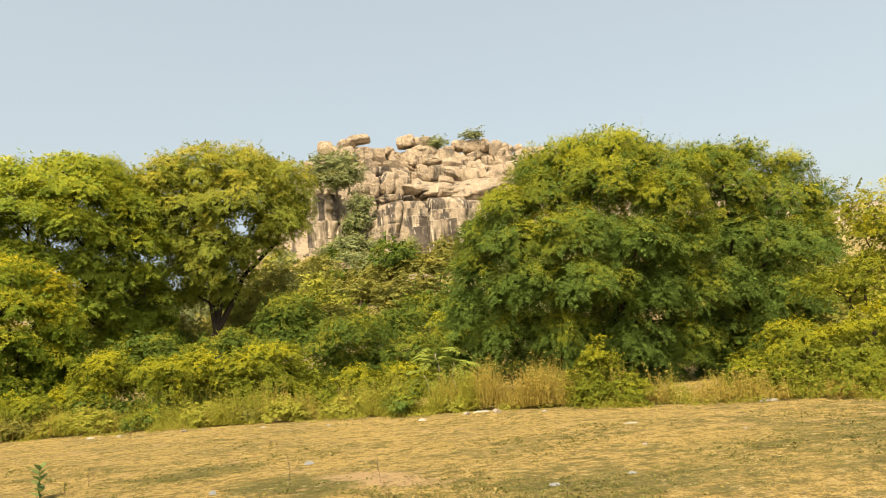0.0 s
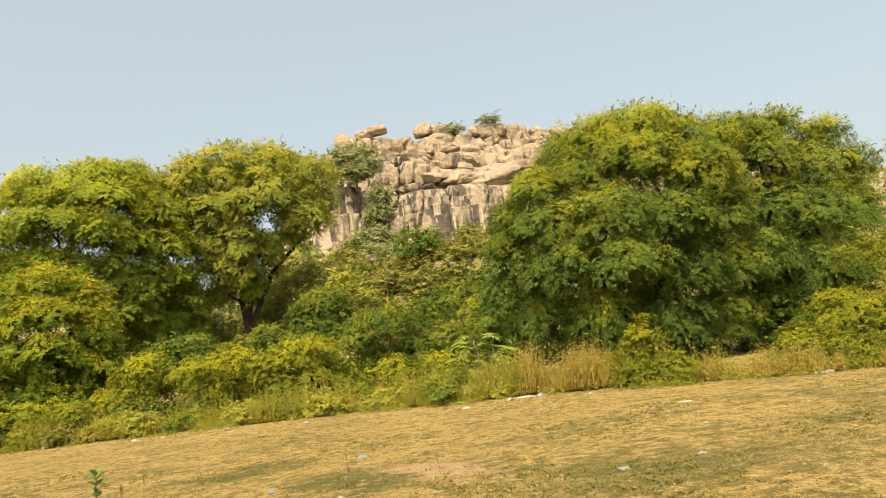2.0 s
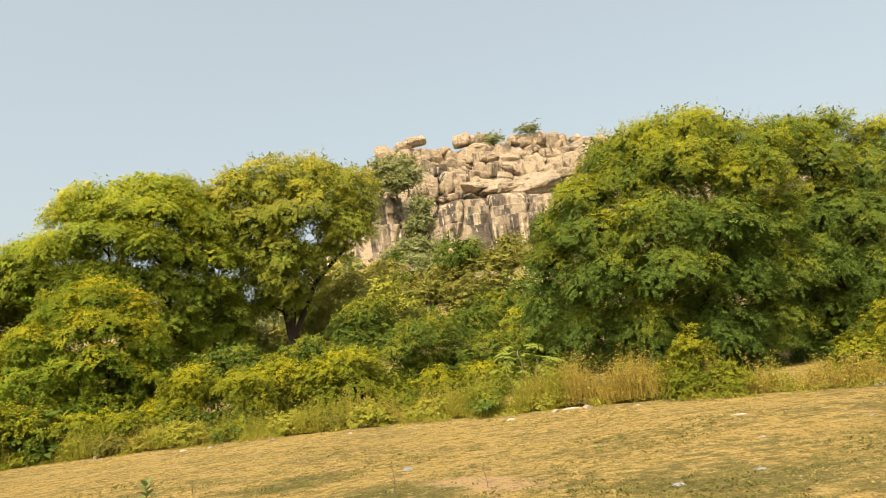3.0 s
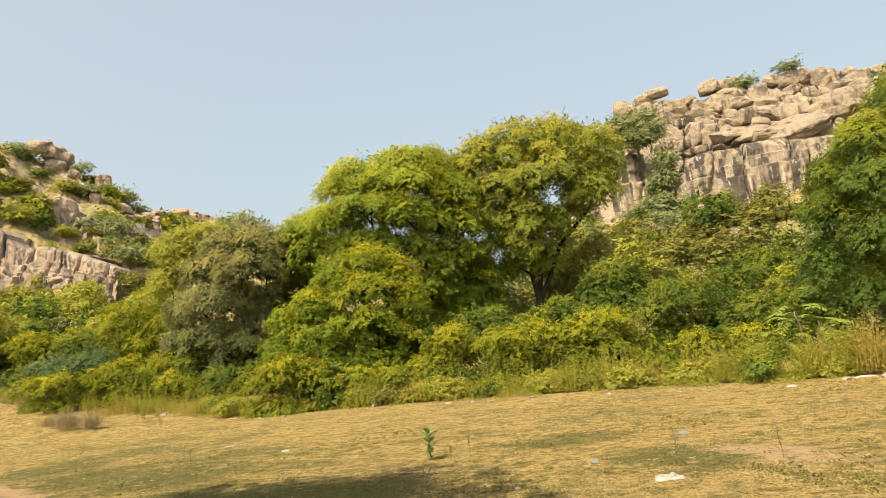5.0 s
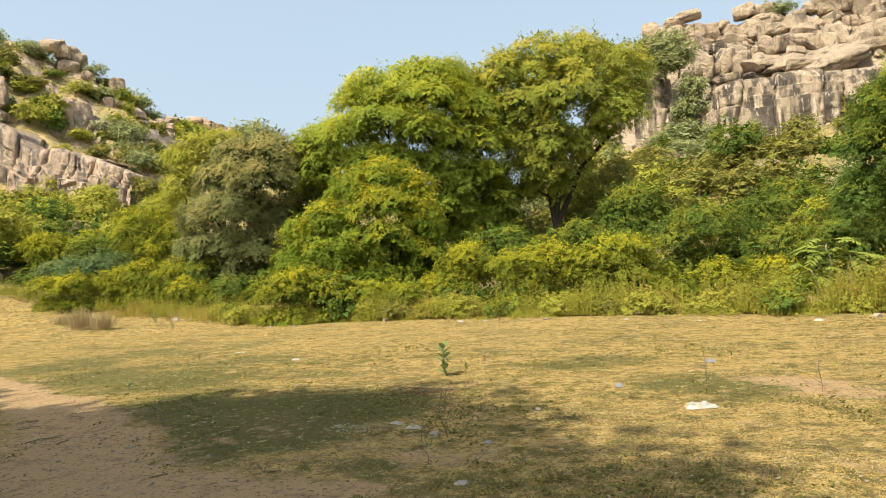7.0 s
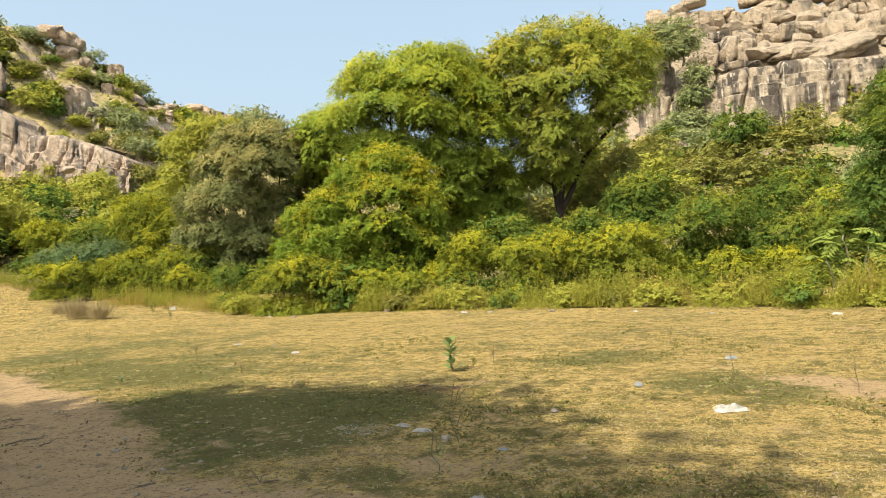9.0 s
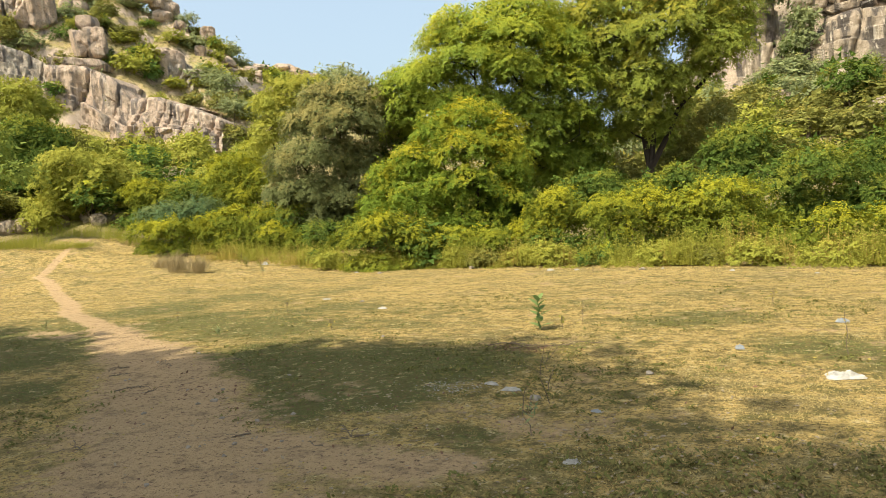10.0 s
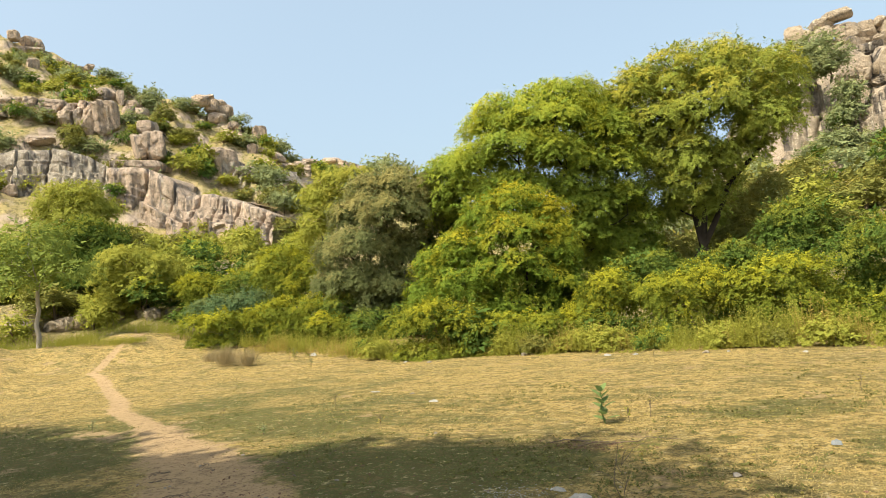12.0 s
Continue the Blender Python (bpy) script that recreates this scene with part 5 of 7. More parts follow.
far_scrub(strewn(26, 44, 60, 77, 87, 0.7, 1.4, 91), "gold", "yellowing scrub below the reddish rock face", 31)
far_scrub(strewn(24, 44, 60, 76, 87, 0.7, 1.5, 92), "olive", "olive scrub below the reddish rock face", 32)
for kinds in KINDS.values():
    for kind in kinds:
        for ob in (*kind.children_recursive, kind):
            bpy.data.objects.remove(ob)


# ---- granite boulders ----
def boulder_mesh(seed, boxy, material, fine=4, joints=13, keep=0.64, lump=0.12):
    """A weathered block: rounded box, cut by a few joints, with a rough skin."""
    rng = random.Random(seed)
    bm = bmesh.new()
    bmesh.ops.create_icosphere(bm, subdivisions=fine, radius=1.0)
    cuts = []
    for _ in range(joints):
        d = Vector((rng.gauss(0, 1), rng.gauss(0, 1), rng.gauss(0, 0.9))).normalized()
        cuts.append((d, rng.uniform(keep, 0.95)))
    shift = Vector((seed * 3.7, seed * 1.9, 0))
    for v in bm.verts:
        d = v.co.normalized()
        v.co = d / (abs(d.x) ** boxy + abs(d.y) ** boxy + abs(d.z) ** boxy) ** (1 / boxy)
        v.co *= 1 + lump * noise.noise(d * 1.2 + shift) + 0.07 * noise.noise(d * 3.1 + shift) - 0.07 * max(0.0, 0.22 - abs(noise.noise(d * 2.2 - shift))) / 0.22 + 0.02 * noise.noise(d * 9 + shift)
        for n, far in cuts:
            over = v.co.dot(n) - far
            if over > 0:
                v.co -= n * over * 0.97
    me = bpy.data.meshes.new("boulder")
    bm.to_mesh(me)
    bm.free()
    me.polygons.foreach_set("use_smooth", np.ones(len(me.polygons), dtype=bool))
    me.set_sharp_from_angle(angle=radians(22))
    me.materials.append(material)
    return me


ROUND = [boulder_mesh(100 + i, 3.5 + 1.3 * (i % 4), GRANITE, 4, 14, 0.76, 0.10) for i in range(10)]
SMALL = [boulder_mesh(110 + i, 4.5 + i % 3, GRANITE, 3, 10, 0.78, 0.1) for i in range(7)]
RED_SMALL = [boulder_mesh(150 + i, 6.0 + i % 3, REDDISH, 3, 9, 0.8, 0.08) for i in range(7)]
BLOCK = [boulder_mesh(120 + i, 11.0 + 2 * (i % 3), STREAKED, 4, 6, 0.98, 0.05) for i in range(6)]
SQUARE = [boulder_mesh(170 + i, 6.0 + i % 3, GRANITE, 4, 9, 0.86, 0.06) for i in range(7)]
CHUNK = [boulder_mesh(190 + i, 5.0 + 1.5 * (i % 4), GRANITE, 3, 8, 0.84, 0.08) for i in range(9)]
RED_BLOCK = [boulder_mesh(140 + i, 8.0 + i % 3, REDDISH, 4, 9, 0.88, 0.07) for i in range(6)]
RED_ROUND = [boulder_mesh(160 + i, 3.2 + 0.7 * (i % 3), REDDISH, 4, 10, 0.76) for i in range(5)]


def set_boulders(spots, meshes, name, label, seed, deep=1.0, lean=9, group="", sink=True):
    rng = random.Random(seed)
    for x, y, z, rx, rz in spots:
        ob = new(name, rng.choice(meshes))
        turn = math.degrees(math.atan2(-x, y)) + rng.uniform(-22, 22)
        low = gz(x, y)
        rz *= 1.17
        if sink:
            z = min(z, low + 0.8 * rz)
        ob.matrix_basis = pose(x, y, z, rng.uniform(-lean, lean), rng.uniform(-lean, lean), turn) @ Matrix.Diagonal((rx * 1.06, deep * max(rx, rz), rz, 1))
        tagged(ob, label, "boulder", group)


def outcrop(points, label, material, seed, joint=1.7, relief=1.0, group="rock faces of the long hill"):
    """A jointed rock face: points (x, y, bottom, top) along its foot; columns stand proud or back, with ledges, and the top runs back into the hill."""
    rng = np.random.default_rng(seed)
    pts = np.array(points, dtype=float)
    run = np.concatenate([[0], np.cumsum(np.hypot(*np.diff(pts[:, :2], axis=0).T))])
    nu, nv = int(run[-1] / 0.14) + 2, 40
    s = np.linspace(0, run[-1], nu)
    line = np.stack([np.interp(s, run, pts[:, k]) for k in range(4)], axis=1)
    out = np.stack([np.gradient(line[:, 1]), -np.gradient(line[:, 0])], axis=1)
    out = unit(out)
    out *= np.where((out * -line[:, :2]).sum(axis=1, keepdims=True) < 0, -1, 1)
    edges = np.cumsum(rng.uniform(0.45, 1.7, 200) * joint)
    fine = np.cumsum(rng.uniform(0.3, 1.5, 400) * 0.9)
    shelf, ledges = np.sort(rng.uniform(0.15, 0.9, 3)), np.sort(rng.uniform(0.1, 0.9, 3))
    verts = []
    for j in range(nv + 8):
        v = min(j / nv, 1.0)
        lean = s + 0.5 * np.sin(0.9 * s) + 0.35 * math.sin(5 * v)
        column = np.searchsorted(edges, lean)
        tier = np.searchsorted(shelf, v + 0.05 * np.sin(1.7 * column))
        cell = np.modf(np.abs(np.sin(column * 12.9898 + tier * 78.233 + seed) * 43758.5453))[0]
        near = np.minimum(np.abs(lean - edges[np.maximum(column - 1, 0)]), np.abs(edges[column] - lean))
        small = np.searchsorted(fine, s * 1.07 + 0.3 * math.sin(9 * v))
        step = np.searchsorted(ledges, v + 0.04 * np.sin(2.9 * small))
        chip = np.modf(np.abs(np.sin(small * 3.71 + step * 17.13 + seed) * 9173.31))[0]
        joint_gap = np.clip(1 - near / 0.2, 0, 1) * (0.4 + 0.6 * np.modf(np.abs(np.sin(column * 7.7 + seed) * 311.7))[0])
        rounding = 0.5 * np.exp(-near / 0.35) + 1.1 * max(0.0, (v - 0.88) / 0.12) ** 2
        proud = relief * (0.8 * cell + 0.34 * chip - 0.9 * joint_gap - 0.6 * rounding) - 0.4 * tier - 0.7 * v
        proud += 0.30 * np.array([noise.noise(Vector((a * 0.9, v * 3, seed))) for a in s]) + 0.16 * np.array([noise.noise(Vector((a * 2.6, v * 9, seed))) for a in s]) + 0.55 * np.array([noise.noise(Vector((a * 0.25, v * 1.2, seed + 5))) for a in s])
        back = max(0, j - nv)
        drop = 0.6 * relief * (np.modf(np.abs(np.sin(column * 4.1 + seed) * 917.3))[0] - 0.5)
        top = line[:, 3] + drop
        z = line[:, 2] - 1.5 + (top - line[:, 2] + 1.5) * v + 0.1 * back * (cell - 0.3)
        deep = (proud - 1.3 * back)[:, None]
        verts.append(np.column_stack([line[:, :2] + out * deep, z]))
    grid = np.array(verts)
    column = np.searchsorted(edges, s + 0.5 * np.sin(0.9 * s))
    cuts = [0] + [k for k in range(8, nu - 8) if column[k] != column[k - 1]] + [nu - 1]
    at = (float(line[nu // 2, 0]), float(line[nu // 2, 1]), float(line[nu // 2, 2]))
    rock = thing("granite_outcrop", at, label, "rock outcrop", group)
    for a, b in zip(cuts, cuts[1:]):
        block = grid[:, a:b + 1] - np.array(at)
        w = b + 1 - a
        i, j = np.arange(nv + 7)[:, None] * w, np.arange(w - 1)[None, :]
        faces = np.stack([i + j, i + j + 1, i + w + j + 1, i + w + j], axis=2).reshape(-1, 4)
        me = mesh_from("rock_face", block.reshape(-1, 3), faces, material, True)
        me.set_sharp_from_angle(angle=radians(32))
        part("rock_face", me, rock)


outcrop([(-93.11, 35.69, 20.76, 25.67), (-91.6, 38.71, 20.95, 25.55), (-90.88, 39.67, 20.7, 26), (-88.9, 43.33, 20.66, 26.07), (-86.99, 46.47, 19.88, 25.09), (-85.61, 48.39, 18.36, 23.74)], "grey granite face with black streaks on the long hill", GREY_FACE, 3, 3.2, 0.5)
outcrop([(-84.89, 47.62, 18.12, 23.29), (-82.05, 50.26, 15.43, 23.1), (-79.74, 51.81, 13.05, 21.67), (-77.63, 52.92, 12.8, 19.11), (-74.99, 54.71, 13.32, 19.14), (-72.81, 55.73, 13.26, 17.93), (-70.56, 56.76, 13.18, 16.92), (-67.49, 58.66, 12.81, 15.15)], "broad reddish granite face with jointed blocks", REDDISH, 5, 2.6, 0.8)
outcrop([(-104.8, 40.24, 34.29, 36), (-102.8, 43.58, 34.64, 36.38), (-100.9, 46.37, 34.29, 36.44), (-98.57, 49.79, 33.28, 36.11), (-96.14, 53.11, 33.27, 35.72)], "long upper ledge of weathered granite", REDDISH, 8)
outcrop([(-86.55, 61.87, 24.67, 27.12), (-84.08, 63.57, 23.15, 26.98), (-81.71, 65.01, 22.28, 25.28), (-80.38, 65.06, 21.23, 23.16)], "dark-stained granite step between shrubs", GREY_FACE, 11, 1.6)
outcrop([(-91.4, 70.46, 28.52, 29.78), (-89.17, 73.8, 28.11, 29.75), (-86.65, 77.26, 27, 28.47), (-83.3, 81.34, 25.86, 27.35)], "low pale granite ledge near the hill crest", REDDISH, 14, 1.3)
outcrop([(-7.0, 74.4, 13.4, 17.1), (-5.6, 73.6, 13.5, 17.6), (-4.32, 73.61, 13.62, 17.80), (-2.42, 73.96, 13.29, 18.21), (0.20, 74.39, 13.23, 18.08), (2.63, 74.72, 13.70, 17.95), (5.58, 75.20, 13.43, 17.73), (7.67, 75.47, 13.80, 17.64), (9.90, 75.77, 13.89, 17.70)], "upright jointed granite cliff with black water streaks", STREAKED, 21, 2.8, 0.55, "rock faces of the steep hill")
outcrop([(-13.05, 73.46, 12.06, 19.33), (-11.89, 73.79, 11.65, 19.56), (-10.61, 74.12, 11.58, 19.66), (-9.2, 74.45, 11.63, 19.49)], "narrow streaked granite cliff beside the neem's crown", STREAKED, 27, 2.6, 0.7, "rock faces of the steep hill")
PILE, LEFT_PILE = "boulders of the steep hill", "boulders of the long hill"
set_boulders([(-8.75, 90.9, 29.99, 1.47, 0.53), (-10.32, 90.89, 29.42, 1.28, 0.57), (-8.52, 91.07, 28.48, 0.93, 0.43), (-2.5, 90.27, 29.08, 1.16, 0.74), (-1.27, 91.69, 29.25, 0.78, 0.65), (-0.13, 91.34, 29.04, 1.03, 0.58), (4.67, 90.58, 28.04, 1, 0.69), (6.28, 89.94, 27.6, 1.17, 0.8), (13.28, 90.41, 26.14, 1.49, 0.6), (7.95, 89.42, 27.46, 0.67, 0.73), (-3.14, 90.66, 27.16, 0.65, 0.45), (1.09, 90.83, 27.22, 0.79, 0.44), (3.26, 90.4, 27.58, 0.56, 0.38)], SQUARE, "boulder", "tan granite boulder balanced on top of the hill", 1, 0.9, 6, PILE, False)
set_boulders([(-0.91, 90.77, 27.79, 1.44, 0.58), (-4.88, 90.67, 27.95, 0.82, 0.59), (-4.1, 90.99, 27.15, 1.14, 0.65), (-1.78, 91.56, 27.4, 0.81, 0.52), (-2.36, 90.3, 26.19, 1.03, 0.58), (-3.81, 89.08, 25.13, 2.07, 0.76), (0.54, 87.78, 25.1, 1.84, 0.8), (3.3, 90.41, 26.42, 1.31, 0.75), (2.43, 81, 19.48, 1.67, 0.56), (-1.38, 81.35, 20.34, 1.77, 0.63), (11.17, 88.39, 24.85, 1.76, 0.73), (10.32, 86.7, 23.06, 1.01, 0.43), (6.2, 87.12, 24.09, 0.59, 0.47), (7.11, 87.21, 23.88, 0.74, 0.35), (8.43, 85.37, 22.28, 1.14, 0.4), (8.84, 81.77, 20.35, 1.63, 0.54), (11.08, 81.7, 20.89, 1.34, 0.48)] + [(4.66, 87.41, 24.57, 0.75, 0.42), (4.69, 90.27, 26.17, 0.62, 0.43), (-0.3, 85.14, 22.88, 0.9, 0.6), (-1.42, 85.82, 23.16, 0.67, 0.42), (0.73, 84.61, 22.33, 0.83, 0.41), (-6.74, 91.1, 26.48, 0.99, 0.46)], ROUND, "boulder", "weathered tan granite boulder wedged in the pile", 2, 1.0, 6, PILE, False)
set_boulders([(-12.98, 89.19, 28.58, 1, 0.83), (-10.48, 89.26, 27.79, 1.12, 0.79), (-7.69, 90.98, 27.48, 1.39, 1.19), (-6.08, 90.78, 27.43, 0.92, 0.92), (-11.59, 89.14, 27.87, 0.86, 0.66), (2.84, 84.44, 22.78, 1.46, 0.76), (4.6, 84, 22.22, 1.26, 0.69), (9.06, 89.54, 26.78, 0.9, 1.02), (10.22, 90.16, 26.52, 0.72, 1.09), (12.9, 87.05, 23.84, 1.43, 0.91), (6.14, 89.37, 25.7, 1.28, 0.61), (8.05, 89.07, 24.95, 0.96, 0.75), (9.36, 88.16, 24.34, 0.77, 0.8), (10.38, 84.55, 21.56, 0.95, 0.56), (13.55, 85.1, 23.23, 1.06, 1), (13.49, 81.05, 20.51, 1.1, 0.74), (-0.58, 86.86, 24.18, 0.73, 0.55), (-2.28, 86.47, 23.38, 0.86, 0.49), (2.15, 87.91, 25.36, 0.67, 0.43)], SQUARE, "boulder", "squared tan granite block in the pile", 3, 0.9, 6, PILE, False)
set_boulders([(-6.38, 87.12, 24.05, 1.89, 0.63), (-8.18, 87.12, 23.32, 0.41, 1.43), (-6.36, 82.04, 21.11, 0.83, 1.07), (-4.75, 82.54, 21.31, 1, 1.3), (-3.24, 82.59, 21.12, 0.82, 1.03), (-4.48, 79.95, 19.03, 1.57, 0.43), (-2.88, 80.47, 19.07, 1.19, 0.37), (-5.25, 79.95, 17.57, 0.91, 0.97), (-5.69, 78.95, 15.15, 0.98, 1.27), (-4.38, 79.97, 15.92, 0.42, 1.13), (-0.66, 77.03, 12.73, 1.33, 0.93), (-4.28, 78.25, 13.62, 0.61, 0.69)], BLOCK, "granite_slab", "upright granite slab with black water streaks", 4, 0.9, 2, PILE, False)
set_boulders([(-2.4, 49.97, 6.2, 0.48, 0.56), (1.21, 42.03, 4.85, 0.47, 0.61), (1.78, 41.01, 4.39, 0.66, 0.39), (-0.89, 56.03, 6.97, 1.35, 0.45), (2.51, 41.97, 4.67, 0.4, 0.34), (-11.5, 44.53, 3.9, 0.85, 0.5), (-11.91, 43.38, 3.38, 0.69, 0.34), (-8.54, 65.46, 10.64, 1.06, 0.63), (-4.27, 69.9, 11.99, 0.79, 0.68)], ROUND, "boulder", "pale granite boulder half hidden in scrub", 4, 0.9, 9, PILE)
set_boulders([(-88.74, 52.98, 24.13, 1.96, 0.9), (-87.35, 65.87, 26.1, 2.5, 1.5), (-83.61, 57.35, 20.14, 2.27, 0.76), (-88.33, 55.59, 24.33, 3.07, 0.77), (-87.02, 50.97, 19.86, 1.46, 1.02), (-80.34, 53.24, 15.29, 1.85, 0.99)], RED_BLOCK, "granite_slab", "broad reddish granite outcrop with dark stains", 5, 0.7, 4, LEFT_PILE, False)
set_boulders([(-96.79, 54.49, 32.66, 1.71, 2.35), (-97.2, 52.73, 32.03, 1.05, 1.77), (-104.89, 59.2, 39.39, 2.09, 1.3), (-103.42, 61.02, 38.88, 0.65, 1.22), (-102.32, 62.55, 37.93, 1.22, 0.85), (-100.57, 62.91, 36.12, 0.93, 1.03), (-91.45, 58.05, 30.89, 1.36, 1.02), (-88.85, 57.03, 27.6, 1.66, 1.74), (-89.8, 55.73, 27.63, 1.03, 1.65), (-99.69, 60.17, 35.9, 0.91, 0.73), (-86.63, 64.73, 26.82, 1.96, 1.09), (-85.08, 65.51, 25.05, 1.73, 1.95), (-84.78, 66.53, 24.44, 0.87, 1.09), (-93.18, 79.45, 33.99, 1.11, 1.01), (-95.31, 40.47, 23.73, 1.04, 1.19), (-102.55, 55.72, 36.27, 1.34, 0.89), (-105.72, 55.43, 38.87, 1.14, 0.54), (-106.66, 54.12, 39.09, 1.13, 0.45)], RED_BLOCK, "boulder", "stacked reddish granite block on the slope", 6, 0.9, 4, LEFT_PILE, False)
set_boulders([(-97.15, 45.94, 28.82, 1.59, 0.56), (-83.68, 57.67, 20.64, 0.8, 0.4), (-98.34, 72.11, 39.6, 1.38, 0.89), (-98.33, 74.38, 39.1, 1.25, 1), (-98.25, 76.55, 38.6, 1.52, 1.12), (-98.32, 75.93, 39.91, 1.01, 0.51), (-97.72, 74.65, 36.85, 1.5, 0.9), (-98.27, 73.86, 40.53, 0.7, 0.4), (-92.59, 74.82, 32.01, 2.33, 1.07), (-86.11, 72.02, 28.55, 0.92, 0.92), (-86.1, 76.06, 27.86, 1.89, 0.85), (-84.96, 76.45, 26.24, 1.04, 0.56), (-90.08, 85.1, 28.47, 1.28, 0.72), (-90.89, 88.41, 29.54, 1.32, 0.63), (-134.03, 59.18, 58.36, 1.09, 0.82), (-135.41, 62.08, 58.42, 1.39, 1), (-135.65, 64.2, 58.46, 1.02, 1.02), (-134.7, 62.2, 56.22, 2.22, 0.83), (-115.38, 53.78, 46.17, 1.04, 0.95)] + [(-131.1, 58.54, 54.24, 1.33, 0.64), (-132.17, 66.59, 54.23, 1.69, 0.68), (-128.72, 67.82, 51.92, 2.34, 0.67), (-119.86, 65.38, 49.87, 0.84, 0.53), (-124.01, 53.52, 49.85, 1.49, 0.6), (-95.6, 76.23, 35.43, 0.9, 0.7), (-79.13, 58.01, 18.48, 0.98, 0.39), (-71.05, 53.57, 13.95, 0.71, 0.35)], RED_ROUND, "boulder", "rounded granite boulder on the hill crest", 7, 0.9, 8, LEFT_PILE, False)
set_boulders([(-135.8, 138, 46.1, 2.15, 0.77), (-132.6, 140.3, 46.8, 2.46, 0.92), (-130, 142, 47.5, 1.85, 0.77), (-128.3, 143.4, 46, 2.15, 0.92), (-131.2, 141.4, 45.4, 3.08, 0.77), (-134.3, 139.2, 44.9, 2.77, 0.77), (-127.8, 143.9, 44.4, 2.46, 0.77)], RED_ROUND, "boulder", "pale boulder on the distant ridge", 8, 0.8, 5, "boulders of the far ridge")
for x, y, z, wide, long, thick, tip, roll, mesh in ((5.1, 80.6, 19.75, 3.3, 2.2, 0.75, 36, -9, 2), (0.9, 81.2, 20.25, 2.1, 1.5, 0.6, 30, -12, 4), (8.9, 82.0, 20.6, 1.9, 1.2, 0.5, 28, 14, 5)):
    slab = new("granite_slab", SQUARE[mesh])
    slab.matrix_basis = pose(x, y, z, tip, roll, 0) @ Matrix.Diagonal((wide, long, thick, 1))
    tagged(slab, "broad smooth granite slab leaning on the boulder slope", "boulder", PILE)
set_boulders(strewn(190, -22, 10, 79.5, 94, 0.45, 1.2, 81), CHUNK, "boulder", "smaller tan granite block between larger boulders", 21, 1.0, 14, PILE)
set_boulders(strewn(44, 45, 74, 98, 130, 0.3, 0.8, 82), RED_SMALL, "boulder", "loose reddish granite block on the slope", 22, 0.9, 14, LEFT_PILE)
set_boulders([(-39.95, 27.3, 1.83, 0.76, 0.31), (-51.36, 31.71, 4.08, 0.43, 0.38), (-54.65, 29.97, 4, 0.69, 0.3), (-54.1, 30.98, 3.68, 0.61, 0.39), (-53.83, 27.19, 3.07, 0.82, 0.29), (-64.23, 33.22, 12.84, 0.91, 0.6), (-51.06, 32.2, 3.81, 0.43, 0.26), (-58.66, 26.25, 4.08, 1.02, 0.34), (-57.82, 28.11, 3.91, 0.43, 0.35), (-54.29, 41.62, 7.89, 1.12, 0.71), (-50.19, 33.57, 4.11, 0.52, 0.35)], ROUND, "boulder", "pale granite rock at the foot of the hill", 9, 0.9, 9, "rocks at the hill's foot")
set_boulders([(-50.0, 22.5, 3.0, 0.9, 0.45), (-49.4, 24.1, 2.8, 0.6, 0.4), (-48.8, 24.7, 2.8, 0.8, 0.5), (-47.9, 25.4, 2.9, 0.7, 0.5), (-47.2, 27.1, 3.0, 0.6, 0.55), (-46.4, 28.6, 3.3, 0.5, 0.6), (-43.6, 27.5, 3.0, 0.5, 0.45), (-44.0, 29.4, 3.0, 0.6, 0.5), (-40.2, 28.2, 1.8, 0.5, 0.35), (-48.3, 26.0, 3.0, 0.4, 0.5), (-45.0, 28.2, 3.0, 0.7, 0.4)], SMALL, "boulder", "whitish rock below the bushes at the hill's foot", 23, 0.9, 9, "rocks at the hill's foot")


# ---- trees behind the camera, known by their shade on the ground ----
def shade_lobes(spots, height):
    """Crown lobes that shade the given spots of the ground."""
    k = height / TO_SUN.z
    return [(x + TO_SUN.x * k, y + TO_SUN.y * k, height, r, r * 0.45) for x, y, r in spots]


SHADE_EDGE = [(-18.0, 7.9), (-16.0, 7.7), (-13.0, 7.5), (-12.46, 7.55), (-11.13, 7.2), (-9.6, 6.75), (-9.0, 6.8), (-8.5, 7.1), (-8.12, 7.81), (-7.59, 8.13), (-6.77, 8.62), (-6.1, 8.7), (-5.0, 8.5), (-4.4, 8.0), (-3.86, 7.67), (-2.94, 6.82), (-2.3, 6.23), (-1.83, 5.85), (-1.0, 5.0)]


def shaded_spots(x0, x1, seed):
    """Spots that fill the shade, from its far edge back towards the trees."""
    rng = random.Random(seed)
    xs, ys = zip(*SHADE_EDGE)
    spots, x = [], x0
    while x < x1:
        slope = (np.interp(x + 0.3, xs, ys) - np.interp(x - 0.3, xs, ys)) / 0.6
        edge = float(np.interp(x, xs, ys) - 1.4 * math.hypot(1.0, min(abs(slope), 1.0)))
        y = edge
        while y > max(edge - 3.8, 2.8):
            spots.append((x + rng.uniform(-0.15, 0.15), y + rng.uniform(-0.12, 0.06), rng.uniform(0.85, 1.1)))
            y -= 0.75
        x += 0.75
    return spots


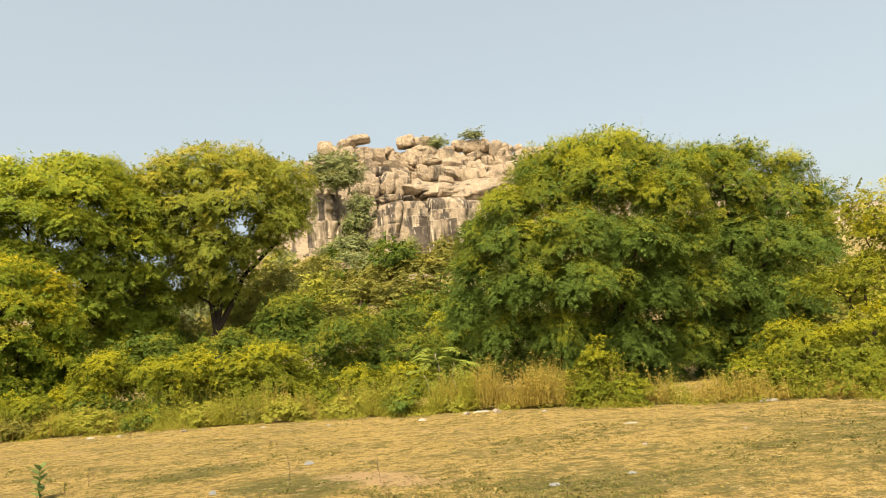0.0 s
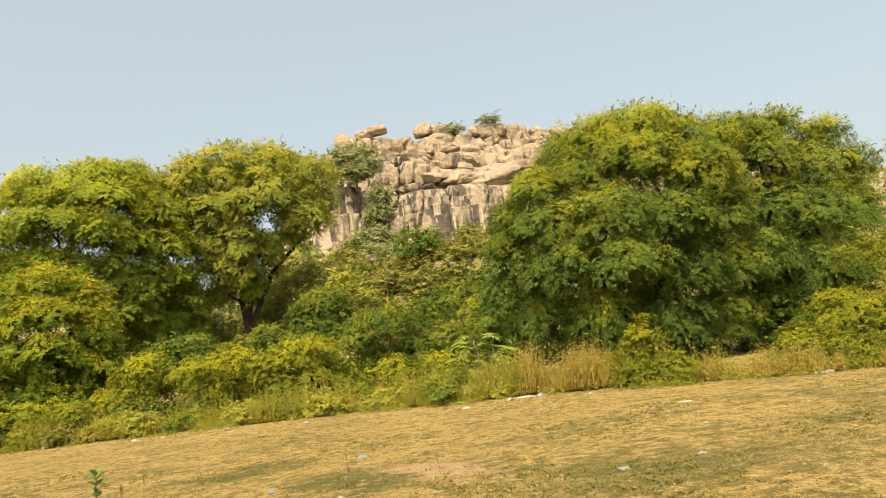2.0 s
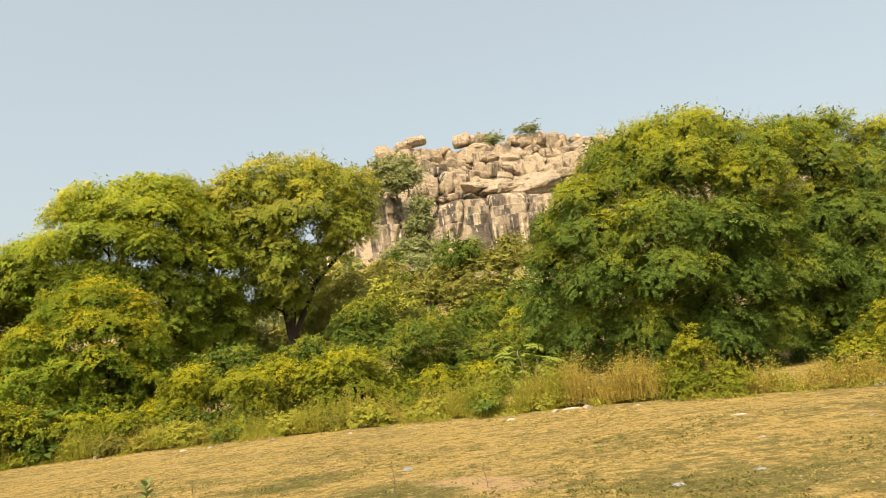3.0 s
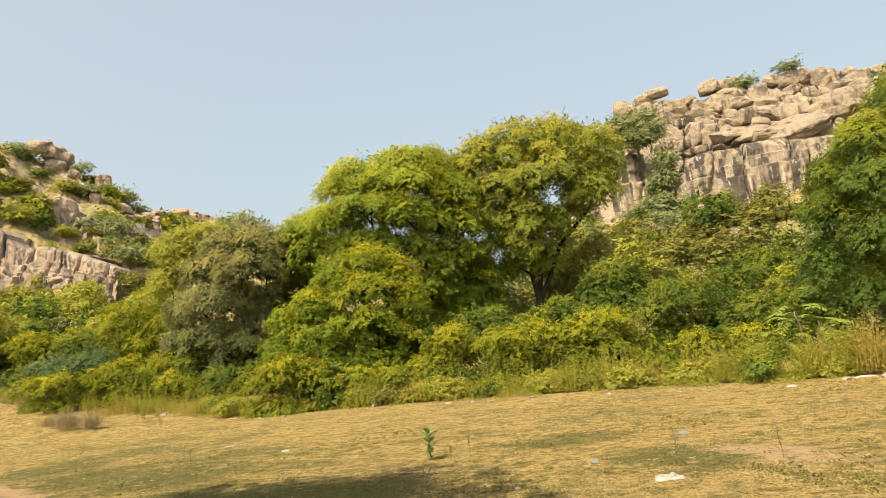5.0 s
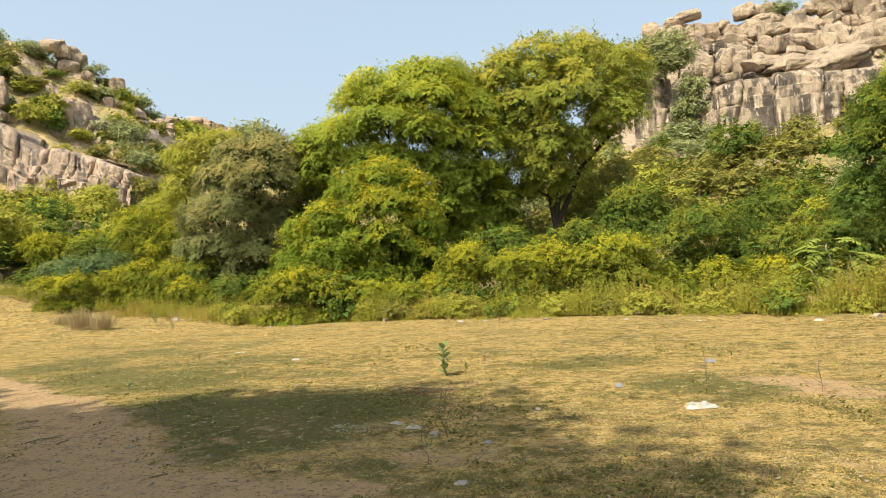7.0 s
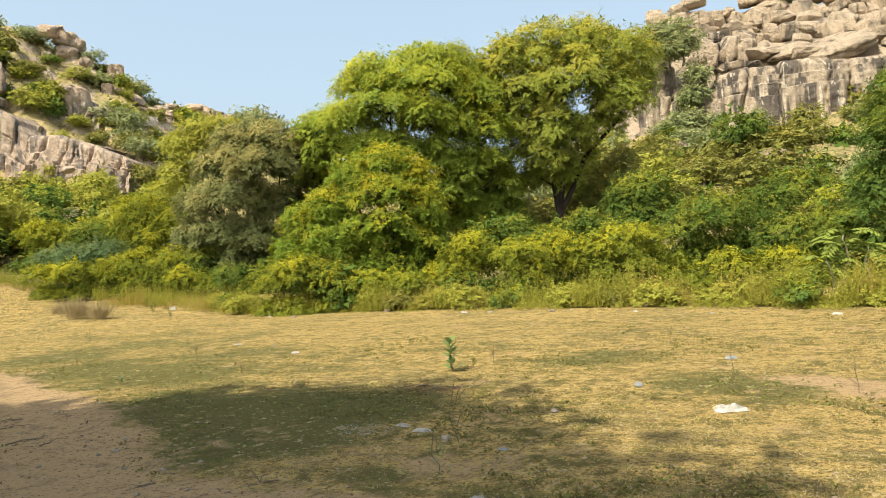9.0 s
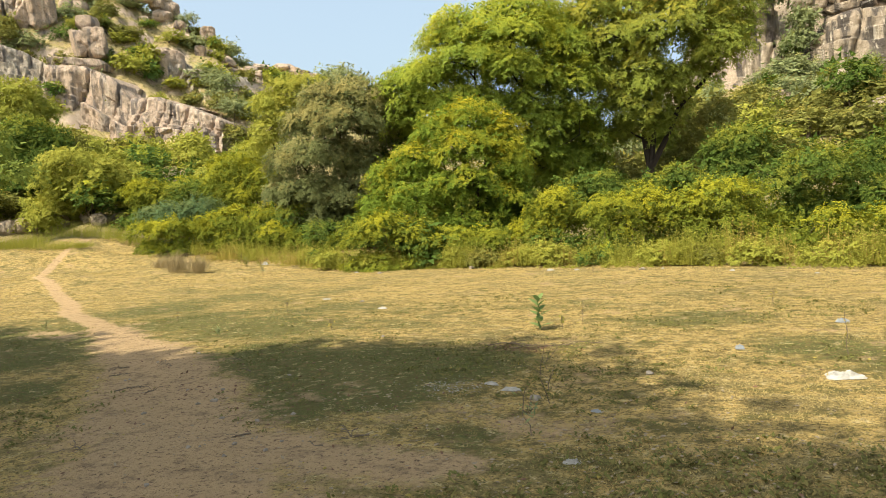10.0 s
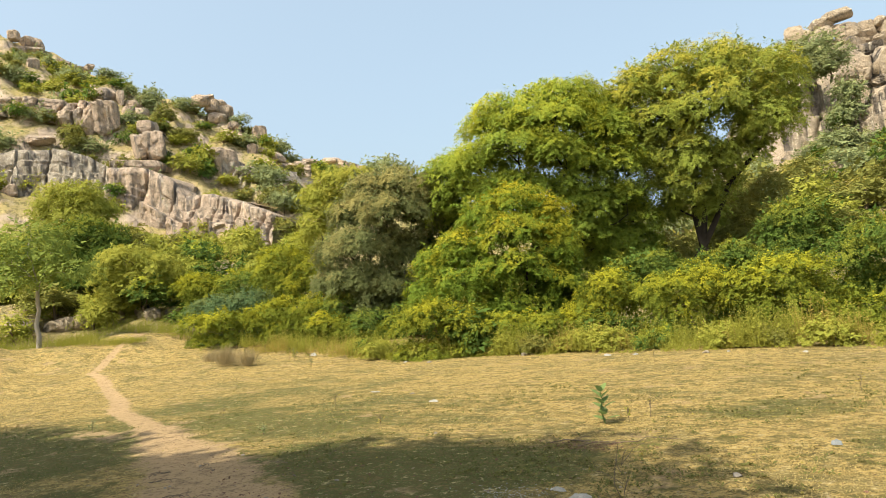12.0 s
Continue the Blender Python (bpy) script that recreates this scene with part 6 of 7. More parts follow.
plant_tree("roadside_tree", "leafy tree whose crown shades the bare track", shade_lobes(shaded_spots(-9.7, -1.9, 1), 10.0) + shade_lobes(shaded_spots(-9.7, -1.9, 11), 11.3), LEAF_NEEM, 0.34, 21, 1, 0.22, cover=16.0, fork=0.4, clump=0.6)
plant_tree("roadside_tree", "second leafy tree shading the grass beside the track", shade_lobes(shaded_spots(-17.8, -9.8, 2), 9.5) + shade_lobes(shaded_spots(-17.8, -9.8, 12), 10.8), LEAF_NEEM, 0.34, 22, 1, 0.2, cover=16.0, fork=0.4, clump=0.6)


# ---- grass, weeds and small plants of the meadow ----
EDGE = np.array([(-27.0, 22.6), (-23.5, 22.0), (-18.0, 20.9), (-12.0, 20.1), (-7.3, 19.6), (-2.6, 18.7), (0.95, 17.1), (5.0, 15.1), (7.5, 13.4), (10.5, 11.8)])


def build_turf():
    """Short trampled grass, thinner with distance and on the bare track."""
    rng = np.random.default_rng(5)
    n = 150000
    r = np.exp(rng.uniform(math.log(4.2), math.log(42.0), n))
    a = np.radians(rng.uniform(-37, 72, n))
    x, y = -np.sin(a) * r, np.cos(a) * r
    keep = (rng.random(n) > worn_amount(x, y) * 1.3) & ((r < 24) | (a > 0.62))
    clump = np.sin(2.1 * x + 1.3 * np.sin(1.7 * y)) + np.sin(2.6 * y + 1.1 * np.sin(2.3 * x)) + rng.normal(0, 0.9, n)
    keep &= clump > -0.2
    x, y, r = x[keep], y[keep], r[keep]
    base = np.repeat(np.stack([x, y, ground_height(x, y) - 0.004], axis=1), 3, axis=0)
    m = len(base)
    base[:, :2] += rng.normal(0, 0.025, (m, 2))
    way = unit(np.stack([rng.normal(0, 1, m), rng.normal(0, 1, m), rng.uniform(0.3, 1.4, m)], axis=1))
    side = unit(np.cross(way, rng.normal(0, 1, (m, 3))))
    length = rng.uniform(0.35, 1.0, m) * (0.014 + 0.0026 * np.repeat(r, 3))
    v, f = kites(base, way, side, length, np.full(m, 0.0045) + 0.00045 * np.repeat(r, 3), 0.0, True)
    me = mesh_from("grass", v, f, TURF)
    green = sum(w * np.exp(-((x - a) ** 2 + (y - b) ** 2) / (c * c)) for a, b, c, w in GREEN_SPOTS) + 0.5 * rng.random(len(x))
    me.attributes.new("tone", "FLOAT", "POINT").data.foreach_set("value", np.repeat(green, 9).astype(np.float32))
    tagged(new("grass", me), "short dry trampled grass over the meadow", "grass", kind="stuff")


def build_herbs():
    """Low green rosettes that stayed fresh between the dry grass, in loose patches."""
    rng = np.random.default_rng(15)
    n = 11000
    r = np.exp(rng.uniform(math.log(4.0), math.log(17.0), n))
    a = np.radians(rng.uniform(-37, 62, n))
    x, y = -np.sin(a) * r, np.cos(a) * r
    patch = np.sin(1.3 * x + 1.5 * np.sin(0.9 * y)) + np.sin(1.7 * y + 1.2 * np.sin(1.1 * x)) + rng.normal(0, 0.6, n)
    fresh = sum(w * np.exp(-((x - p) ** 2 + (y - q) ** 2) / (c * c)) for p, q, c, w in GREEN_SPOTS)
    keep = (patch + 1.2 * fresh > 0.55) & (rng.random(n) > worn_amount(x, y) * 1.1) & (y < np.interp(x, EDGE[:, 0], EDGE[:, 1]) - 0.5)
    x, y = x[keep], y[keep]
    k = 9
    base = np.repeat(np.stack([x, y, ground_height(x, y) + 0.004], axis=1), k, axis=0)
    m = len(base)
    base[:, :2] += rng.normal(0, 0.035, (m, 2))
    turn = rng.uniform(0, 2 * math.pi, m)
    way = unit(np.stack([np.cos(turn), np.sin(turn), rng.uniform(0.1, 0.9, m)], axis=1))
    side = unit(np.stack([-np.sin(turn), np.cos(turn), rng.normal(0, 0.3, m)], axis=1))
    length = rng.uniform(0.02, 0.05, m)
    v, f = kites(base, way, side, length, length * 0.5, 0.05)
    me = mesh_from("low_herbs", v, f, HERBS)
    me.attributes.new("tone", "FLOAT", "POINT").data.foreach_set("value", np.repeat(rng.random(len(x)), k * 4).astype(np.float32))
    tagged(new("low_herbs", me), "low fresh green herbs between the dry grass", "herbs", kind="stuff")


build_turf()
build_herbs()


def weed_strip(name, label, line, width, count, low, high, material, seed, leafy=6, lean=0.16):
    """Upright weeds along a line: thin stems with small leaves."""
    rng = np.random.default_rng(seed)
    line = np.asarray(line, dtype=float)
    s = rng.uniform(0, len(line) - 1, count)
    i = np.minimum(s.astype(int), len(line) - 2)
    p = line[i] + (line[i + 1] - line[i]) * (s - i)[:, None]
    patch = np.sin(1.1 * p[:, 0] + seed) + np.sin(2.9 * p[:, 0] + 2.1 * seed) + 0.7 * np.sin(6.7 * p[:, 0] + seed)
    keep = rng.random(count) < np.clip(0.55 + 0.35 * patch, 0.12, 1.0)
    p, patch = p[keep], patch[keep]
    count = len(p)
    gap = 0.8 * patch + np.sin(2.3 * p[:, 0]) + np.sin(5.1 * p[:, 0] + 1.0) * 0.7 + rng.normal(0, 0.7, count)
    p = p + np.stack([np.zeros(count), np.abs(rng.normal(0, 1, count)) * width + 0.45 * np.clip(0.6 - patch, 0, 2.0)], axis=1) + rng.normal(0, 0.08, (count, 2))
    tall = rng.uniform(low, high, count) * (0.8 + 0.33 * np.clip(gap, -1.7, 1.7))
    base = np.column_stack([p, ground_height(p[:, 0], p[:, 1]) - 0.01])
    way = unit(np.column_stack([rng.normal(0, lean, count), rng.normal(0, lean, count), np.ones(count)]))
    v1, f1 = kites(base, way, unit(np.cross(way, rng.normal(0, 1, (count, 3)))), tall, np.full(count, 0.013), 0.0, True)
    t = rng.uniform(0.15, 1.0, (count, leafy))
    b = (base[:, None, :] + way[:, None, :] * (tall[:, None] * t)[:, :, None]).reshape(-1, 3)
    k = len(b)
    out = unit(np.column_stack([rng.normal(0, 1, k), rng.normal(0, 1, k), rng.uniform(-0.1, 0.9, k)]))
    length = rng.uniform(0.03, 0.085, k)
    v2, f2 = kites(b, out, unit(np.cross(out, rng.normal(0, 1, (k, 3)))), length, length * 0.4, 0.0, True)
    me = mesh_from(name, np.concatenate([v1, v2]), np.concatenate([f1, f2 + len(v1)]), material)
    return tagged(new(name, me), label, "weeds", kind="stuff")


weed_strip("dry_weeds", "tall straw-coloured dry weeds below the thorn trees", [(0.7, 17.3), (2.6, 16.4), (5.0, 15.2)], 0.55, 4200, 0.4, 1.05, DRY_GRASS, 201, 7)
weed_strip("dry_weeds", "low dry weeds at the meadow's edge", [(5.0, 15.2), (7.5, 13.5), (10.5, 11.9)], 0.4, 1350, 0.2, 0.55, DRY_GRASS, 202, 7)
weed_strip("green_weeds", "yellow-green weeds in front of the shrubs", [(0.9, 17.2), (-2.6, 18.8), (-7.3, 19.6)], 0.45, 6500, 0.15, 0.9, WEEDS, 203, 8)
weed_strip("green_weeds", "yellow-green weeds in front of the acacia", [(-15.6, 20.1), (-13.8, 20.4), (-11.6, 20.1), (-9.8, 20.2), (-7.3, 19.8)], 0.5, 3800, 0.15, 0.75, WEEDS, 204, 8)
weed_strip("green_weeds", "mixed dry and green weeds by the mesquite", [(-15.6, 20.3), (-18.8, 21.2), (-22.3, 22.2)], 0.8, 2000, 0.12, 0.5, WEEDS, 205, 8)
weed_strip("green_weeds", "broad-leaved yellow weeds among the dry ones", [(2.8, 16.5), (5.2, 15.3), (9.0, 12.9)], 0.4, 945, 0.3, 0.75, WEEDS, 206, 10)
weed_strip("dry_weeds", "dry stalks standing among green weeds", [(0.5, 17.5), (-3.0, 18.9), (-8.0, 19.8)], 0.25, 1350, 0.3, 0.95, DRY_GRASS, 207, 5)
weed_strip("dry_weeds", "dry stalks in front of the acacia", [(-9.0, 20.2), (-13.0, 20.3), (-17.0, 20.6)], 0.5, 1300, 0.3, 0.8, DRY_GRASS, 208, 5)
weed_strip("tall_grass", "long green grass by the end of the footpath", [(-42.0, 22.0), (-38.5, 24.5), (-36.5, 26.5)], 1.2, 900, 0.4, 1.1, WEEDS, 209, 6)
weed_strip("tall_grass", "long grass below the young tree", [(-46.0, 17.0), (-42.0, 20.0), (-40.0, 21.5)], 1.2, 800, 0.3, 0.8, WEEDS, 210, 6)


weed_strip("green_weeds", "yellow-green weeds along the foot of the mesquite", [(-14.5, 20.6), (-18.5, 21.0), (-22.5, 22.0), (-26.5, 23.0), (-30.0, 23.4)], 0.9, 5200, 0.2, 0.85, WEEDS, 212, 8)
weed_strip("dry_weeds", "dry straw-coloured weeds along the foot of the mesquite", [(-15.0, 20.2), (-20.0, 21.0), (-25.0, 22.2), (-29.0, 22.6)], 0.8, 1900, 0.2, 0.8, DRY_GRASS, 213, 6)
weed_strip("green_weeds", "tangled yellow-green weeds before the rocks at the hill's foot", [(-47.0, 16.5), (-43.0, 20.5), (-39.5, 23.5), (-36.0, 25.5)], 2.2, 3600, 0.25, 0.8, WEEDS, 214, 8)
weed_strip("low_weeds", "low ragged weeds spreading into the meadow", [(10.5, 11.6), (7.5, 13.1), (5.0, 14.8), (0.9, 16.8), (-2.6, 18.3), (-7.3, 19.3), (-12.0, 19.9), (-18.0, 20.7), (-22.5, 21.6)], 0.5, 4200, 0.06, 0.28, WEEDS, 211, 5, 0.5)


def grass_tuft(x, y, width, tall, material, label, seed, count=520):
    rng = np.random.default_rng(seed)
    p = rng.normal(0, width * 0.4, (count, 2))
    base = np.column_stack([p, np.full(count, -0.01)])
    way = unit(np.column_stack([p * 0.35 / width + rng.normal(0, 0.22, (count, 2)), np.ones(count)]))
    h = tall * rng.uniform(0.45, 1.0, count)
    v, f = kites(base, way, unit(np.cross(way, rng.normal(0, 1, (count, 3)))), h, np.full(count, 0.011))
    ob = new("grass_tuft", mesh_from("grass_tuft", v, f, material))
    ob.location = (x, y, gz(x, y))
    return tagged(ob, label, "grass tuft", kind="stuff")


for i, (x, y, w, h) in enumerate([(-24.3, 18.5, 0.55, 0.62), (-23.4, 18.8, 0.4, 0.5), (-28.0, 20.6, 0.4, 0.4), (-25.6, 19.6, 0.3, 0.35), (-37.9, 20.4, 1.0, 1.0), (-36.6, 21.0, 0.9, 0.6), (-35.8, 21.6, 0.6, 0.5), (-39.4, 20.0, 0.9, 0.7)]):
    grass_tuft(x, y, 0.85 * w if i < 4 else w, 1.6 * h if i < 4 else h, WEEDS if i > 3 else DRY_TUFT, "long green grass tuft near the footpath" if i > 3 else "grey-brown dry grass tuft on the open meadow", 220 + i)


def sprout(x, y, tall, seed, label="small dry weed sprout standing in the meadow", twigs=5, material=None, leaves=10):
    """A little upright weed: a stem with side twigs, and a few leaves."""
    rng = np.random.default_rng(seed)
    weed = thing("weed", (x, y, gz(x, y)), label, "weed", "single weeds on the meadow")
    top = np.array([rng.normal(0, 0.06) * tall, rng.normal(0, 0.06) * tall, tall])
    lines = [limb(rng, (0, 0, -0.01), top, 0.004, 0.002, 0.04)]
    tips = [top]
    for _ in range(twigs):
        a = top * rng.uniform(0.2, 0.75)
        tip = a + np.array([rng.normal(0, 0.22), rng.normal(0, 0.22), rng.uniform(0.15, 0.4)]) * tall
        lines.append(limb(rng, a, tip, 0.0028, 0.0015, 0.06, 5))
        tips.append(tip)
    part("stem", tube_mesh("stem", lines[:1], TWIG, 5), weed)
    for line in lines[1:]:
        part("twig", tube_mesh("twig", [line], TWIG, 5), weed)
    tips = np.array(tips)[rng.integers(0, len(tips), leaves)] * rng.uniform(0.5, 1.0, (leaves, 1))
    way = unit(rng.normal(0, 1, (leaves, 3)) + np.array([0, 0, 0.3]))
    v, f = kites(tips, way, unit(np.cross(way, rng.normal(0, 1, (leaves, 3)))), rng.uniform(0.025, 0.06, leaves), np.full(leaves, 0.018))
    part("foliage", mesh_from("foliage", v, f, material or DRY_GRASS), weed)


sprout(-3.86, 6.69, 0.52, 301, "thin leafless dry weed in the shade", 6, None, 8)
sprout(-3.62, 5.82, 0.36, 302, "small shaded weed with dark leaves", 6, LEAF_DARK, 26)
sprout(-1.81, 8.99, 0.42, 303, "single dry stalk in the meadow", 2, None, 5)
sprout(-0.72, 9.0, 0.36, 304, "thin dry weed by the sandy patch", 4, None, 6)
sprout(-5.05, 10.5, 0.34, 305, "thin dry stalks beside the milkweed", 5, None, 4)
for i, (x, y, h) in enumerate([(-23.16, 20.66, 0.6), (-21.33, 20.02, 0.5), (-22.6, 20.4, 0.4), (-26.0, 20.9, 0.45)]):
    sprout(x, y, h, 340 + i, "upright dark green weed before the shrubs", 9, LEAF_SHRUB, 90)
sprout(-5.2, 10.2, 0.2, 306, "small green weed beside the milkweed", 5, WEEDS, 16)
for i, (x, y, h) in enumerate([(-12.6, 9.7, 0.22), (-11.0, 10.9, 0.26), (-16.9, 13.3, 0.4), (-7.2, 16.8, 0.35), (-8.6, 9.4, 0.2), (-2.9, 12.5, 0.25)]):
    sprout(x, y, h, 310 + i)
for i, (x, y, h) in enumerate([(-22.95, 20.8, 0.5), (-20.5, 19.3, 0.42), (-14.3, 8.2, 0.2), (-10.2, 8.6, 0.14)]):
    sprout(x, y, h, 320 + i, "small dark green leafy weed on the meadow", 7, LEAF_DARK, 60)


def milkweed(x, y):
    """A stem with pairs of broad blunt leaves, each pair turned across the last."""
    rng = np.random.default_rng(41)
    plant = thing("milkweed", (x, y, gz(x, y)), "young milkweed with broad green leaves on one stem", "plant")
    top = np.array([-0.03, 0.02, 0.40])
    part("stem", tube_mesh("stem", [limb(rng, (0, 0, -0.02), top, 0.012, 0.006, 0.05)], MILKWEED, 7), plant)
    pairs = 6
    for i in range(pairs):
        s = 0.1 + 0.88 * i / (pairs - 1)
        for half in (0, 1):
            a = i * 1.57 + half * math.pi + rng.normal(0, 0.25)
            length = 0.19 - 0.05 * s + rng.normal(0, 0.012)
            rise = 0.45 + 0.9 * s
            way = np.array([math.cos(a), math.sin(a), rise])
            way /= np.linalg.norm(way)
            side = np.cross(way, [0, 0, 1.0])
            side /= np.linalg.norm(side)
            up = np.cross(side, way)
            rows, verts, faces = 7, [], []
            for k in range(rows):
                u = k / (rows - 1)
                w = 0.30 * length * math.sin(math.pi * (0.12 + 0.86 * u)) ** 0.7
                mid = top * s + way * length * u - up * 0.25 * length * u * u
                for c in (-1, 0, 1):
                    verts.append(mid + side * w * c + up * abs(c) * 0.12 * w)
            for k in range(rows - 1):
                for c in (0, 1):
                    q = k * 3 + c
                    faces.append((q, q + 1, q + 4, q + 3))
            part("leaf", mesh_from("leaf", verts, faces, MILKWEED, True), plant)


milkweed(-5.46, 10.06)


def pinnate_plant(x, y, tall, seed):
    """A young tree with long feather-like leaves round pale stems."""
    rng = np.random.default_rng(seed)
    plant = thing("pinnate_sapling", (x, y, gz(x, y)), "light green sapling with long feather-shaped leaves", "sapling")
    for off, share in ((-0.05, 0.68), (0.25, 0.55), (-0.30, 0.42)):
        top = np.array([off * 1.5, rng.normal(0, 0.08), tall * share])
        part("trunk", tube_mesh("trunk", [limb(rng, (off, 0, -0.03), top, 0.03, 0.014, 0.03)], PALE_BARK, 8), plant)
        for i in range(9):
            a = i * 2.4 + rng.normal(0, 0.3)
            reach = tall * rng.uniform(0.26, 0.44)
            n = 11
            s = np.linspace(0, 1, n)[:, None]
            out = np.array([math.cos(a), math.sin(a), 0.0])
            spine = top + np.array([0, 0, -0.30 + 0.04 * i]) + out * reach * s + np.array([0, 0, 1.0]) * reach * (rng.uniform(0.35, 1.0) * s - rng.uniform(0.6, 0.95) * s * s)
            way = unit(np.gradient(spine, axis=0))
            side = unit(np.cross(way, np.array([0, 0, 1.0]) + 0 * way))
            verts, faces = list(spine - side * 0.004) + list(spine + side * 0.004), []
            faces += [(k, n + k, n + k + 1, k + 1) for k in range(n - 1)]
            for k in range(2, n):
                for h in (-1, 1):
                    w = h * side[k] * 0.9 + way[k] * 0.5 + np.array([0, 0, -0.35]) + rng.normal(0, 0.12, 3)
                    w /= np.linalg.norm(w)
                    length = 0.21 * (math.sin(0.5 + 2.3 * k / n) * 0.6 + 0.45) * tall / 2.0
                    across = np.cross(w, way[k])
                    across = np.cross(across, w) * length * 0.2
                    root = k if h < 0 else n + k
                    verts += [spine[k] + w * length * 0.4 + across, spine[k] + w * length, spine[k] + w * length * 0.4 - across]
                    q = len(verts) - 3
                    faces.append((root, q, q + 1, q + 2))
            part("frond", mesh_from("frond", verts, faces, LEAF_PINNATE), plant)


pinnate_plant(0.06, 19.1, 2.15, 51)


# ---- stones, litter and sticks on the meadow ----
PEBBLE = [boulder_mesh(180 + i, 3.0 + i % 2, PALE_STONE, 3) for i in range(3)]


def stone(x, y, size, seed, label="small pale stone lying on the grass", flat=0.5):
    rng = random.Random(seed)
    ob = new("stone", PEBBLE[seed % 3])
    ob.matrix_basis = pose(x, y, gz(x, y) + 0.3 * flat * size, rng.uniform(-8, 8), rng.uniform(-8, 8), rng.uniform(0, 360)) @ Matrix.Diagonal((size, size * rng.uniform(0.6, 0.85), size * flat, 1))
    tagged(ob, label, "stone", "stones on the meadow")


for i, (x, y, s) in enumerate([(-3.36, 7.82, 0.05), (-12.32, 20.1, 0.14), (-4.03, 6.78, 0.06), (4.6, 10.85, 0.045), (-10.5, 12.5, 0.05), (-6.57, 18.5, 0.1), (2.9, 10.2, 0.05), (-6.8, 5.7, 0.04), (-5.9, 5.4, 0.03), (-15.0, 19.0, 0.1), (0.6, 16.6, 0.1), (1.3, 16.5, 0.13), (-7.4, 9.1, 0.035)]):
    stone(x, y, s, i + 3)


def crumpled_sheet(x, y, wide, deep, tall, material, label, seed, turn=0.0, name="plastic_litter"):
    """A crushed sheet of plastic or cloth: folded, closed below."""
    n = 22
    u, v = np.meshgrid(np.linspace(-1, 1, n), np.linspace(-1, 1, n))
    co = np.stack([u.ravel(), v.ravel()], axis=1)
    verts = []
    for a, b in co:
        p = Vector((a * 2.6 + seed, b * 2.6, seed * 1.7))
        fold = abs(noise.noise(p)) + 0.6 * abs(noise.noise(p * 2.3)) + 0.3 * noise.noise(p * 5.0)
        edge = max(0.0, 1 - (a * a + b * b) ** 1.2)
        wob = 1 + 0.5 * noise.noise(Vector((a, b, seed * 3.1)))
        verts.append((a * wide * wob, b * deep * wob, 0.004 + tall * (edge ** 0.5) * (0.35 + fold)))
    i, j = np.meshgrid(np.arange(n - 1), np.arange(n - 1), indexing="ij")
    q = (i * n + j).ravel()
    faces = np.stack([q, q + 1, q + n + 1, q + n], axis=1)
    ok = [(co[f] ** 2).sum(axis=1).max() < 1.25 for f in faces]
    ob = new(name, mesh_from(name, verts, faces[ok], material, False))
    ob.matrix_basis = pose(x, y, gz(x, y), 0, 0, turn)
    solid = ob.modifiers.new("thickness", "SOLIDIFY")
    solid.thickness = 0.004
    tagged(ob, label, "litter", "litter on the meadow")


crumpled_sheet(-1.82, 8.12, 0.155, 0.12, 0.04, WHITE_LITTER, "crumpled dirty white plastic sack lying on dry grass", 2.0, 10)
crumpled_sheet(-2.77, 9.0, 0.045, 0.04, 0.05, BLUE_LITTER, "crushed clear plastic cup on the grass", 3.0)
crumpled_sheet(-1.95, 10.93, 0.06, 0.05, 0.05, BLUE_LITTER, "pale blue plastic bag on the grass", 4.0)
crumpled_sheet(-4.35, 6.97, 0.09, 0.035, 0.03, WHITE_LITTER, "white plastic scrap in the shade", 5.0, 8)
crumpled_sheet(-4.63, 7.11, 0.07, 0.03, 0.03, WHITE_LITTER, "white plastic scrap in the shade", 6.0, -6)
crumpled_sheet(-3.13, 5.37, 0.06, 0.03, 0.025, WHITE_LITTER, "white plastic scrap in the shade", 7.0, 25)
crumpled_sheet(-3.41, 6.54, 0.05, 0.02, 0.02, BLUE_LITTER, "pale plastic scrap in the shade", 8.0)
crumpled_sheet(6.56, 14.34, 0.17, 0.09, 0.06, WHITE_LITTER, "white plastic sack below the shrubs", 9.0, -12)
crumpled_sheet(0.97, 17.0, 0.18, 0.07, 0.03, WHITE_LITTER, "greyish plastic sheet at the weeds' edge", 10.0, 5)
crumpled_sheet(-9.2, 11.48, 0.09, 0.05, 0.03, WHITE_LITTER, "small white plastic scrap on the grass", 11.0)
crumpled_sheet(-23.1, 21.9, 0.13, 0.10, 0.12, WHITE_LITTER, "white plastic bag near the far weeds", 12.0)
crumpled_sheet(1.27, 8.0, 0.07, 0.035, 0.03, BLUE_LITTER, "flattened plastic bottle on the grass", 13.0, 10)
crumpled_sheet(2.2, 8.28, 0.05, 0.03, 0.02, BLUE_LITTER, "pale plastic scrap on the grass", 14.0)
crumpled_sheet(3.3, 12.4, 0.12, 0.03, 0.02, WHITE_LITTER, "thin white scrap on the grass", 15.0)
crumpled_sheet(-11.8, 12.9, 0.12, 0.04, 0.02, WHITE_LITTER, "thin white scrap on the far grass", 16.0)

for i, (x, y, s) in enumerate([(-9.3, 19.2, 0.10), (-8.5, 19.1, 0.07), (-6.1, 18.6, 0.06), (-4.4, 17.9, 0.08), (-0.4, 16.3, 0.09), (-2.7, 17.4, 0.05), (2.3, 15.9, 0.07), (-16.6, 19.8, 0.08)]):
    crumpled_sheet(x, y, s, 0.6 * s, 0.5 * s, WHITE_LITTER, "small white scrap at the weeds' edge", 20.0 + i, 40 * i)


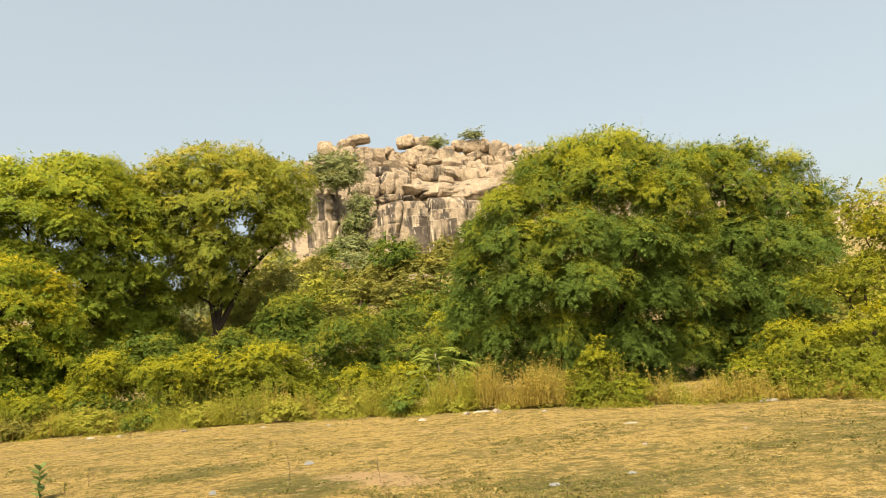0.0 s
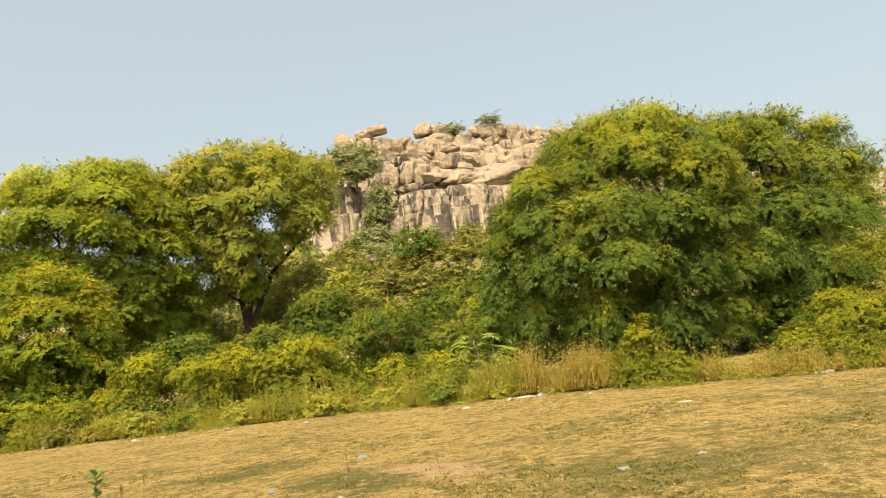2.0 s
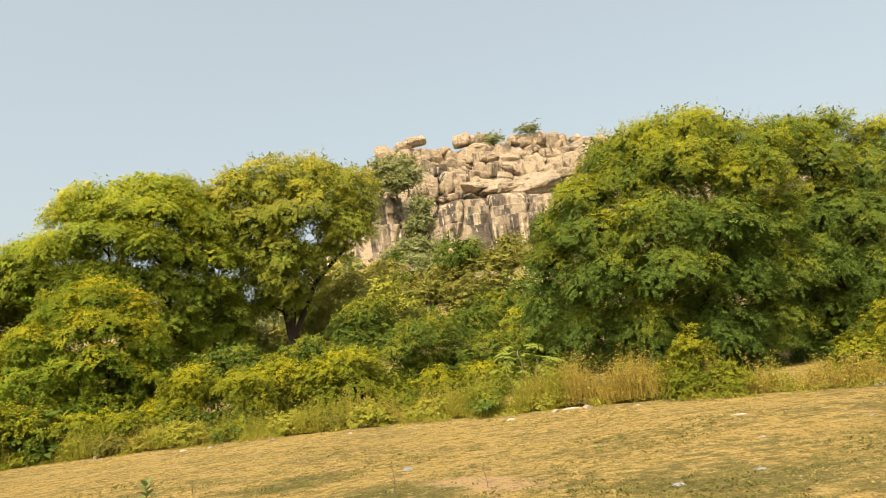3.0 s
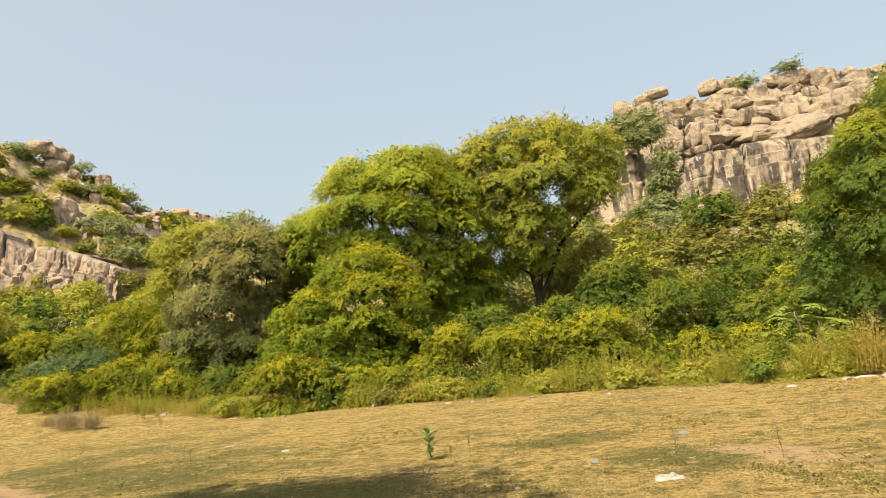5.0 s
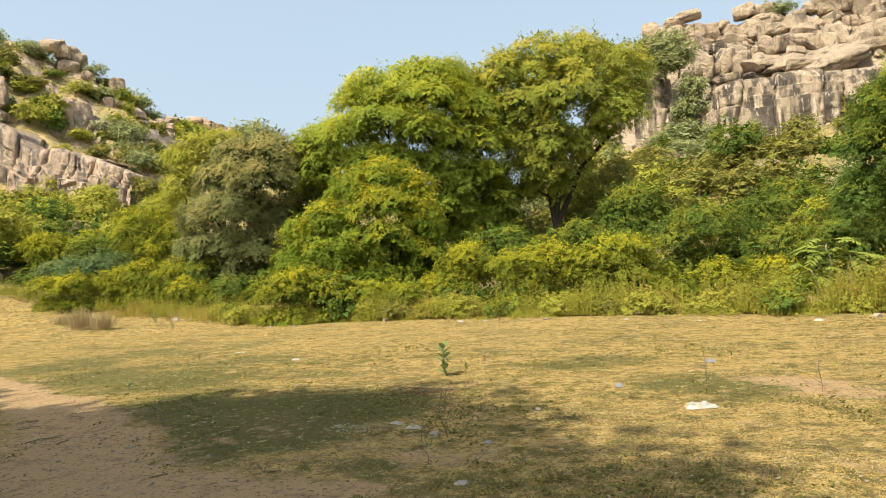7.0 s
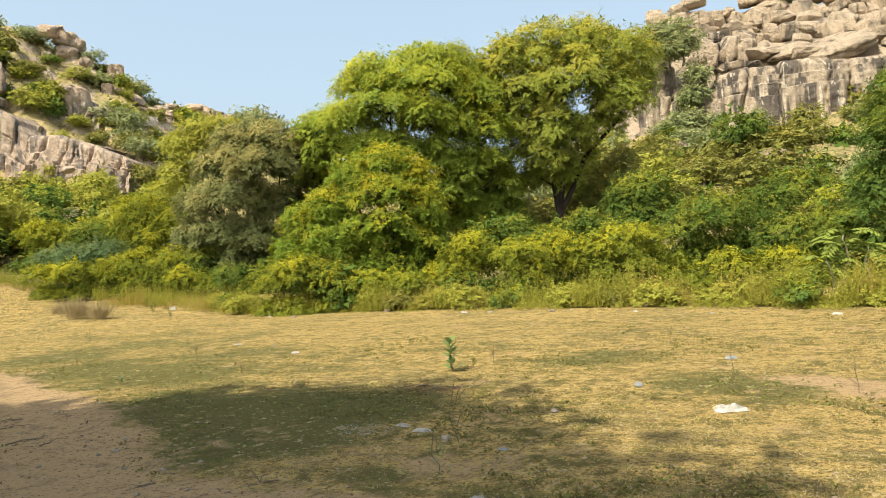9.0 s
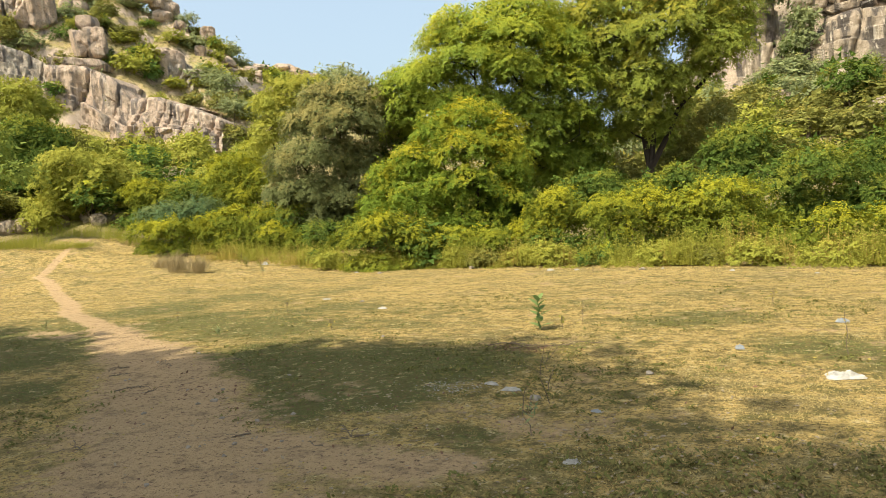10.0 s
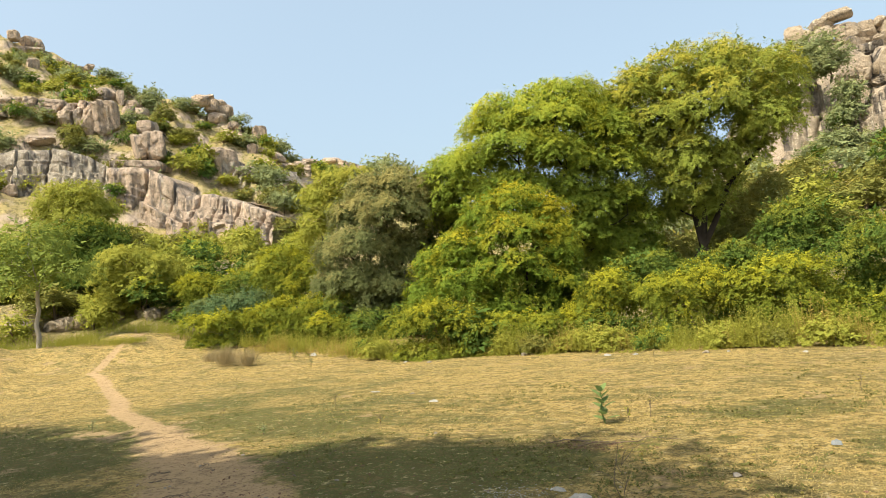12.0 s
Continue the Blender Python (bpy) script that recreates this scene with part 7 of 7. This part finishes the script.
def flakes(name, label, x, y, wide, deep, count, size, material, seed, lift=0.012):
    rng = np.random.default_rng(seed)
    p = rng.normal(0, 1, (count, 2)) * np.array([wide, deep]) + np.array([x, y])
    base = np.column_stack([p, ground_height(p[:, 0], p[:, 1]) + rng.uniform(0.002, lift, count)])
    way = unit(np.column_stack([rng.normal(0, 1, (count, 2)), rng.normal(0, 0.2, count)]))
    length = rng.uniform(0.4, 1.0, count) * size
    v, f = kites(base, way, unit(np.cross(way, np.array([0, 0, 1.0]) + rng.normal(0, 0.25, (count, 3)))), length, length * 0.6)
    tagged(new(name, mesh_from(name, v, f, material)), label, "debris", kind="stuff")


flakes("lime_flakes", "scattered white crumbs on the shaded ground", -4.95, 6.92, 0.22, 0.13, 260, 0.028, WHITE_LITTER, 61)
flakes("dead_leaves", "red-brown dead leaves under the fallen twigs", -5.0, 8.62, 0.28, 0.13, 320, 0.045, DEAD_LEAF, 62, 0.03)
flakes("dead_leaves", "dark dead leaves scattered on the bare track", -7.2, 5.9, 0.25, 0.12, 60, 0.05, DEAD_LEAF, 63)
flakes("dead_leaves", "dark leaf litter strewn along the bare track", -7.6, 5.9, 2.4, 1.3, 700, 0.05, DEAD_LEAF, 65)
flakes("dead_leaves", "pale dry leaf litter strewn over the shaded grass", -4.0, 5.8, 1.9, 1.0, 900, 0.045, DRY_LEAF, 66)
flakes("dead_leaves", "grey-brown leaf litter on the trodden ground", -2.3, 5.2, 1.2, 0.8, 420, 0.045, DRY_LEAF, 67)
flakes("chaff", "pale straw chaff scattered over the meadow", -2.0, 11.0, 6.0, 3.5, 2200, 0.05, DRY_GRASS, 64)


def fallen_twig(x, y, length, turn, seed):
    rng = np.random.default_rng(seed)
    z = gz(x, y)
    a, b = np.array([0, 0, 0.01]), np.array([length, 0, -0.03])
    lines = [limb(rng, a, b, 0.007, 0.003, 0.015)]
    lines[0][0][:, 2] *= 0.35
    for _ in range(4):
        p = a + (b - a) * rng.uniform(0.2, 0.8)
        lines.append(limb(rng, p, p + np.array([rng.uniform(0.05, 0.2), rng.normal(0, 0.12), rng.uniform(-0.02, 0.03)]), 0.004, 0.002, 0.03, 5))
    ob = new("fallen_twig", tube_mesh("fallen_twig", lines, TWIG, 6))
    ob.matrix_basis = pose(x, y, z, 0, 0, turn)
    tagged(ob, "dry forked twig lying on the ground", "twig", "fallen twigs")


for i, (x, y, l, t) in enumerate([(-5.6, 8.75, 0.7, 12), (-5.2, 8.6, 0.6, 40), (-5.5, 8.95, 0.5, -20), (-4.9, 8.8, 0.9, 25), (-8.2, 5.6, 0.4, 60)]):
    fallen_twig(x, y, l, t, 70 + i)

rng = random.Random(90)
for i in range(13):
    s = rng.random()
    fallen_twig(-4.6 - 5.0 * s + rng.gauss(0, 0.7), 4.4 + 2.3 * s + rng.gauss(0, 0.7), rng.uniform(0.08, 0.24), rng.uniform(0, 360), 400 + i)
for i in range(24):
    s = rng.random()
    stone(-4.4 - 5.4 * s + rng.gauss(0, 0.8), 4.3 + 2.5 * s + rng.gauss(0, 0.8), rng.uniform(0.012, 0.03), 430 + i)
